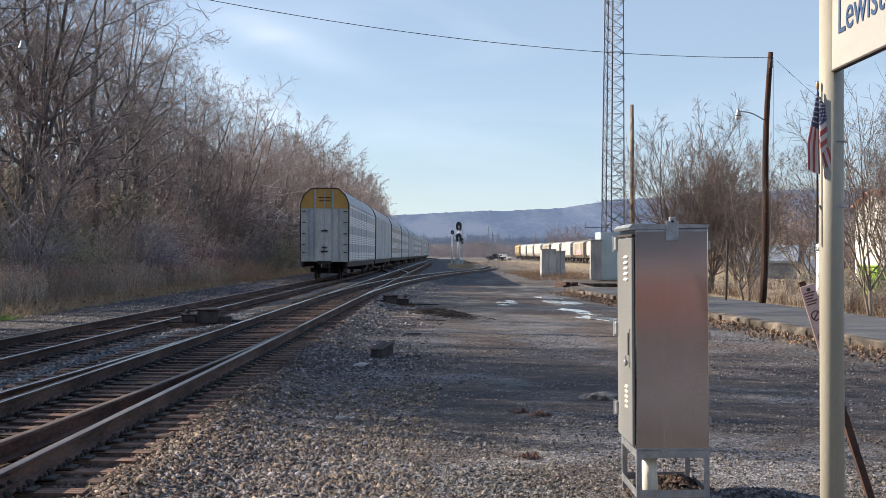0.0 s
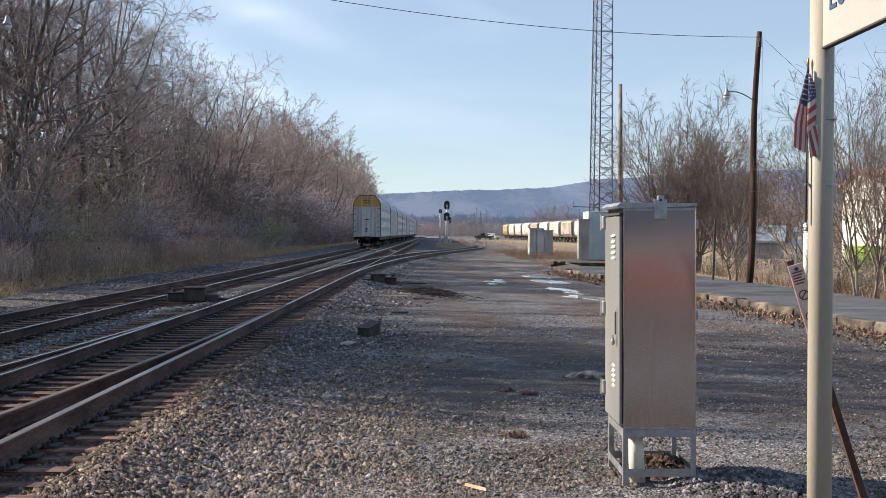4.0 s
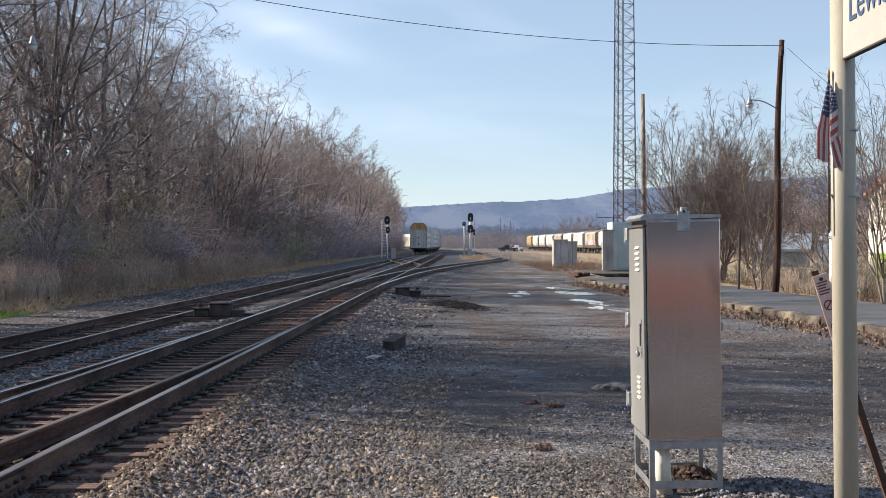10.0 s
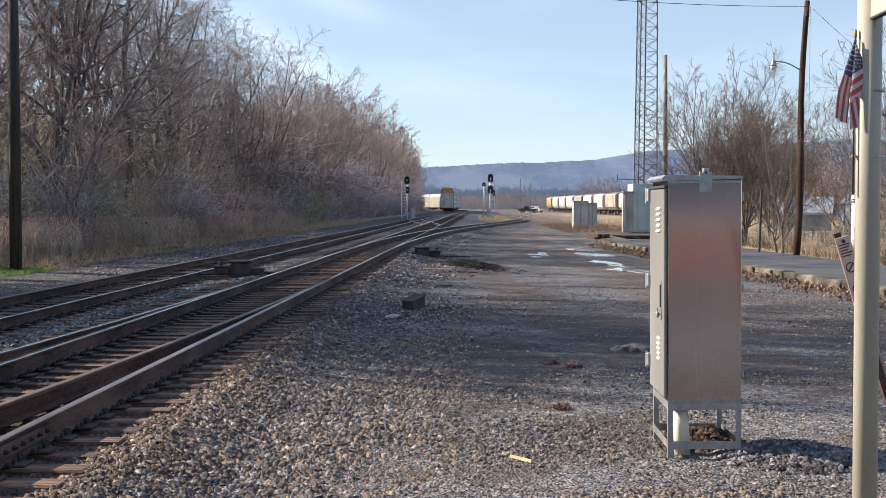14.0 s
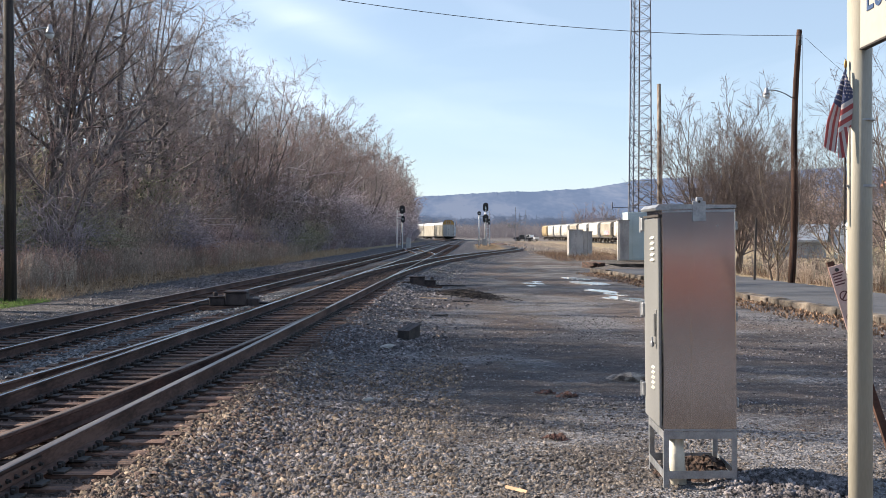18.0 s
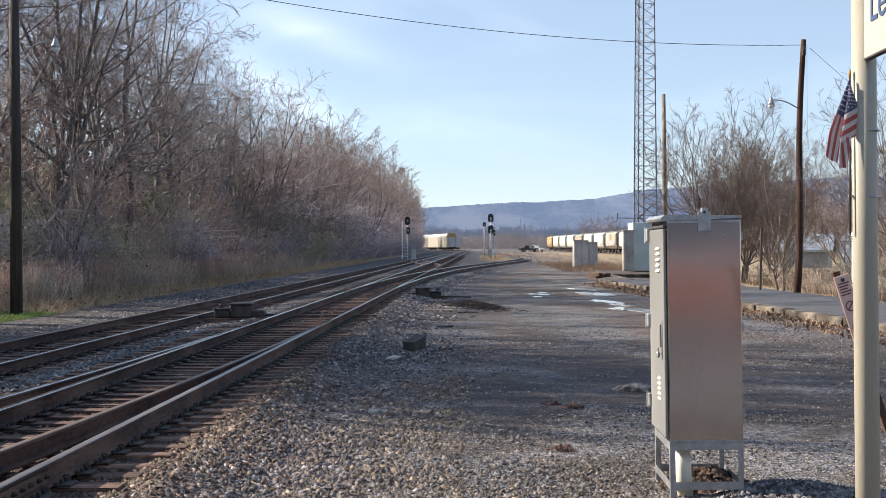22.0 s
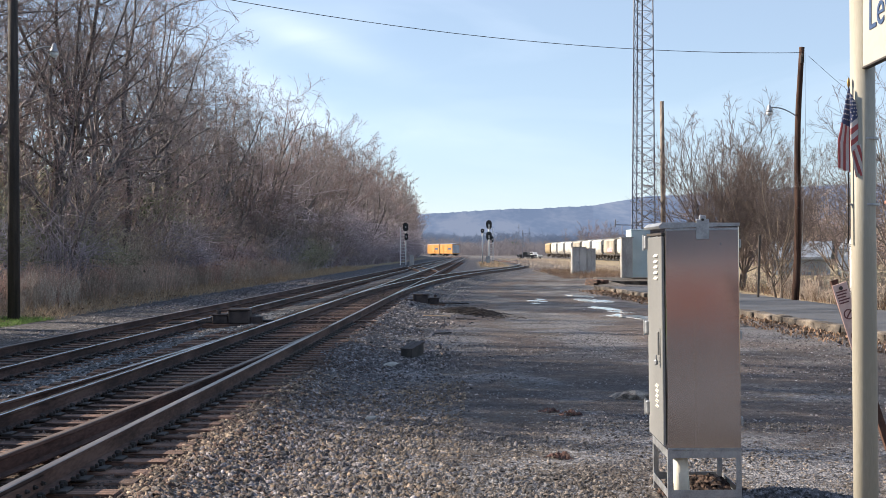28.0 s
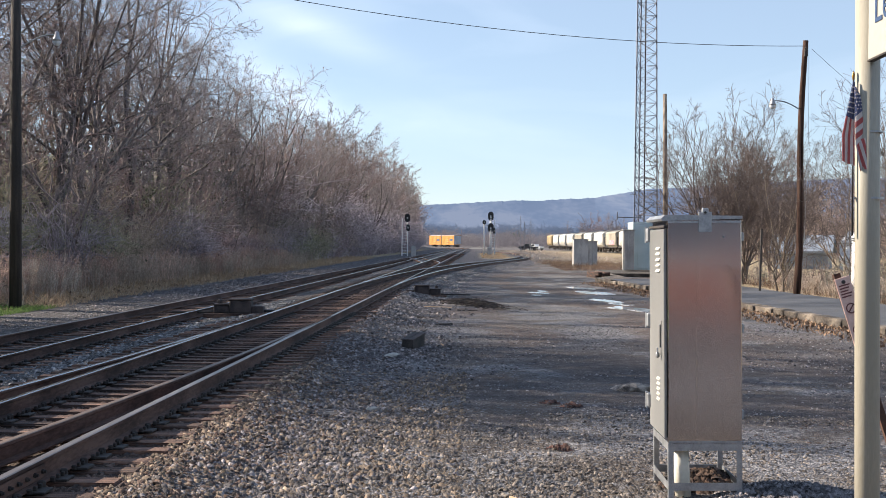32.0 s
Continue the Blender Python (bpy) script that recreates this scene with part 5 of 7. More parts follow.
def mast_signal_centre():
    t = thing("mast_signal", "silver two-post signal with tall black heads between the tracks", "railway signal", m=pose(2.55, 205, 0))
    part("mast", Geo().tube([(0.15, 0, 0), (0.15, 0, 6.9)], 0.17, 10), M["white_paint"], t, smooth=True)
    target(t, 0.15, -0.25, 6.6, 0.95, 1.55)
    target(t, 0.15, -0.25, 4.65, 0.95, 1.5)
    part("mast", Geo().tube([(-0.95, 0, 0), (-0.95, 0, 5.7)], 0.12, 10), M["white_paint"], t, smooth=True)
    target(t, -0.95, -0.2, 5.55, 0.62, 0.75)
    target(t, 0.75, -0.2, 4.1, 0.36, 1.0)
    part("crossarm", Geo().box(-1.1, 0.9, -0.06, 0.06, 5.0, 5.1, 0.01), M["galvanised"], t)
    ladder(t, 0.55, -0.05, 0.1, 6.0, 0.6)
    part("case", Geo().box(-0.4, 0.35, -0.35, 0.3, 0, 1.25, 0.04), M["cabinet_grey"], t, "small grey relay case")


mast_signal_left()
mast_signal_centre()
for x, h in ((12.6, 9.5), (13.6, 8.0), (15.4, 8.6)):
    t = thing("far_mast", "thin grey mast far down the line", "mast", m=pose(x, 330, 0))
    part("mast", Geo().tube([(0, 0, 0), (0, 0, h)], 0.07, 6), M["tower_steel"], t)
    part("bracket", Geo().box(-0.35, 0.05, -0.04, 0.04, h - 0.9, h - 0.82, 0.01), M["tower_steel"], t)


# ---- rolling stock ----
def truck_set(parent, yc):
    tr = part("truck", Geo().box(-1.10, -0.95, yc - 1.3, yc + 1.3, 0.45, 0.75, 0.05).box(0.95, 1.10, yc - 1.3, yc + 1.3, 0.45, 0.75, 0.05).box(-1.0, 1.0, yc - 0.2, yc + 0.2, 0.5, 0.9, 0.05), M["steel_dark"], parent)
    for dy in (-0.87, 0.87):
        part("wheelset", Geo().tube([(-0.82, yc + dy, 0.46), (-0.70, yc + dy, 0.46)], 0.46, 16).tube([(0.70, yc + dy, 0.46), (0.82, yc + dy, 0.46)], 0.46, 16).tube([(-0.8, yc + dy, 0.46), (0.8, yc + dy, 0.46)], 0.09, 8), M["steel_dark"], tr)


def autorack(side_mat, index):
    L, W, H = 27.0, 3.04, 5.78
    c = thing("autorack_car", "tall white autorack car with a yellow end cap, rolling away", "railway car", "cars of the train")
    pr = [(-W / 2, 1.15), (W / 2, 1.15), (W / 2, H - 0.95), (W / 2 - 0.22, H - 0.42), (W / 2 - 0.62, H - 0.05), (W / 2 - 0.8, H), (-W / 2 + 0.8, H), (-W / 2 + 0.62, H - 0.05), (-W / 2 + 0.22, H - 0.42), (-W / 2, H - 0.95)]
    body = part("body", Geo().prism([(a * 0.985, b) for a, b in pr], "y", -L / 2 + 0.25, L / 2 - 0.25), M["car_sun_side"], c)
    # roof sheet and end caps
    part("roof", Geo().prism([(W / 2, H - 0.95), (W / 2 - 0.22, H - 0.42), (W / 2 - 0.62, H - 0.05), (W / 2 - 0.8, H), (-W / 2 + 0.8, H), (-W / 2 + 0.62, H - 0.05), (-W / 2 + 0.22, H - 0.42), (-W / 2, H - 0.95), (-W / 2 + 0.24, H - 0.40), (-W / 2 + 0.8, H + 0.03), (W / 2 - 0.8, H + 0.03), (W / 2 - 0.24, H - 0.40)][:8], "y", -L / 2 + 0.2, L / 2 - 0.2), M["car_grey"], c, "dull grey corrugated roof")
    cap_lo = H - 1.27
    end = part("end_door", Geo().prism([(-W / 2, 1.15), (W / 2, 1.15), (W / 2, cap_lo), (-W / 2, cap_lo)], "y", -L / 2 + 0.1, -L / 2 + 0.25), M["car_white"], c, "grey-white ribbed end doors")
    part("end_cap", Geo().prism([(-W / 2, cap_lo), (W / 2, cap_lo)] + pr[2:], "y", -L / 2 + 0.08, -L / 2 + 0.25), M["car_yellow"], c, "yellow end cap")
    for k in range(len(pr)):
        a, b = pr[k], pr[(k + 1) % len(pr)]
        if k == 0:
            continue
        part("end_trim", Geo().tube([(a[0], -L / 2 + 0.07, a[1]), (b[0], -L / 2 + 0.07, b[1])], 0.045, 4), M["steel_dark"], c)
    for x in (-0.95, -0.62, 0.0, 0.5, 0.95):
        part("door_rib", Geo().box(x - (0.07 if x else 0.022), x + (0.07 if x else 0.022), -L / 2 + 0.02, -L / 2 + 0.098, 1.2, cap_lo - 0.02 if abs(x) > 0.8 else H - 0.1, 0.01), M["car_grey"], end)
    for z in (1.7, 2.2, 2.9, 3.6, 4.3):
        for x in (-W / 2 + 0.1, W / 2 - 0.32):
            part("grab_iron", Geo().box(x, x + 0.22, -L / 2 - 0.04, -L / 2 + 0.09, z, z + 0.05, 0.01), M["steel_dark"], end)
    for z, w in ((1.75, 0.42), (2.0, 0.30), (3.05, 0.4)):
        part("lock", Geo().box(-w / 2, w / 2, -L / 2 - 0.02, -L / 2 + 0.09, z, z + 0.09, 0.01), M["steel_dark"], end)
    part("marking", Geo().box(-0.42, 0.38, -L / 2 + 0.06, -L / 2 + 0.085, H - 0.62, H - 0.56).box(-0.35, 0.35, -L / 2 + 0.06, -L / 2 + 0.085, H - 0.82, H - 0.76), M["rust"], c)
    # side screens: bands of pressed slats between posts
    for k in range(11):
        y0 = -L / 2 + 0.5 + k * (L - 1.0) / 10
        part("side_post", Geo().box(W / 2 - 0.03, W / 2 + 0.035, y0 - 0.06, y0 + 0.06, 1.15, H - 0.95, 0.01), M["car_white"] if index % 3 else M["car_grey"], c)
        part("side_post", Geo().box(-W / 2 - 0.035, -W / 2 + 0.03, y0 - 0.09, y0 + 0.09, 1.15, H - 0.95, 0.01), M["hopper_grey"], c)
    for k in range(27):
        z = 1.28 + k * 0.128
        if k % 9 in (4, 5, 6, 7) or (index % 3 == 1 and k % 9 > 1):
            continue
        part("side_slat", Geo().box(W / 2 - 0.02, W / 2 + 0.03, -L / 2 + 0.5, L / 2 - 0.5, z, z + 0.075), M["white_paint"] if index % 3 != 1 else side_mat, c)
    part("side_panel", Geo().box(W / 2 - 0.02, W / 2 + 0.012, -L / 2 + 0.5, L / 2 - 0.5, 1.2, H - 1.0), M["car_grey"] if index % 3 == 0 else side_mat, c, "grey perforated side panel")
    part("sill", Geo().box(-W / 2 + 0.05, -W / 2 + 0.2, -L / 2 + 0.2, L / 2 - 0.2, 0.8, 1.15, 0.02).box(W / 2 - 0.2, W / 2 - 0.05, -L / 2 + 0.2, L / 2 - 0.2, 0.8, 1.15, 0.02).box(-0.35, 0.35, -L / 2 + 0.2, L / 2 - 0.2, 0.75, 1.12, 0.02), M["steel_dark"], c)
    part("coupler", Geo().box(-0.14, 0.14, -L / 2 - 0.45, -L / 2 + 0.3, 0.75, 1.02, 0.04).box(-0.45, 0.45, -L / 2 - 0.05, -L / 2 + 0.1, 0.95, 1.2, 0.03), M["steel_dark"], c)
    part("air_hose", Geo().tube([(0.3, -L / 2, 0.9), (0.34, -L / 2 - 0.15, 0.5), (0.25, -L / 2 - 0.25, 0.35)], 0.04, 6), M["steel_dark"], c)
    truck_set(c, -L / 2 + 3.2)
    truck_set(c, L / 2 - 3.2)
    return c


CAR_LEN = 27.9
proto = [autorack(M["car_white"], 0), autorack(M["car_grey"], 1), autorack(M["hopper_grey"], 2)]
train = [proto[0], proto[1], proto[2]]
for k in range(3, 13):
    train.append(copy_thing(proto[(0, 2, 1, 0, 1)[k % 5]], pose(-7, 94 + 28 * k, ZA)))


def hopper_car():
    c = thing("hopper_car", "cream covered hopper car standing on a yard track", "railway car", "standing hopper cars")
    L, W, H = 17.6, 3.2, 4.7
    poly = []
    for k in range(13):
        a = math.pi * k / 12
        poly.append((W / 2 * math.cos(a), 4.12 + 0.5 * math.sin(a)))
    poly = [(0.7, 1.05), (W / 2 - 0.05, 1.7)] + [(W / 2 + 0.02, 2.6)] + poly + [(-W / 2 - 0.02, 2.6), (-W / 2 + 0.05, 1.7), (-0.7, 1.05)]
    part("body", Geo().prism(poly, "y", -L / 2 + 1.75, L / 2 - 1.75), M["hopper_white"], c, smooth=False)
    for k in range(4):
        y0 = -L / 2 + 2.8 + k * 4.0
        part("hopper_bay", Geo().prism([(y0 - 1.3, 1.35), (y0 + 1.3, 1.35), (y0 + 0.35, 0.45), (y0 - 0.35, 0.45)], "x", -0.9, 0.9), M["steel_dark"], c)
    for s in (-1, 1):
        part("end_frame", Geo().box(-1.5, 1.5, s * (L / 2 - 0.35) - 0.08, s * (L / 2 - 0.35) + 0.08, 1.0, 1.3, 0.02).box(-1.5, -1.38, s * (L / 2 - 0.5) - 0.06, s * (L / 2 - 0.5) + 0.06, 1.0, 3.4, 0.02).box(1.38, 1.5, s * (L / 2 - 0.5) - 0.06, s * (L / 2 - 0.5) + 0.06, 1.0, 3.4, 0.02), M["steel_dark"], c)
        part("side_sill", Geo().box(s * 1.5 - 0.06, s * 1.5 + 0.06, -L / 2 + 0.3, L / 2 - 0.3, 1.1, 1.32, 0.02), M["steel_dark"], c)
    for k in range(9):
        y0 = -L / 2 + 2.0 + k * (L - 4.0) / 8
        part("side_rib", Geo().box(-W / 2 - 0.07, -W / 2 + 0.03, y0 - 0.05, y0 + 0.05, 1.75, 4.1, 0.01), M["hopper_grey"], c)
    part("running_board", Geo().box(-0.5, 0.5, -L / 2 + 0.6, L / 2 - 0.6, H - 0.02, H + 0.06, 0.01), M["galvanised"], c)
    part("coupler", Geo().box(-0.14, 0.14, -L / 2 - 0.4, -L / 2 + 0.4, 0.75, 1.02, 0.04), M["steel_dark"], c)
    truck_set(c, -L / 2 + 2.3)
    truck_set(c, L / 2 - 2.3)
    return c


h0 = hopper_car()
place0, place1 = Vector((31.0, 236)), Vector((25.0, 392))
run = place1 - place0
turn = math.degrees(math.atan2(-run.x, run.y))
for k in range(9):
    p = place0 + run.normalized() * (18.4 * k)
    m = pose(p.x, p.y, 0.15, 0, 0, turn)
    if k == 0:
        h0.matrix_basis = m
        continue
    h = copy_thing(h0, m)
    if k in (1, 4, 7):
        for ch in h.children:
            if ch.name.startswith("body"):
                ch.data = ch.data.copy()
                ch.data.materials[0] = M["hopper_grey"] if k < 8 and k != 7 else M["hopper_white"]
                if k == 1:
                    h["label"] = "grey covered hopper car with red spray paint on its side"
    if k == 8:
        h["label"] = "yellow-orange covered hopper car at the far end of the string"
        for ch in h.children:
            if ch.name.startswith("body"):
                ch.data = ch.data.copy()
                ch.data.materials[0] = M["hopper_ochre"]
    if k == 1:
        part("spray_paint", Geo().box(-1.67, -1.615, -5.0, 1.5, 1.75, 2.7), M["graffiti"], h, "red spray-painted scrawl")


def boxcar(m):
    c = thing("boxcar", "orange-yellow boxcar standing far off on the bend", "railway car", "orange boxcars", m)
    L, W, H = 15.4, 3.1, 4.75
    part("body", Geo().box(-W / 2, W / 2, -L / 2, L / 2, 1.0, H, 0.05), M["orange_paint"], c)
    part("roof", Geo().prism([(-W / 2 - 0.04, H), (W / 2 + 0.04, H), (0, H + 0.25)], "y", -L / 2, L / 2), M["car_grey"], c)
    for k in range(15):
        y0 = -L / 2 + 0.4 + k * (L - 0.8) / 14
        part("side_post", Geo().box(-W / 2 - 0.07, -W / 2, y0 - 0.07, y0 + 0.07, 1.05, H - 0.1, 0.01), M["orange_paint"], c)
    part("door", Geo().box(-W / 2 - 0.12, -W / 2 - 0.02, -1.5, 1.5, 1.1, H - 0.25, 0.02), M["orange_paint"], c)
    for z in (1.9, 2.8, 3.6):
        part("door_bar", Geo().box(-W / 2 - 0.16, -W / 2 - 0.12, -1.4, 1.4, z, z + 0.12, 0.01), M["steel_dark"], c)
    part("marking", Geo().box(-W / 2 - 0.10, -W / 2 - 0.08, -6.3, -2.6, 2.6, 3.3), M["navy"], c)
    # end turned from the sun, its shade put in as grey
    part("end_panel", Geo().box(-W / 2 + 0.1, W / 2 - 0.1, -L / 2 - 0.06, -L / 2, 1.2, H - 0.2, 0.02), M["car_grey"], c, "corrugated end in a grey that stands in for shade")
    truck_set(c, -L / 2 + 2.2)
    truck_set(c, L / 2 - 2.2)


boxcar(pose(-9.33, 477.2, 0.2, 0, 0, 20))
boxcar(pose(-14.95, 492.6, 0.2, 0, 0, 20))


def pickup(label, m, mat):
    c = thing("pickup_truck", label, "truck", m=m)
    part("body", Geo().prism([(-2.7, 0.55), (2.6, 0.55), (2.7, 1.0), (2.5, 1.15), (1.2, 1.2), (-2.7, 1.15)], "x", -0.95, 0.95), mat, c)
    cab = part("cab", Geo().prism([(-0.7, 1.18), (1.3, 1.18), (0.65, 1.85), (-0.5, 1.88)], "x", -0.85, 0.85), mat, c)
    part("window", Geo().prism([(-0.55, 1.24), (1.1, 1.24), (0.6, 1.75), (-0.45, 1.78)], "x", -0.865, 0.865), M["window_dark"], cab)
    part("windscreen", Geo().prism([(1.25, 1.25), (1.31, 1.25), (0.69, 1.80), (0.63, 1.80)], "x", -0.75, 0.75), M["window_dark"], cab)
    for x in (-0.9, 0.9):
        for yy in (-1.7, 1.75):
            w = part("wheel", Geo().tube([(x - 0.12, yy, 0.38), (x + 0.12, yy, 0.38)], 0.38, 16), M["tyre"], c)
            part("rim", Geo().tube([(x - 0.125, yy, 0.38), (x + 0.125, yy, 0.38)], 0.2, 10), M["galvanised"], w)
    part("bumper", Geo().box(-0.9, 0.9, 2.62, 2.78, 0.5, 0.75, 0.04).box(-0.9, 0.9, -2.8, -2.68, 0.5, 0.75, 0.04), M["galvanised"], c)


pickup("dark blue pickup truck parked beside the siding", pose(15.2, 340, 0, 0, 0, 62), M["truck_blue"])
pickup("white pickup truck parked beyond the siding", pose(17.6, 348, 0, 0, 0, 40), M["white_paint"])


# ---- houses ----
def house(name, label, x, y, w, d, h, roof_h, turn, wall, roof, z=0.0, windows=3):
    t = thing(name, label, "house", m=pose(x, y, z, 0, 0, turn))
    part("wall", Geo().prism([(-w / 2, 0), (w / 2, 0), (w / 2, h), (0, h + roof_h), (-w / 2, h)], "y", -d / 2, d / 2), wall, t)
    for s in (-1, 1):
        part("roof", Geo().prism([(s * (w / 2 + 0.4), h - 0.25), (0, h + roof_h + 0.12), (0, h + roof_h + 0.30), (s * (w / 2 + 0.4), h - 0.05)], "y", -d / 2 - 0.4, d / 2 + 0.4), roof, t)
    for k in range(windows):
        for zz in (1.0,) + ((3.7,) if h > 5 else ()):
            x0 = -w / 2 + w * (k + 0.5) / windows
            wn_ = part("window", Geo().box(x0 - 0.5, x0 + 0.5, -d / 2 - 0.05, -d / 2 + 0.02, zz, zz + 1.4, 0.01), M["white_paint"], t)
            part("pane", Geo().box(x0 - 0.42, x0 + 0.42, -d / 2 - 0.06, -d / 2 - 0.02, zz + 0.08, zz + 1.32), M["window_dark"], wn_)
            y0 = -d / 2 + d * (k + 0.5) / windows
            wn_ = part("window", Geo().box(-w / 2 - 0.05, -w / 2 + 0.02, y0 - 0.5, y0 + 0.5, zz, zz + 1.4, 0.01), M["white_paint"], t)
            part("pane", Geo().box(-w / 2 - 0.06, -w / 2 - 0.02, y0 - 0.42, y0 + 0.42, zz + 0.08, zz + 1.32), M["window_dark"], wn_)
    return t


house("warehouse", "white building with a faded red roof behind bare trees", 41.0, 88, 12, 18, 5.9, 0.8, 84, M["hopper_white"], M["roof_red"])
house("shed", "low blue-grey shed behind bare trees", 28.3, 104, 5, 4.4, 1.6, 1.0, 70, M["wall_slate"], M["wall_slate"], windows=0)
t = thing("storage_silo", "small white round tank with a conical roof", "tank", m=pose(18.65, 60, 0))
part("shell", Geo().tube([(0, 0, 0), (0, 0, 2.1)], 0.52, 20), M["white_paint"], t, smooth=True)
part("roof", Geo().tube([(0, 0, 2.1), (0, 0, 2.13), (0, 0, 2.62), (0, 0, 2.74)], [0.58, 0.58, 0.16, 0.04], 20), M["white_paint"], t, smooth=True)
t = thing("green_bin", "lime green waste container behind the trees", "container", m=pose(18.2, 50, 0, 0, 0, 25))
part("body", Geo().prism([(-0.5, 0.2), (0.5, 0.2), (0.6, 1.5), (-0.6, 1.5)], "y", -0.5, 0.5), M["lime"], t)
part("lid", Geo().box(-0.65, 0.65, -0.55, 0.55, 1.5, 1.58, 0.02), M["lime"], t)

# unseen wall, brick plinth and dark pavement added behind the camera to shape reflections
station = tagged(part("wall_station", Geo().box(-9, 30, -16.4, -16.0, 1.3, 4.2).box(-9.6, 30.6, -16.6, -14.6, 4.2, 4.5), M["wall_grey"]), "plain pale wall with an eave, unseen, added for reflections", "wall", kind="structure")
part("plinth", Geo().box(-9, 30, -16.45, -15.9, 0, 1.3), M["brick"], station, "brick plinth added for a reddish reflection")
tagged(part("pavement_station", Geo().box(-9, 30, -15.85, -4.6, -0.05, 0.06), M["asphalt"]), "dark asphalt strip, unseen, added for a dark reflected band", "pavement", kind="structure")

# ---- the far town and the ridge ----
rnd = random.Random(21)
for k in range(16):
    yy = rnd.uniform(800, 1300)
    bx = rnd.uniform(-0.02, 0.155)
    house("far_house", "tiny pale house far across the valley", bx * yy, yy, rnd.uniform(6, 10), rnd.uniform(6, 9), rnd.uniform(2.5, 4), 2.2, rnd.uniform(0, 90), M["house_white"], M["roof_grey"], z=yy * 0.012 - 8, windows=0)


def ridge_top(u):
    """Height of the skyline as seen from afar, by bearing."""
    return np.interp(u, [-1.2, -0.3, -0.08, -0.02, 0.05, 0.08, 0.10, 0.125, 0.145, 0.17, 0.22, 0.28, 0.35, 0.6, 1.2], [0.02, 0.025, 0.030, 0.033, 0.0365, 0.0385, 0.0395, 0.0435, 0.047, 0.048, 0.051, 0.056, 0.058, 0.05, 0.02])


us = np.concatenate([np.linspace(-1.2, -0.12, 60), np.linspace(-0.119, 0.5, 1100), np.linspace(0.505, 1.2, 50)])
R = 2600.0
layers = []
for f_, lift, back in ((0.0, -0.006, 0.55), (0.35, 0.30, 0.70), (0.7, 0.66, 0.85), (0.9, 0.88, 0.95), (0.97, 0.965, 0.985), (1.0, 1.0, 1.0), (1.0, 0.2, 1.35)):
    row = []
    for i, u in enumerate(us):
        jag = 0.0009 * abs(noise.noise((u * 700, 0.3, 0))) + 0.0006 * noise.noise((u * 180, 0.3, 0)) + 0.0011 * noise.noise((u * 18, 1.3, 0))
        hgt = (ridge_top(u) + (jag if f_ == 1.0 and lift == 1.0 else 0)) * lift
        wob = 0.008 * noise.noise((u * 14, f_ * 3, 2))
        row.append((u * R * (back + wob), R * (back + wob), hgt * R * (back if lift > 0 else 1) + 0.0))
    layers.append(row)
vs = np.array(layers).reshape(-1, 3)
n_ = len(us)
ii = np.arange(n_ * len(layers)).reshape(len(layers), n_)
fs = np.stack([ii[:-1, :-1], ii[:-1, 1:], ii[1:, 1:], ii[1:, :-1]], -1).reshape(-1, 4)
tagged(new("backdrop_ridge", fast_mesh(vs, fs, M["ridge"])), "long wooded ridge, haze painted in as blue and glow", "hill", kind="structure")


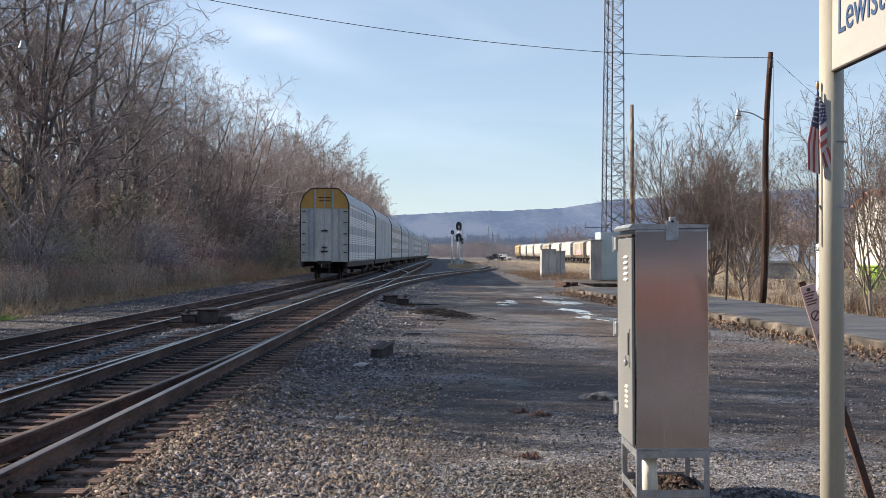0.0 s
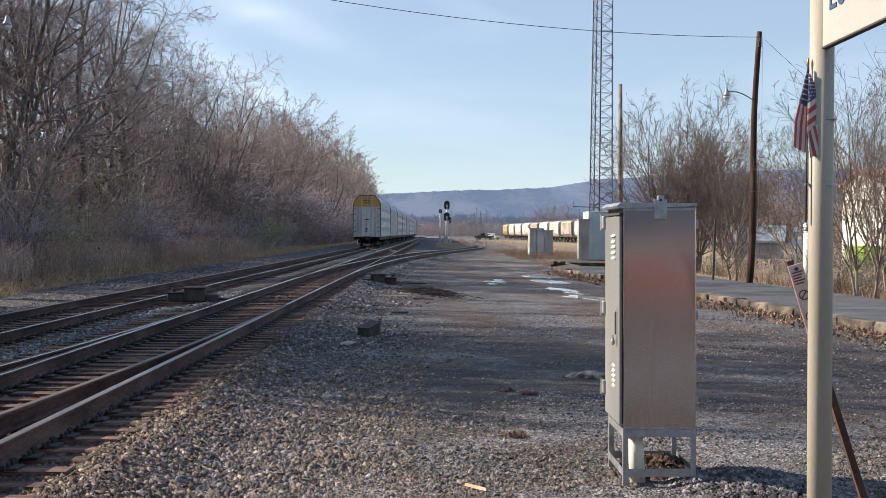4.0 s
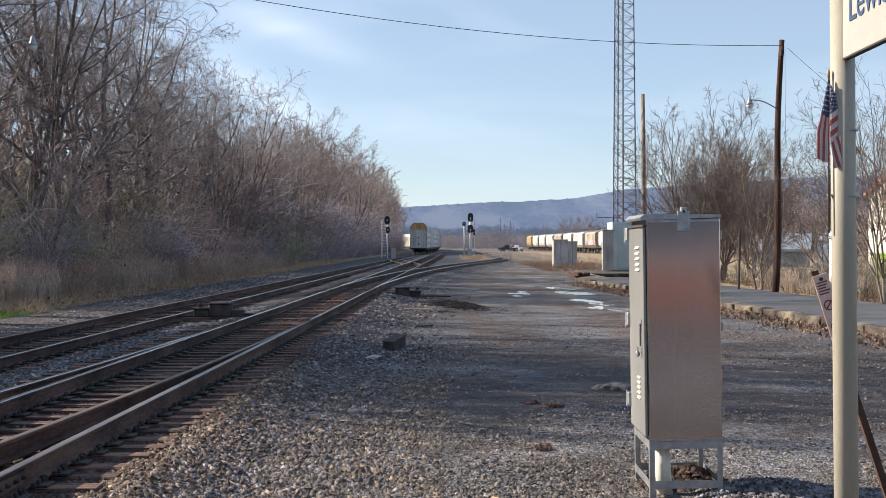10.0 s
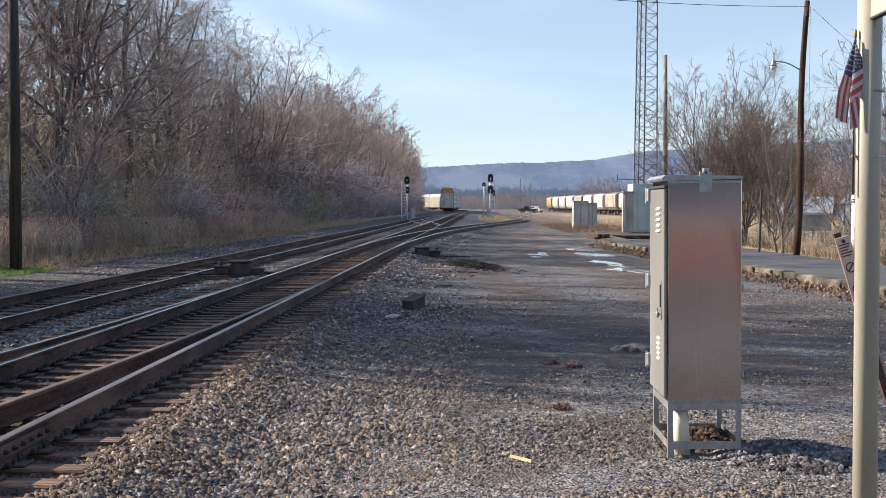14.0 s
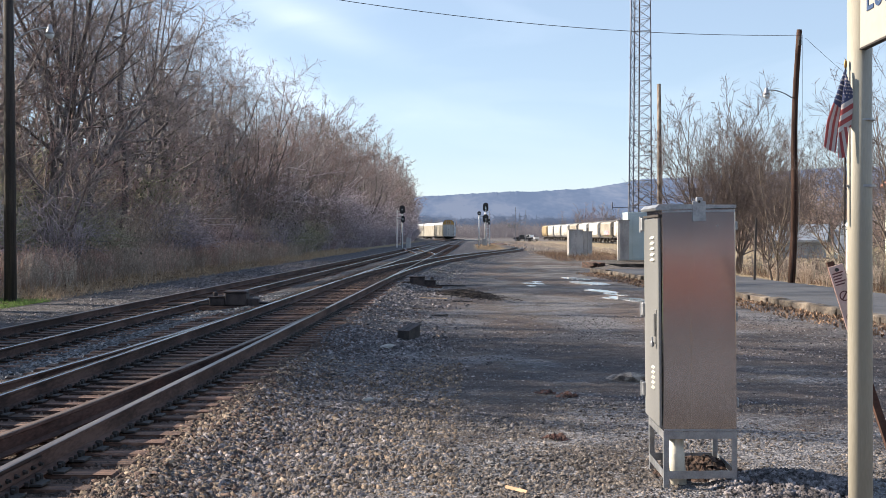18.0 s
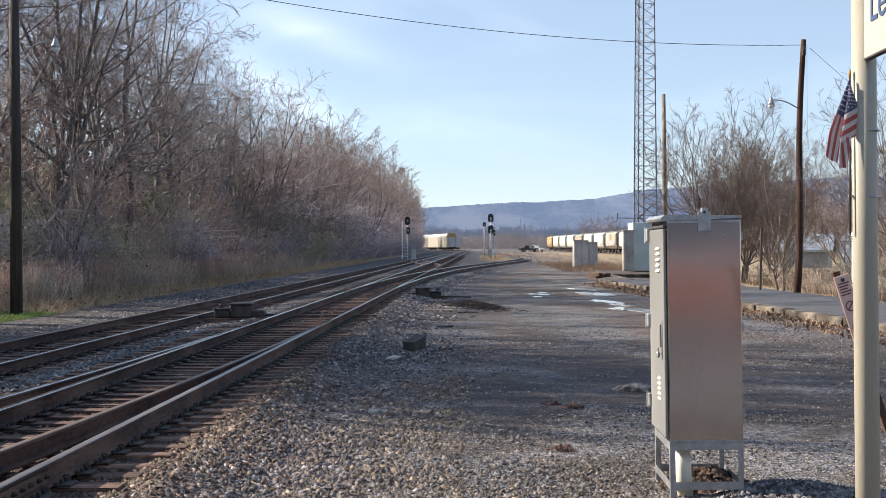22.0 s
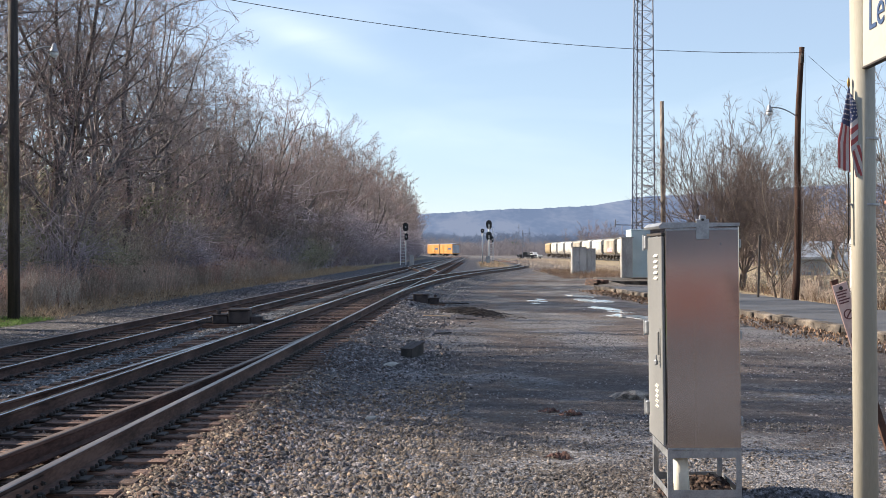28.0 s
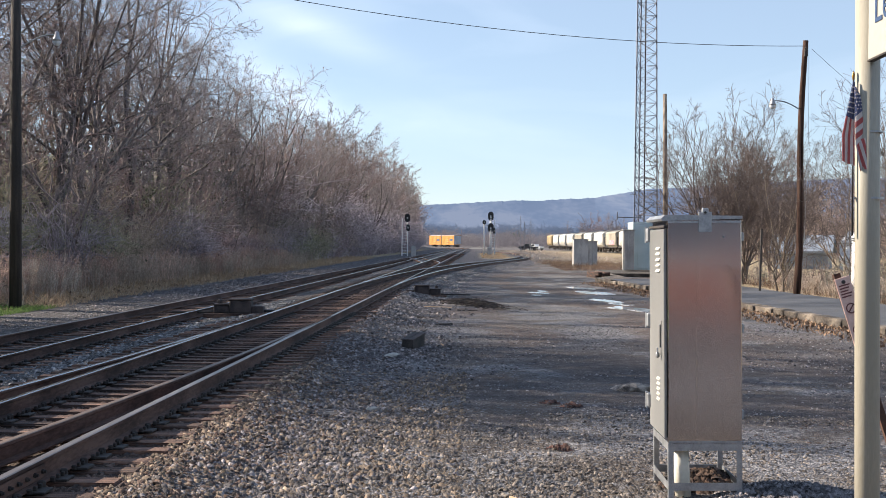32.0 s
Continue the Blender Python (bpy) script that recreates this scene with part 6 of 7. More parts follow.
# ---- bare trees ----
def grow(seed, tall, bole=0.35, leaders=4, tilt=(10, 32), limbs=7, subs=6, twigs=5, tips=1, stem=0.2, least=0.008, stems=1, splay=0.10, reach=0.42, fan=(32, 62), sub_fan=(28, 62), lift=0.05, rise=0.0, crook=0.13):
    """A bare tree that forks into leaders, limbs, boughs and twigs: trunks as (points, radii), and rows of (start, end, radii) for the rest."""
    r = np.random.RandomState(seed)
    out, trunks = [], []

    def shoot(p, d, length, r0, r1, n, wander, up):
        pts, rads = [p], [r0]
        for k in range(n):
            d = d + r.normal(0, wander, 3) + np.array([0, 0, up])
            d = d / math.sqrt(d @ d)
            p = p + d * (length / n)
            pts.append(p)
            rads.append(max(least, r0 + (r1 - r0) * (k + 1) / n))
        return pts, rads

    def keep(pts, rads):
        for k in range(len(pts) - 1):
            out.append((*pts[k], *pts[k + 1], rads[k], rads[k + 1]))

    def along(pts, rads, u):
        n = len(pts) - 1
        k = min(int(u * n), n - 1)
        f = u * n - k
        d = pts[k + 1] - pts[k]
        return pts[k] * (1 - f) + pts[k + 1] * f, d / math.sqrt(d @ d), rads[k] * (1 - f) + rads[k + 1] * f

    def aside(d, ang, az):
        a = np.array([d[1], -d[0], 0.0]) if abs(d[2]) < 0.97 else np.array([1.0, 0, 0])
        a /= math.sqrt(a @ a)
        c = np.array([d[1] * a[2] - d[2] * a[1], d[2] * a[0] - d[0] * a[2], d[0] * a[1] - d[1] * a[0]])
        return math.cos(ang) * d + math.sin(ang) * (math.cos(az) * a + math.sin(az) * c)

    for s in range(stems):
        az = 2 * math.pi * (s + r.uniform(-0.3, 0.3)) / stems
        d = np.array([math.cos(az) * splay, math.sin(az) * splay, 1.0]) if stems > 1 else np.array([r.normal(0, 0.05), r.normal(0, 0.05), 1.0])
        base = np.array([0.22 * math.cos(az), 0.22 * math.sin(az), -0.3]) if stems > 1 else np.array([0, 0, -0.3])
        rad = stem / stems ** 0.45 * r.uniform(0.8, 1.15)
        top = tall * r.uniform(0.85, 1.0)
        tp, tr = shoot(base, d / math.sqrt(d @ d), top * bole, rad, rad * 0.72, 6, 0.045, 0.02)
        trunks.append((tp, tr))
        az = r.uniform(0, 6)
        for a in range(leaders):
            az += 2 * math.pi / leaders + r.normal(0, 0.4)
            p, d, q = along(tp, tr, 1.0 if a < 2 else r.uniform(0.55, 1.0))
            ln = top * (1 - bole) * (1.0 if a == 0 else r.uniform(0.62, 0.95))
            lp, lr = shoot(p, aside(d, radians(r.uniform(*tilt) * (0.5 if a == 0 else 1.0)), az), ln, q * 0.78, least * 1.2, 8, crook * 0.75, lift)
            keep(lp, lr)
            for b in range(limbs):
                u = 0.10 + 0.86 * (b + r.uniform(0, 1)) / limbs
                p1, d1, q1 = along(lp, lr, u)
                l1 = top * reach * (1.02 - 0.56 * u) * r.uniform(0.55, 1.15)
                bp, br = shoot(p1, aside(d1, radians(r.uniform(*fan)), r.uniform(0, 6.283)), l1, max(q1 * 0.6, least * 1.8), least, 5, crook, rise)
                keep(bp, br)
                for c in range(subs):
                    v = 0.15 + 0.85 * (c + r.uniform(0, 1)) / subs
                    p2, d2, q2 = along(bp, br, v)
                    l2 = l1 * (0.56 - 0.26 * v) * r.uniform(0.6, 1.3)
                    cp, cr = shoot(p2, aside(d2, radians(r.uniform(*sub_fan)), r.uniform(0, 6.283)), l2, max(q2 * 0.6, least * 1.3), least, 3, crook * 1.2, rise * 0.6)
                    keep(cp, cr)
                    for w in range(twigs):
                        p3, d3, _ = along(cp, cr, r.uniform(0.1, 1.0))
                        l3 = l2 * r.uniform(0.25, 0.65)
                        ep, er = shoot(p3, aside(d3, radians(r.uniform(25, 60)), r.uniform(0, 6.283)), l3, least, least * 0.8, 2, crook * 1.3, 0.0)
                        keep(ep, er)
                        for _ in range(tips):
                            p4, d4, _ = along(ep, er, r.uniform(0.2, 0.9))
                            keep(*shoot(p4, aside(d4, radians(r.uniform(25, 60)), r.uniform(0, 6.283)), l3 * r.uniform(0.3, 0.6), least * 0.8, least * 0.7, 1, 0.1, 0.0))
    return trunks, np.array(out)


def tree_proto(name, label, mat, trunk_mat=None, sides=3, **kw):
    trunks, s = grow(**kw)
    t = thing(name, label, "tree", "bare trees")
    for pts, rads in trunks:
        part("trunk", Geo().tube(pts, rads, 8), trunk_mat or M["trunk_dark"], t, smooth=True)
    thick = s[:, 6] > kw["least"] * 3.5
    v, f = sticks(s[thick, :3], s[thick, 3:6], s[thick, 6], s[thick, 7], 5)
    tagged(part("branchwork", fast_mesh(v, f, trunk_mat or M["trunk_dark"]), None, t), kind="stuff")
    v, f = sticks(s[~thick, :3], s[~thick, 3:6], s[~thick, 6], s[~thick, 7], 3)
    tagged(part("crown", fast_mesh(v, f, mat), None, t), kind="stuff")
    return t


def shrub_proto(label, mat, seed, stems, tall, wide, least, side=7):
    """A bush of arching stems that rise, lean out and nod, with short side twigs."""
    r = np.random.RandomState(seed)
    rows = []
    for _ in range(stems):
        az, q = r.uniform(0, 6.283), r.uniform(0.2, 1.0)
        out = np.array([math.cos(az), math.sin(az), 0.0])
        h, w = tall * r.uniform(0.55, 1.0) * (1.08 - 0.45 * q * q), wide * q
        p = out * wide * 0.35 * r.uniform(0, 1) + np.array([0, 0, -0.1])
        nod = r.uniform(0.55, 1.0)
        pts = []
        for k in range(7):
            u = k / 6
            pts.append(p + out * w * u ** 1.5 + np.array([0, 0, h * (math.sin(u * math.pi * (0.5 + 0.22 * nod)))]) + r.normal(0, 0.05 * h * u, 3))
        for k in range(6):
            rows.append((*pts[k], *pts[k + 1], least * (2.0 - 0.2 * k), least * (1.8 - 0.2 * k)))
        for _ in range(side):
            k = r.randint(1, 6)
            f = r.uniform()
            a = pts[k] * (1 - f) + pts[k + 1 if k < 6 else k] * f
            d = r.normal(0, 1, 3) + out * 0.5 + np.array([0, 0, 0.5])
            b = a + d * 0.11 * h * r.uniform(0.5, 1.3)
            c = b + (d + r.normal(0, 0.6, 3)) * 0.10 * h * r.uniform(0.4, 1.2)
            rows.append((*a, *b, least, least * 0.85))
            rows.append((*b, *c, least * 0.85, least * 0.7))
    s = np.array(rows)
    v, f = sticks(s[:, :3], s[:, 3:6], s[:, 6], s[:, 7], 3)
    return tagged(new("shrub", fast_mesh(v, f, mat)), label, "shrub", "shrubs along the woods")


WOOD = "bare deciduous tree with tangled grey-brown twigs on the bank"
BARKS = (M["bark"], M["bark_red"], M["bark"], M["bark_pale"], M["bark_red"])
tall_trees = [tree_proto("tree", WOOD, BARKS[k % 5], seed=240 + k, tall=19.0, bole=(0.30, 0.42, 0.25, 0.36)[k], leaders=(4, 3, 5, 4)[k], limbs=8, subs=6, twigs=5, tips=1, stem=0.25, least=0.0085, reach=0.34, fan=(35, 72), lift=0.05, rise=0.01, crook=0.14) for k in range(4)]
mid_trees = [tree_proto("tree", WOOD, BARKS[(k + 1) % 5], seed=260 + k, tall=16.0, bole=(0.28, 0.38, 0.22, 0.33)[k], leaders=4, limbs=7, subs=5, twigs=5, tips=0, stem=0.19, least=0.0105, reach=0.34, fan=(30, 62), lift=0.06, rise=0.03, crook=0.105) for k in range(4)]
far_trees = [tree_proto("tree", WOOD, BARKS[(k + 2) % 5], seed=280 + k, tall=18.0, bole=0.25 + 0.05 * k, leaders=4, limbs=8, subs=5, twigs=3, tips=0, stem=0.20, least=0.019, reach=0.32, fan=(26, 56), lift=0.07, rise=0.04, crook=0.10) for k in range(3)]
low_trees = [tree_proto("sapling", "thin bare sapling with dense twigs at the wood's edge", BARKS[(k + 1) % 5], seed=300 + k, tall=8.0, bole=0.22, leaders=3, limbs=6, subs=4, twigs=3, tips=0, stem=0.10, least=0.011, stems=2, reach=0.40, lift=0.06, crook=0.16) for k in range(3)]
shrubs = [shrub_proto(lab, M[mt], 320 + k, 70, 3.2, 2.2, 0.010) for k, (lab, mt) in enumerate((
    ("tangled grey-purple bush of arching bare stems", "brush"), ("reddish-brown bush of arching bare stems", "brush_red"), ("tangled grey-purple bush of arching bare stems", "brush"), ("olive-brown bush of bare stems with scraps of green", "brush_olive"), ("tan dry bush of arching bare stems", "brush_tan")))]
far_shrubs = [shrub_proto("grey-purple bush far along the woods", M["brush"], 330 + k, 64, 4.0, 3.2, 0.017, 5) for k in range(3)]
fan_trees = [tree_proto("tree", "dense multi-stemmed bare tree with a fan of fine brown twigs", M["bark_dark"], M["bark_stem"], seed=400 + k, tall=9.6, bole=0.13, leaders=4, tilt=(8, 36), limbs=8, subs=7, twigs=4, tips=0, stem=0.22, least=0.0068, stems=5, splay=0.26, reach=0.42, fan=(20, 42), sub_fan=(20, 42), lift=0.04, rise=0.035, crook=0.075) for k in range(3)]
right_trees = [tree_proto("tree", "open bare tree with sunlit brown limbs and fine twigs", M["bark_dark"], M["bark_warm"], seed=410 + k, tall=9.6, bole=0.17, leaders=4, tilt=(14, 46), limbs=8, subs=5, twigs=3, tips=0, stem=0.11, least=0.0052, stems=3, splay=0.18, reach=0.42, fan=(24, 52), sub_fan=(24, 48), lift=0.06, rise=0.035, crook=0.09) for k in range(3)]
rnd = random.Random(77)
used = set()


def plant(protos, k, x, y, scale=1.0, z=None):
    p = protos[k % len(protos)]
    zz = float(height(np.array(x), np.array(y))) if z is None else z
    m = pose(x, y, zz, 0, 0, rnd.uniform(0, 360))
    if p not in used:
        used.add(p)
        p.matrix_basis = m @ Matrix.Scale(scale, 4)
        return p
    c = copy_thing(p, m)
    c.scale = (scale, scale, scale)
    return c


def crest(y):
    """How high the woods stand along the line."""
    return float(np.interp(y, [20, 60, 72, 84, 92, 104, 125, 150, 185, 300, 420], [17, 20.5, 20, 17.0, 16.4, 16.6, 18.4, 20.2, 21.8, 22.0, 19.5]))


def bend(y):
    return -0.0011 * max(0.0, y - 270) ** 1.7


k = 0
# unseen near end of the woods beside the observer, placed to shade the lot
for x, y in ((-18.0, 19.8), (-16.8, 22.0), (-20.0, 20.5), (-23.0, 23.0), (-17.2, 26.0), (-21.0, 25.0), (-25.5, 26.5), (-19.5, 22.5), (-18.5, 24.0), (-20.5, 26.5), (-18.0, 28.0), (-22.5, 29.0), (-19.5, 32.0), (-21.5, 35.5), (-18.8, 38.5), (-23.0, 41.5)):
    plant(mid_trees, k, x, y, crest(y) / 16.0 * rnd.uniform(0.85, 1.0))
    k += 1
for y in np.arange(20, 29, 2.2):
    plant(low_trees, k, -17.0 + rnd.uniform(-0.8, 0.8), y, rnd.uniform(1.0, 1.3))
    plant(low_trees, k + 1, -20.5 + rnd.uniform(-1.0, 1.0), y + 1.2, rnd.uniform(1.2, 1.5))
    k += 1
# tall trees at the edge
for y in (44.5, 48.5, 52, 55, 59, 63, 66, 70, 75, 79, 84):
    plant(tall_trees, k, -18.4 + rnd.uniform(-1.2, 1.4), y + rnd.uniform(-1, 1), crest(y) / 19.0 * rnd.uniform(0.92, 1.04))
    if k % 3:
        plant(tall_trees if k % 2 else mid_trees, k + 2, -24.5 + rnd.uniform(-2.0, 2.0), y + 3 + rnd.uniform(-2, 2), crest(0.8 * y) / (19.0 if k % 2 else 16.0) * rnd.uniform(0.85, 1.0))
    k += 1
for y in np.arange(87, 150, 4.4):
    plant(mid_trees, k, -18.2 + rnd.uniform(-1.2, 1.4), y + rnd.uniform(-1.5, 1.5), crest(y) / 16.0 * rnd.uniform(0.82, 1.0))
    plant(mid_trees, k + 1, -24.0 + rnd.uniform(-2.0, 2.0), y + rnd.uniform(-2, 2), crest(0.8 * y) / 16.0 * rnd.uniform(0.72, 0.88))
    k += 1
for y in np.arange(152, 420, 8.5):
    plant(far_trees, k, bend(y) - 17.4 + rnd.uniform(-1.4, 1.4), y + rnd.uniform(-3, 3), crest(y) / 18.0 * rnd.uniform(0.82, 1.0))
    plant(far_trees, k + 1, bend(y) - 23.0 + rnd.uniform(-2.5, 2.5), y + rnd.uniform(-3, 3), crest(y) / 18.0 * rnd.uniform(0.82, 1.0))
    k += 1
for y in np.arange(46, 150, 5.5):
    plant(low_trees, k, -16.9 + rnd.uniform(-0.8, 1.2), y + rnd.uniform(-2, 2), rnd.uniform(0.75, 1.25))
    plant(low_trees, k + 1, -20.8 + rnd.uniform(-1.5, 1.8), y + rnd.uniform(-2, 2), rnd.uniform(1.0, 1.4))
    k += 1
# bushes at the foot of the bank and up its slope
for y in np.arange(40, 150, 2.6):
    plant(shrubs, rnd.randrange(5), -16.2 + rnd.uniform(-0.7, 0.7), y + rnd.uniform(-1, 1), rnd.uniform(0.65, 1.05))
    plant(shrubs, rnd.randrange(5), -19.0 + rnd.uniform(-1.0, 1.0), y + rnd.uniform(-1, 1), rnd.uniform(1.0, 1.5))
    if k % 2:
        plant(shrubs, rnd.randrange(5), -22.5 + rnd.uniform(-1.5, 1.5), y + rnd.uniform(-1, 1), rnd.uniform(1.3, 1.9))
    k += 1
for y in np.arange(92, 425, 5.0):
    plant(far_shrubs, rnd.randrange(3), bend(y) - 21.5 + rnd.uniform(-1.5, 1.5), y + rnd.uniform(-2, 2), rnd.uniform(1.5, 2.2))
    if y < 150:
        continue
    plant(far_shrubs, rnd.randrange(3), bend(y) - 15.2 + rnd.uniform(-0.8, 0.8), y + rnd.uniform(-2, 2), rnd.uniform(0.6, 1.0))
    plant(far_shrubs, rnd.randrange(3), bend(y) - 19.0 + rnd.uniform(-1.5, 1.5), y + rnd.uniform(-2, 2), rnd.uniform(1.3, 2.0))
    k += 1
for x, y, s in ((12.5, 62.0, 1.0), (14.5, 65.5, 0.96), (17.4, 70.0, 0.9)):
    plant(fan_trees, k, x, y, s, 0.0)
    k += 1
for x, y, s in ((13.0, 51.0, 0.74), (12.85, 35.3, 0.88), (14.3, 37.6, 0.82), (17.5, 56.0, 0.9), (20.5, 52.0, 0.95)):
    plant(right_trees, k, x, y, s, 0.0)
    k += 1
for x, y, s in ((32, 400, 0.62), (36, 408, 0.65), (41, 402, 0.7), (46, 410, 0.65), (51, 404, 0.7), (38, 420, 0.6), (57, 412, 0.7), (63, 405, 0.7), (43, 396, 0.72), (48, 398, 0.78), (45, 405, 0.8), (40, 412, 0.7)):
    plant(far_trees, k, x, y, s, 0.0)
    k += 1


# ---- brush, grass and leaves ----
def scatter_sticks(n, place, tall, lean, rad, seed, name, label, mat, branch=0):
    r = np.random.RandomState(seed)
    x, y = place(r, n)
    z = height(x, y)
    p0 = np.stack([x, y, z - 0.03], 1)
    h = tall[0] + (tall[1] - tall[0]) * r.rand(n) ** 1.5
    d = np.stack([r.normal(0, lean, n), r.normal(0, lean, n), np.ones(n)], 1)
    p1 = p0 + d * h[:, None]
    q0, q1, ra, rb = [p0], [p1], [np.full(n, rad)], [np.full(n, rad * 0.5)]
    for _ in range(branch):
        u = r.uniform(0.25, 0.95, n)[:, None]
        s = p0 + (p1 - p0) * u
        e = s + np.stack([r.normal(0, 0.7, n), r.normal(0, 0.7, n), r.uniform(-0.3, 0.9, n)], 1) * (h * 0.42)[:, None]
        q0.append(s)
        q1.append(e)
        ra.append(np.full(n, rad * 0.7))
        rb.append(np.full(n, rad * 0.4))
    v, f = sticks(np.concatenate(q0), np.concatenate(q1), np.concatenate(ra), np.concatenate(rb), 3)
    return tagged(new(name, fast_mesh(v, f, mat)), label, name.replace("_", " "), kind="stuff")


def far_bank(r, n):
    y = 140 + 300 * r.rand(n)
    return -14.2 - 5 * r.rand(n) - 0.0011 * np.maximum(0.0, y - 270) ** 1.7, y


scatter_sticks(3000, lambda r, n: (-15.0 - 4.5 * r.rand(n) ** 0.8, 40 + 106 * r.rand(n) ** 1.1), (0.3, 1.6), 0.5, 0.009, 1, "underbrush", "dense grey-brown tangle of bare brush at the foot of the woods", M["brush"], 4)
scatter_sticks(3500, far_bank, (1.0, 3.6), 0.5, 0.026, 2, "underbrush", "dense grey-brown tangle of bare brush far along the woods", M["brush"], 3)
scatter_sticks(2200, lambda r, n: (-21 - 14 * r.rand(n), 46 + 190 * r.rand(n) ** 1.3), (1.0, 5.0), 0.5, 0.02, 3, "underbrush", "thick brush climbing the bank", M["brush"], 3)
scatter_sticks(2000, lambda r, n: (-14.4 - 2.6 * r.rand(n), 30 + 60 * r.rand(n) ** 1.2), (0.2, 1.1), 0.5, 0.009, 14, "bramble", "reddish-brown bramble and weeds along the foot of the bank", M["bramble"], 4)
scatter_sticks(1500, lambda r, n: (1.0 + 3.6 * r.rand(n), 150 + 75 * r.rand(n)), (0.06, 0.26), 0.6, 0.022, 15, "dry_grass", "patch of dry grass between the diverging tracks", M["dry_grass"])
scatter_sticks(8500, lambda r, n: (-12.0 - 3.2 * r.rand(n), 34 + 110 * r.rand(n) ** 1.3), (0.08, 0.42), 0.6, 0.008, 4, "dry_grass", "tufts of dry yellow grass along the bank", M["dry_grass"])
scatter_sticks(9000, lambda r, n: (np.where(np.arange(n) % 2 == 0, 13.3 + 6 * r.rand(n), 6.5 + 7 * r.rand(n)), np.where(np.arange(n) % 2 == 0, 33 + 30 * r.rand(n), 86 + 40 * r.rand(n))), (0.08, 0.5), 0.45, 0.010, 5, "dry_grass", "dry brown grass beyond the platform", M["leaf"])
scatter_sticks(5000, lambda r, n: (6.0 + 12 * r.rand(n), 118 + 190 * r.rand(n) ** 1.2), (0.10, 0.5), 0.5, 0.020, 17, "dry_grass", "dry brown grass along the stored cars", M["brush_tan"])
scatter_sticks(1300, lambda r, n: (13.5 + 9 * r.rand(n), 36 + 26 * r.rand(n)), (0.4, 1.6), 0.3, 0.012, 6, "underbrush", "brown bramble under the platform trees", M["vine"], 3)


scatter_sticks(9000, lambda r, n: (-16.0 + 4.0 * r.rand(n), 28.5 + 5.6 * r.rand(n)), (0.05, 0.16), 0.6, 0.006, 16, "green_grass", "patch of fresh green grass at the foot of the pole", M["green_grass"])


def weeds(clumps, place, tall, seed, label, mat):
    """Clumps of tall dead weeds with feathery heads."""
    r = np.random.RandomState(seed)
    cx, cy = place(r, clumps)
    p0, p1, ra, rb = [], [], [], []
    for x, y in zip(cx, cy):
        n = r.randint(16, 34)
        wide, top = r.uniform(0.25, 0.6), r.uniform(*tall)
        a = np.stack([x + r.normal(0, wide * 0.5, n), y + r.normal(0, wide * 0.5, n), np.zeros(n)], 1)
        a[:, 2] = height(a[:, 0], a[:, 1]) - 0.03
        b = a + np.stack([r.normal(0, 0.16, n), r.normal(0, 0.16, n), r.uniform(0.6, 1.0, n)], 1) * top
        p0.append(a); p1.append(b)
        ra.append(np.full(n, 0.006)); rb.append(np.full(n, 0.004))
        for _ in range(7):
            u = r.uniform(0.55, 1.0, n)[:, None]
            c = a + (b - a) * u
            p0.append(c)
            p1.append(c + r.normal(0, 0.06, (n, 3)) + np.array([0, 0, 0.06]))
            ra.append(np.full(n, 0.007)); rb.append(np.full(n, 0.003))
    v, f = sticks(np.concatenate(p0), np.concatenate(p1), np.concatenate(ra), np.concatenate(rb), 3)
    return tagged(new("weeds", fast_mesh(v, f, mat)), label, "weeds", kind="stuff")


weeds(230, lambda r, n: (-14.3 - 1.7 * r.rand(n), 34 + 60 * r.rand(n) ** 1.3), (0.9, 1.7), 71, "tall reddish dead weeds with feathery heads below the woods", M["weed_red"])
weeds(190, lambda r, n: (-13.9 - 1.6 * r.rand(n), 33 + 70 * r.rand(n) ** 1.3), (0.7, 1.4), 72, "tall tan dead weeds with feathery heads below the woods", M["brush_tan"])
weeds(60, lambda r, n: (13.2 + 5.5 * r.rand(n), 40 + 20 * r.rand(n)), (0.5, 1.1), 73, "tan dead weeds beyond the platform", M["brush_tan"])


def dead_leaves(n, seed):
    """Dead leaves and vine scraps hanging in the thicket."""
    r = np.random.RandomState(seed)
    y = 36 + 190 * r.rand(n) ** 1.6
    x = -14.2 - 12 * r.rand(n)
    z = height(x, y) + 0.3 + 9.5 * r.rand(n) ** 1.5
    clump = np.sin(x * 1.9 + y * 0.8) + np.sin(y * 1.3 - z * 1.7) + np.sin(z * 2.1 + x)
    keep = clump > 0.2
    c = np.stack([x, y, z], 1)[keep]
    m = len(c)
    s = (0.018 + 0.03 * r.rand(m)) * (1 + c[:, 1] / 150)
    u = r.normal(0, 1, (m, 3))
    u /= np.linalg.norm(u, axis=1, keepdims=True)
    w = np.cross(u, r.normal(0, 1, (m, 3)))
    w /= np.linalg.norm(w, axis=1, keepdims=True)
    q = [c + u * s[:, None] * 1.4, c + w * s[:, None], c - u * s[:, None] * 1.4, c - w * s[:, None]]
    return tagged(new("dead_leaves", fast_mesh(np.stack(q, 1).reshape(-1, 3), np.arange(4 * m).reshape(-1, 4), M["vine"])), "withered brown leaves hanging in the thicket", "leaves", kind="stuff")


dead_leaves(42000, 12)


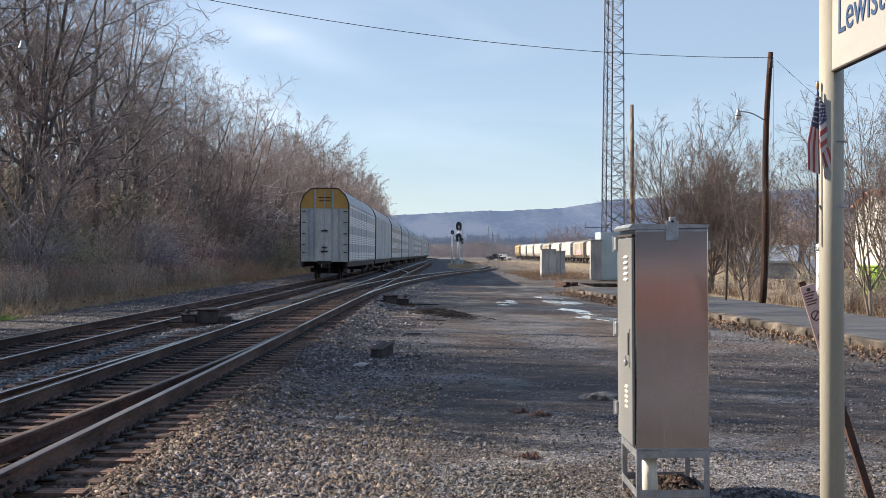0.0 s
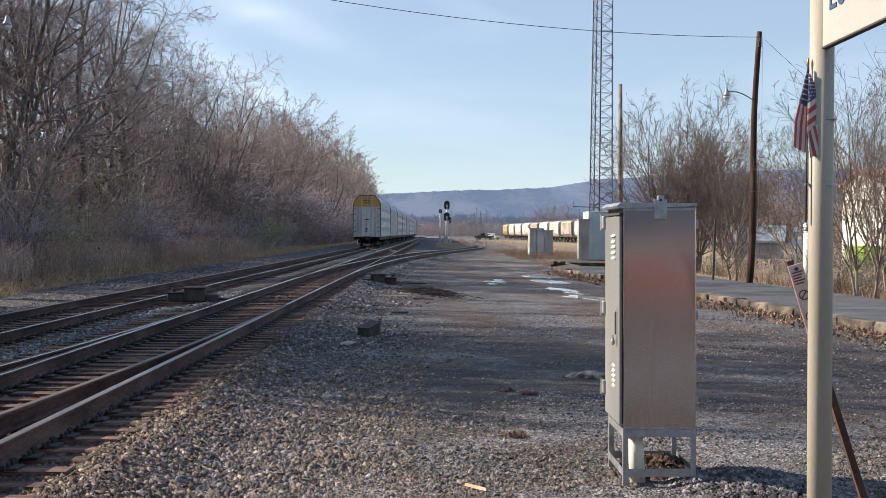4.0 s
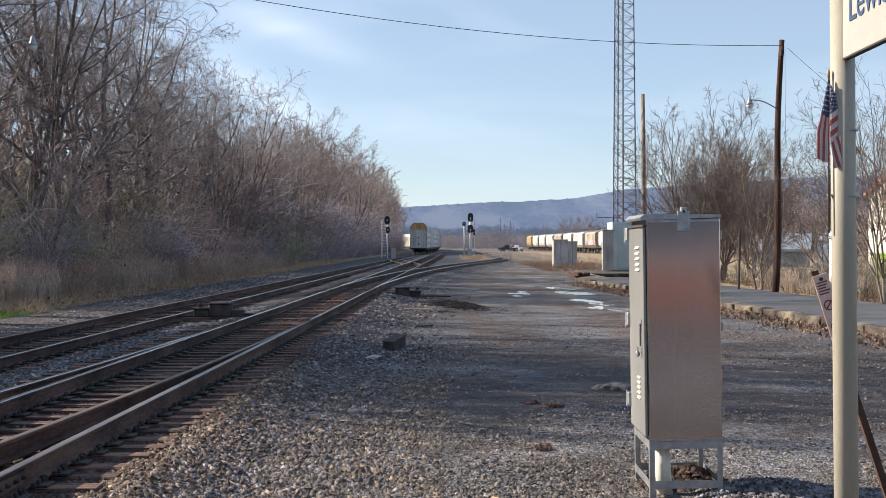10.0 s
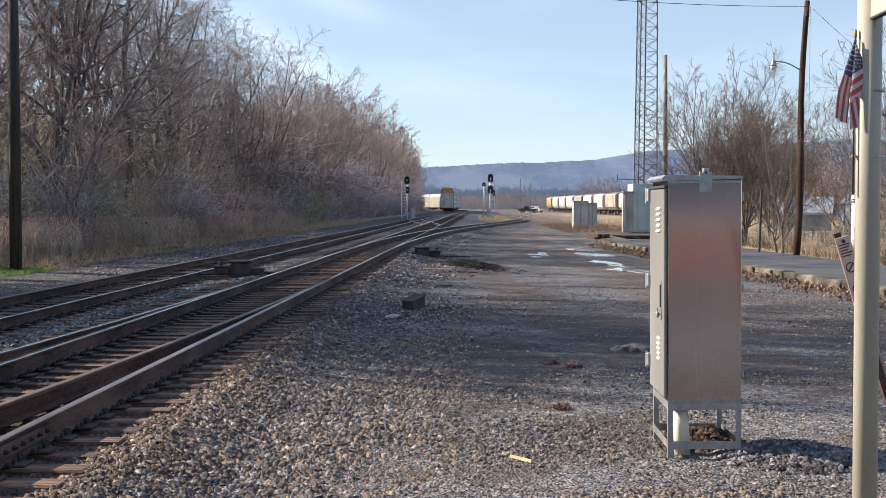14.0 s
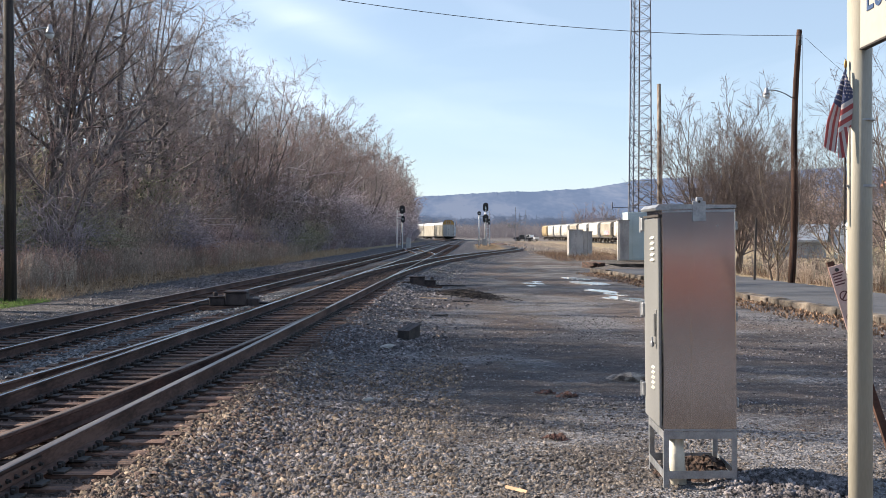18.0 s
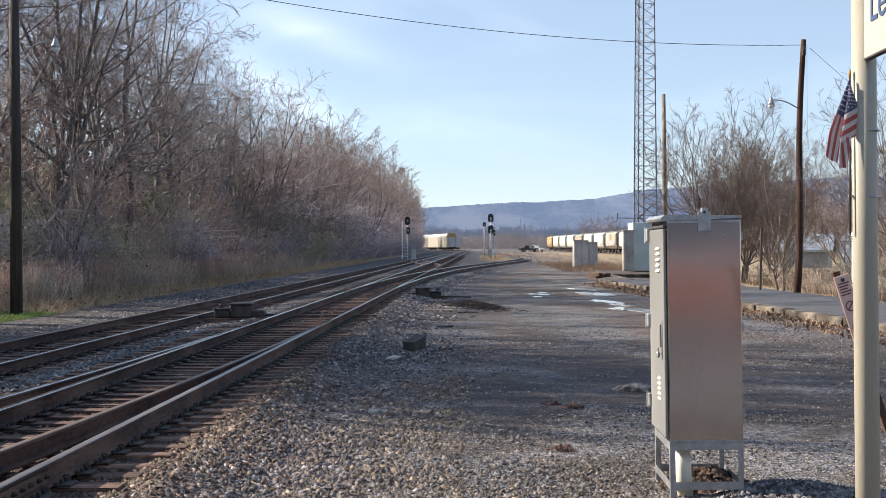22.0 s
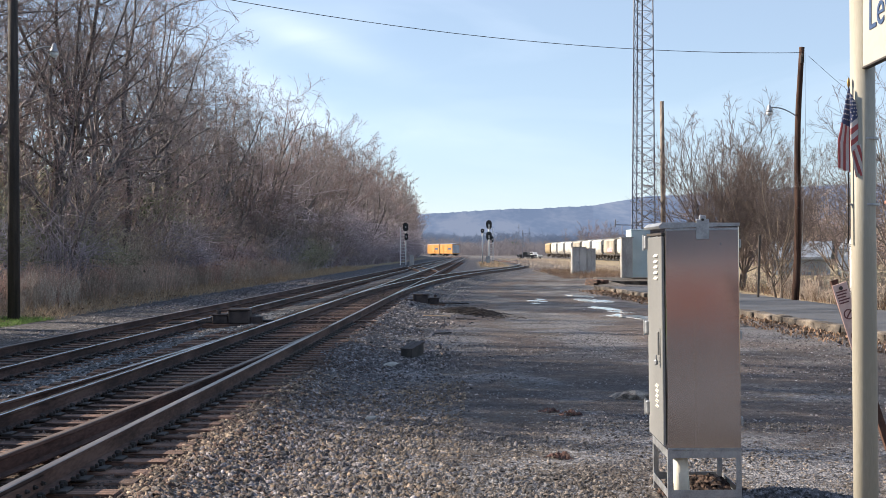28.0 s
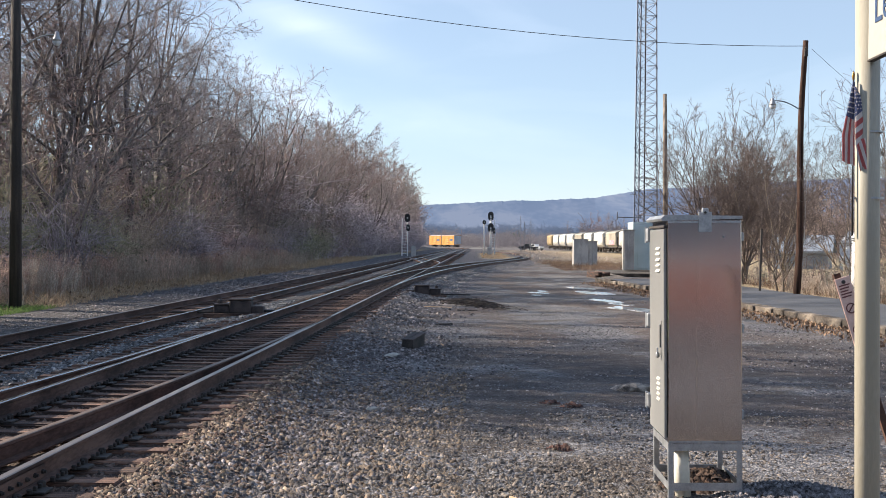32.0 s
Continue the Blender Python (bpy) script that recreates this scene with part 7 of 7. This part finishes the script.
def evergreen_vines(seed):
    """Ragged clumps of dark evergreen creeper climbing the trunks."""
    r = np.random.RandomState(seed)
    parts_ = []
    for x, y, z, w, h in ((-17.6, 62, 2.6, 1.5, 2.2), (-18.4, 70, 4.2, 1.8, 2.6), (-17.4, 79, 2.0, 1.6, 1.8), (-18.8, 88, 5.0, 1.9, 3.0), (-17.6, 99, 2.6, 2.2, 2.2), (-17.2, 112, 2.0, 2.2, 1.8), (-19.0, 55, 3.6, 1.3, 2.4), (-18.0, 126, 3.0, 2.4, 2.6)):
        n = 900
        c = r.normal(0, 1, (n, 3)) * np.array([w * 0.5, w * 0.8, h * 0.55])
        c += 0.45 * np.sin(c[:, [1, 2, 0]] * 3.1 + x)
        parts_.append(c + np.array([x, y, z + float(height(np.array(x), np.array(y)))]))
    c = np.concatenate(parts_)
    m = len(c)
    s = 0.03 + 0.05 * r.rand(m)
    u = r.normal(0, 1, (m, 3))
    u /= np.linalg.norm(u, axis=1, keepdims=True)
    w = np.cross(u, r.normal(0, 1, (m, 3)))
    w /= np.linalg.norm(w, axis=1, keepdims=True)
    q = [c + u * s[:, None] * 1.4, c + w * s[:, None], c - u * s[:, None] * 1.4, c - w * s[:, None]]
    return tagged(new("evergreen_vines", fast_mesh(np.stack(q, 1).reshape(-1, 3), np.arange(4 * m).reshape(-1, 4), M["vine_green"])), "ragged dark evergreen creeper climbing among the trunks", "vines", kind="stuff")


evergreen_vines(21)


def valley_woods(seed, n, y0, y1, u0, u1, tall, rad, lift, mat, name, label):
    """Far bare woods: a haze of stems and boughs on rising ground."""
    r = np.random.RandomState(seed)
    y = y0 + (y1 - y0) * r.rand(n)
    u = u0 + (u1 - u0) * r.rand(n)
    h = (tall[0] + (tall[1] - tall[0]) * r.rand(n)) * (0.75 + 0.35 * np.sin(u * 95 + y * 0.02) * np.sin(u * 41))
    p0 = np.stack([u * y, y, lift * (y - y0)], 1)
    p1 = p0 + np.stack([r.normal(0, 0.12, n) * h, r.normal(0, 0.1, n) * h, h], 1)
    a0, a1, ra, rb = [p0], [p1], [np.full(n, rad * 1.3)], [np.full(n, rad * 0.6)]
    for _ in range(5):
        k = r.uniform(0.05, 0.85, n)[:, None]
        s = p0 + (p1 - p0) * k
        a0.append(s)
        a1.append(s + np.stack([r.normal(0, 0.42, n), r.normal(0, 0.2, n), r.uniform(0.05, 0.4, n)], 1) * h[:, None])
        ra.append(np.full(n, rad))
        rb.append(np.full(n, rad * 0.5))
    v, f = sticks(np.concatenate(a0), np.concatenate(a1), np.concatenate(ra), np.concatenate(rb), 3)
    return tagged(new(name, fast_mesh(v, f, mat)), label, "woods", kind="stuff")


valley_woods(7, 4200, 560, 800, -0.10, 0.30, (4.0, 9.5), 0.11, 0.004, M["valley_woods"], "far_woods", "grey-brown woods across the valley floor, haze painted with a glow")
valley_woods(10, 1500, 150, 330, 0.20, 0.60, (6, 13), 0.08, 0.0, M["hill_woods"], "far_woods", "hazy brown woods beyond the platform trees")
valley_woods(8, 3800, 820, 1400, -0.12, 0.30, (7, 14), 0.20, 0.022, M["ridge"], "far_woods", "woods at the ridge foot, haze painted in as blue-grey")
valley_woods(9, 900, 800, 900, 0.012, 0.038, (3, 8), 0.22, 0.02, M["evergreen"], "far_evergreens", "dark evergreens in the far town")
tagged(part("backdrop_road", Geo().box(-12, 8, 430, 445, -0.3, 0.05), M["concrete"]), "pale strip of road crossing far down the line", "road", kind="structure")


# ---- loose stones on the ballast shoulder and the lot ----
def stones(n, place, size, seed, name, label, mat, flat=0.7):
    r = np.random.RandomState(seed)
    base_v = np.array([(-1.0, -0.8, -0.5), (1.0, -0.8, -0.5), (1.0, 0.8, -0.5), (-1.0, 0.8, -0.5), (-0.5, 0.0, 0.9), (0.5, 0.0, 0.9)])
    base_f = np.array([(0, 1, 5), (0, 5, 4), (1, 2, 5), (2, 3, 4), (2, 4, 5), (3, 0, 4)])
    x, y = place(r, n)
    s = size[0] + (size[1] - size[0]) * r.rand(n) ** 2.4
    shape = base_v[None] + 0.42 * r.uniform(-1, 1, (n, len(base_v), 3))
    shape = shape * np.stack([r.uniform(0.7, 1.3, n), r.uniform(0.7, 1.3, n), np.full(n, flat)], 1)[:, None]
    a = r.rand(n) * 6.283
    tilt = r.normal(0, 0.35, n)
    ca, sa, ct, st = np.cos(a), np.sin(a), np.cos(tilt), np.sin(tilt)
    X, Y, Zc = shape[..., 0], shape[..., 1], shape[..., 2]
    Y, Zc = Y * ct[:, None] - Zc * st[:, None], Y * st[:, None] + Zc * ct[:, None]
    X, Y = X * ca[:, None] - Y * sa[:, None], X * sa[:, None] + Y * ca[:, None]
    v = np.stack([X, Y, Zc], -1) * s[:, None, None]
    v += np.stack([x, y, height(x, y) + s * 0.25], 1)[:, None]
    f = base_f[None] + (np.arange(n) * len(base_v))[:, None, None]
    return tagged(new(name, fast_mesh(v.reshape(-1, 3), f.reshape(-1, 3), mat)), label, "gravel", kind="stuff")


def shoulder(r, n):
    y = 6.0 + 18 * r.rand(n) ** 1.5
    return -2.6 + 0.9 * r.rand(n) + 1.5 * np.abs(r.normal(0, 0.45, n)), y


stones(21000, shoulder, (0.008, 0.029), 31, "ballast_stones", "grey crushed ballast stones on the shoulder", M["stone"], 0.85)
stones(13000, lambda r, n: (-2.7 + 2.6 * r.rand(n) ** 1.7, 6.0 + 12 * r.rand(n) ** 1.4), (0.008, 0.029), 46, "ballast_stones", "rusty tan crushed stone along the tie ends", M["stone_tan"], 0.85)
stones(12000, lambda r, n: (-1.4 + 5.0 * r.rand(n), 6.5 + 10 * r.rand(n) ** 1.3), (0.005, 0.017), 32, "lot_gravel", "loose grey gravel on the lot", M["stone_pale"])
stones(34000, lambda r, n: (-1.6 + 6.2 * r.rand(n), 6.3 + 7.5 * r.rand(n) ** 1.3), (0.006, 0.021), 45, "lot_gravel", "loose brownish-grey gravel on the lot", M["stone_lot"], 0.8)
stones(12000, lambda r, n: (-5.7 + 3.2 * r.rand(n), 7 + 22 * r.rand(n) ** 1.2), (0.012, 0.030), 33, "ballast_stones", "grimy brown crushed stone between the ties", M["stone_brown"])
stones(17000, lambda r, n: (-2.95 + 1.5 * np.abs(r.normal(0, 0.52, n)), 6 + 24 * r.rand(n) ** 1.7), (0.010, 0.030), 38, "ballast_stones", "grimy brown stone at the tie ends", M["stone_brown"])
stones(4500, lambda r, n: (-11.7 + 2.3 * r.rand(n), 40 + 45 * r.rand(n) ** 1.2), (0.022, 0.06), 41, "ballast_stones", "grey crushed stone along the foot of the bank", M["stone"])
stones(5500, lambda r, n: (-11.6 + 2.2 * r.rand(n), 18 + 24 * r.rand(n) ** 1.2), (0.010, 0.030), 39, "ballast_stones", "grey crushed stone beside the far track", M["stone"])
stones(7000, lambda r, n: (-5.35 + 2.8 * r.rand(n), 27 + 36 * r.rand(n) ** 1.2), (0.020, 0.048), 43, "ballast_stones", "grimy brown stone along the near track", M["stone_brown"])
stones(6000, lambda r, n: (-9.2 + 2.7 * r.rand(n), 14 + 46 * r.rand(n) ** 1.2), (0.016, 0.040), 44, "ballast_stones", "grimy brown stone along the far track", M["stone_brown"])
stones(9000, lambda r, n: (-6.9 + 1.5 * r.rand(n), 13 + 24 * r.rand(n)), (0.015, 0.042), 34, "ballast_stones", "pale ballast stones between the tracks", M["stone_pale"])
stones(7000, lambda r, n: (-2.7 + 1.5 * np.abs(r.normal(0, 0.7, n)), 20 + 34 * r.rand(n)), (0.014, 0.05), 35, "ballast_stones", "crushed stone along the points", M["stone"])
stones(15000, lambda r, n: (-1.2 + 9.5 * r.rand(n), 12 + 17 * r.rand(n) ** 1.2), (0.007, 0.022), 40, "lot_gravel", "gravel strewn over the lot", M["stone"], 0.8)


def siding_side(r, n):
    y = 40 + 75 * r.rand(n) ** 1.3
    return np.array([siding(q) for q in y]) + 1.35 + 1.5 * r.rand(n) ** 1.3, y


stones(6000, siding_side, (0.018, 0.055), 42, "ballast_stones", "bluish-grey crushed stone on the siding's shoulder", M["stone_pale"])
stones(6000, lambda r, n: (0.2 + 8.5 * r.rand(n), 14 + 30 * r.rand(n)), (0.006, 0.022), 37, "lot_gravel", "scattered stones on the lot", M["stone_pale"], 0.5)
stones(900, lambda r, n: (curb_x(20) - 0.5 - 1.1 * r.rand(n) ** 2 - 0.0695 * 0, 18 + 40 * r.rand(n)), (0.010, 0.026), 36, "leaf_litter", "brown fallen leaves along the curb", M["leaf"], 0.25)


def heap(n, cx, cy, rx, ry, tall, size, seed, name, label, mat):
    """A low heap of stones, highest in the middle."""
    r = np.random.RandomState(seed)
    a, q = r.rand(n) * 6.283, np.sqrt(r.rand(n))
    ob = stones(n, lambda r2, m: (cx + rx * q * np.cos(a), cy + ry * q * np.sin(a)), size, seed, name, label, mat, 0.7)
    co = np.empty(len(ob.data.vertices) * 3, np.float32)
    ob.data.vertices.foreach_get("co", co)
    co = co.reshape(-1, 3)
    per = len(co) // n
    co[:, 2] += np.repeat(tall * (1 - q ** 2) * r.uniform(0.75, 1.0, n), per)
    ob.data.vertices.foreach_set("co", co.ravel())
    ob.data.update()


heap(2600, 2.45, 9.25, 0.62, 0.55, 0.13, (0.010, 0.034), 61, "gravel_heap", "low dark heap of gravel against the cabinet stand", M["stone"])
heap(900, 1.85, 9.75, 0.34, 0.30, 0.14, (0.015, 0.045), 62, "soil_clods", "brown clods of soil under the cabinet", M["stone_brown"])
heap(160, 1.0, 8.7, 0.75, 0.45, 0.008, (0.008, 0.022), 63, "soil_clods", "broken brown clods beside the cabinet", M["stone_brown"])
heap(200, 4.0, 12.6, 1.7, 0.9, 0.012, (0.010, 0.030), 64, "soil_clods", "low ridge of muddy clods on the lot", M["stone_brown"])
# tan stone patch, widened so that its colour adds the sun's warmth
heap(2600, -0.3, 8.2, 2.4, 1.5, 0.004, (0.007, 0.022), 65, "gravel_patch", "yellowish broken stone, spread wider to carry the sun's warm tint", M["stone_tan"])


for x, y, s_ in ((0.92, 14.64, 66), (0.80, 11.36, 67), (1.16, 14.4, 68)):
    heap(46, x, y, 0.13, 0.10, 0.05, (0.010, 0.034), s_, "soil_clods", "small crumbled clod of reddish soil on the gravel", M["clod_red"])


def bank_litter(n, seed):
    """Fallen leaves strewn on the grass at the foot of the bank."""
    r = np.random.RandomState(seed)
    y = 24 + 60 * r.rand(n) ** 1.2
    x = -12.6 - 2.8 * r.rand(n)
    s = 0.035 + 0.05 * r.rand(n)
    a = r.rand(n) * 6.28
    c = np.stack([x, y, height(x, y) + 0.02 + 0.05 * r.rand(n)], 1)
    q = [c + np.stack([np.cos(a + k * math.pi / 2) * s, np.sin(a + k * math.pi / 2) * s, r.normal(0, 0.02, n)], 1) for k in range(4)]
    return tagged(new("fallen_leaves", fast_mesh(np.stack(q, 1).reshape(-1, 3), np.arange(4 * n).reshape(-1, 4), M["leaf"])), "reddish fallen leaves strewn below the bank", "leaves", kind="stuff")


bank_litter(5000, 4)


def leaves(n, seed):
    r = np.random.RandomState(seed)
    y = 16 + 44 * r.rand(n)
    x = 10.75 - 0.0695 * y - 0.2 - 1.2 * r.rand(n) ** 1.7
    s = 0.012 + 0.019 * r.rand(n)
    a = r.rand(n) * 6.28
    c = np.stack([x, y, 0.02 + 0.05 * r.rand(n)], 1)
    q = []
    for k in range(4):
        w = a + k * math.pi / 2
        q.append(c + np.stack([np.cos(w) * s * (1.5 if k % 2 == 0 else 0.8), np.sin(w) * s * (1.5 if k % 2 == 0 else 0.8), r.normal(0, 0.03, n)], 1))
    v = np.stack(q, 1).reshape(-1, 3)
    return tagged(new("fallen_leaves", fast_mesh(v, np.arange(4 * n).reshape(-1, 4), M["leaf"])), "brown fallen leaves drifted against the curb", "leaves", kind="stuff")


leaves(5200, 3)


def debris(seed, n):
    """A flattened tangle of wire, splinters and bark, thickest in the middle."""
    r = np.random.RandomState(seed)
    q, w = r.normal(0, 0.55, n), r.normal(0, 0.45, n)
    c = np.stack([-0.05 + 0.75 * q + 0.28 * w, 38.0 - 1.9 * q + 0.9 * w, 0.01 + 0.16 * r.rand(n) ** 1.6 * np.exp(-q ** 2 - w ** 2)], 1)
    long = r.uniform(0.06, 0.42, n) * np.where(r.rand(n) < 0.10, 2.4, 1.0)
    a = r.normal(0.9, 0.9, n)
    d = np.stack([np.cos(a) * long, np.sin(a) * long, r.normal(0, 0.10, n) * long], 1)
    bend_ = c + np.stack([r.normal(0, 0.03, n), r.normal(0, 0.03, n), 0.02 + 0.03 * r.rand(n)], 1)
    rad = r.uniform(0.004, 0.013, n)
    v, f = sticks(np.concatenate([c - d / 2, bend_]), np.concatenate([bend_, c + d / 2]), np.concatenate([rad, rad]), np.concatenate([rad, rad * 0.6]), 4)
    return tagged(new("debris_pile", fast_mesh(v, f, M["debris"])), "low tangle of dark splinters and wire beside the points", "debris", kind="stuff")


debris(55, 800)


# ---- puddles ----
def puddle(x, y, rx, ry, seed, turn=0.0):
    n = 72
    pts = []
    for k in range(n):
        a = 2 * math.pi * k / n
        q = 1 + 0.55 * noise.noise((math.cos(a) * 1.4, math.sin(a) * 1.4, seed)) + 0.42 * noise.noise((math.cos(a) * 4.2, math.sin(a) * 4.2, seed + 3.7))
        pts.append((rx * q * math.cos(a), ry * q * math.sin(a)))
    z = 0.018 + 0.004 * (int(seed) % 3)
    ob = part("puddle", Geo().prism(pts, "z", z - 0.05, z), M["puddle"], at=pose(x, y, 0, 0, 0, turn))
    tagged(ob, "shallow icy puddle shining on the lot", "puddle", "puddles on the lot")


for x, y, rx, ry, s, turn in ((4.69, 53.0, 0.48, 1.5, 1.0, 10), (4.86, 47.6, 0.55, 1.5, 2.0, 14), (4.50, 41.4, 0.36, 1.25, 3.0, 12), (4.78, 38.9, 0.22, 0.7, 9.0, 20), (4.66, 36.4, 0.44, 1.0, 4.0, 18), (5.12, 35.0, 0.30, 0.6, 10.0, 24), (5.45, 34.2, 0.20, 0.35, 6.0, 0), (2.56, 47.2, 0.26, 0.7, 5.0, 20), (2.35, 45.2, 0.16, 0.4, 7.0, 0), (2.75, 49.0, 0.2, 0.5, 8.0, 0)):
    puddle(x, y, rx, ry, s, turn)


# ---- what moves ----
SPEED, REAR = 14.6, 75.5


def on_line(s):
    """A place on the far main line by the way travelled along it, counted from y = 0."""
    if s <= 355:
        return Vector((main_a(s), s))
    a = (s - 355) / 440
    return Vector((main_a(355) - 440 * (1 - math.cos(a)), 355 + 440 * math.sin(a)))


def train_pose(s):
    p, q = on_line(s - 9.5), on_line(s + 9.5)
    d, c = q - p, (p + q) / 2
    return pose(c.x, c.y, ZA, 0, 0, math.degrees(math.atan2(-d.x, d.y)))


def motions():
    for k, car in enumerate(train):
        walk(car, [(t, train_pose(REAR + 13.5 + k * CAR_LEN + SPEED * t)) for t in range(0, 33)])
    # the flag stirs in the wind: seconds, how far it is blown out from hanging (0) to swept aside (1)
    stir = [(0.0, 0.0), (1.0, 0.06), (2.0, 0.0), (3.0, 0.0), (4.5, 0.35), (6.0, 0.75), (7.0, 0.45), (8.0, 0.04), (9.0, 0.05), (10.0, 0.1), (11.0, 0.2), (12.0, 0.28), (13.0, 0.35), (14.0, 0.43), (15.5, 0.45), (17.0, 0.52),
            (18.0, 0.54), (19.0, 0.58), (20.0, 0.75), (21.0, 1.0), (22.0, 0.68), (23.0, 0.62), (24.0, 0.52), (25.0, 0.45), (26.5, 0.2), (28.0, 0.04), (29.0, 0.0), (30.0, 0.03), (31.0, 0.02), (32.0, 0.04)]
    for piece, swing in zip(flag_folds, (15.0, 16.0, 17.0)):
        walk(piece, [(t, pose(0, 0, 2.692, 0, swing * k, -6 * k)) for t, k in stir])


motions()
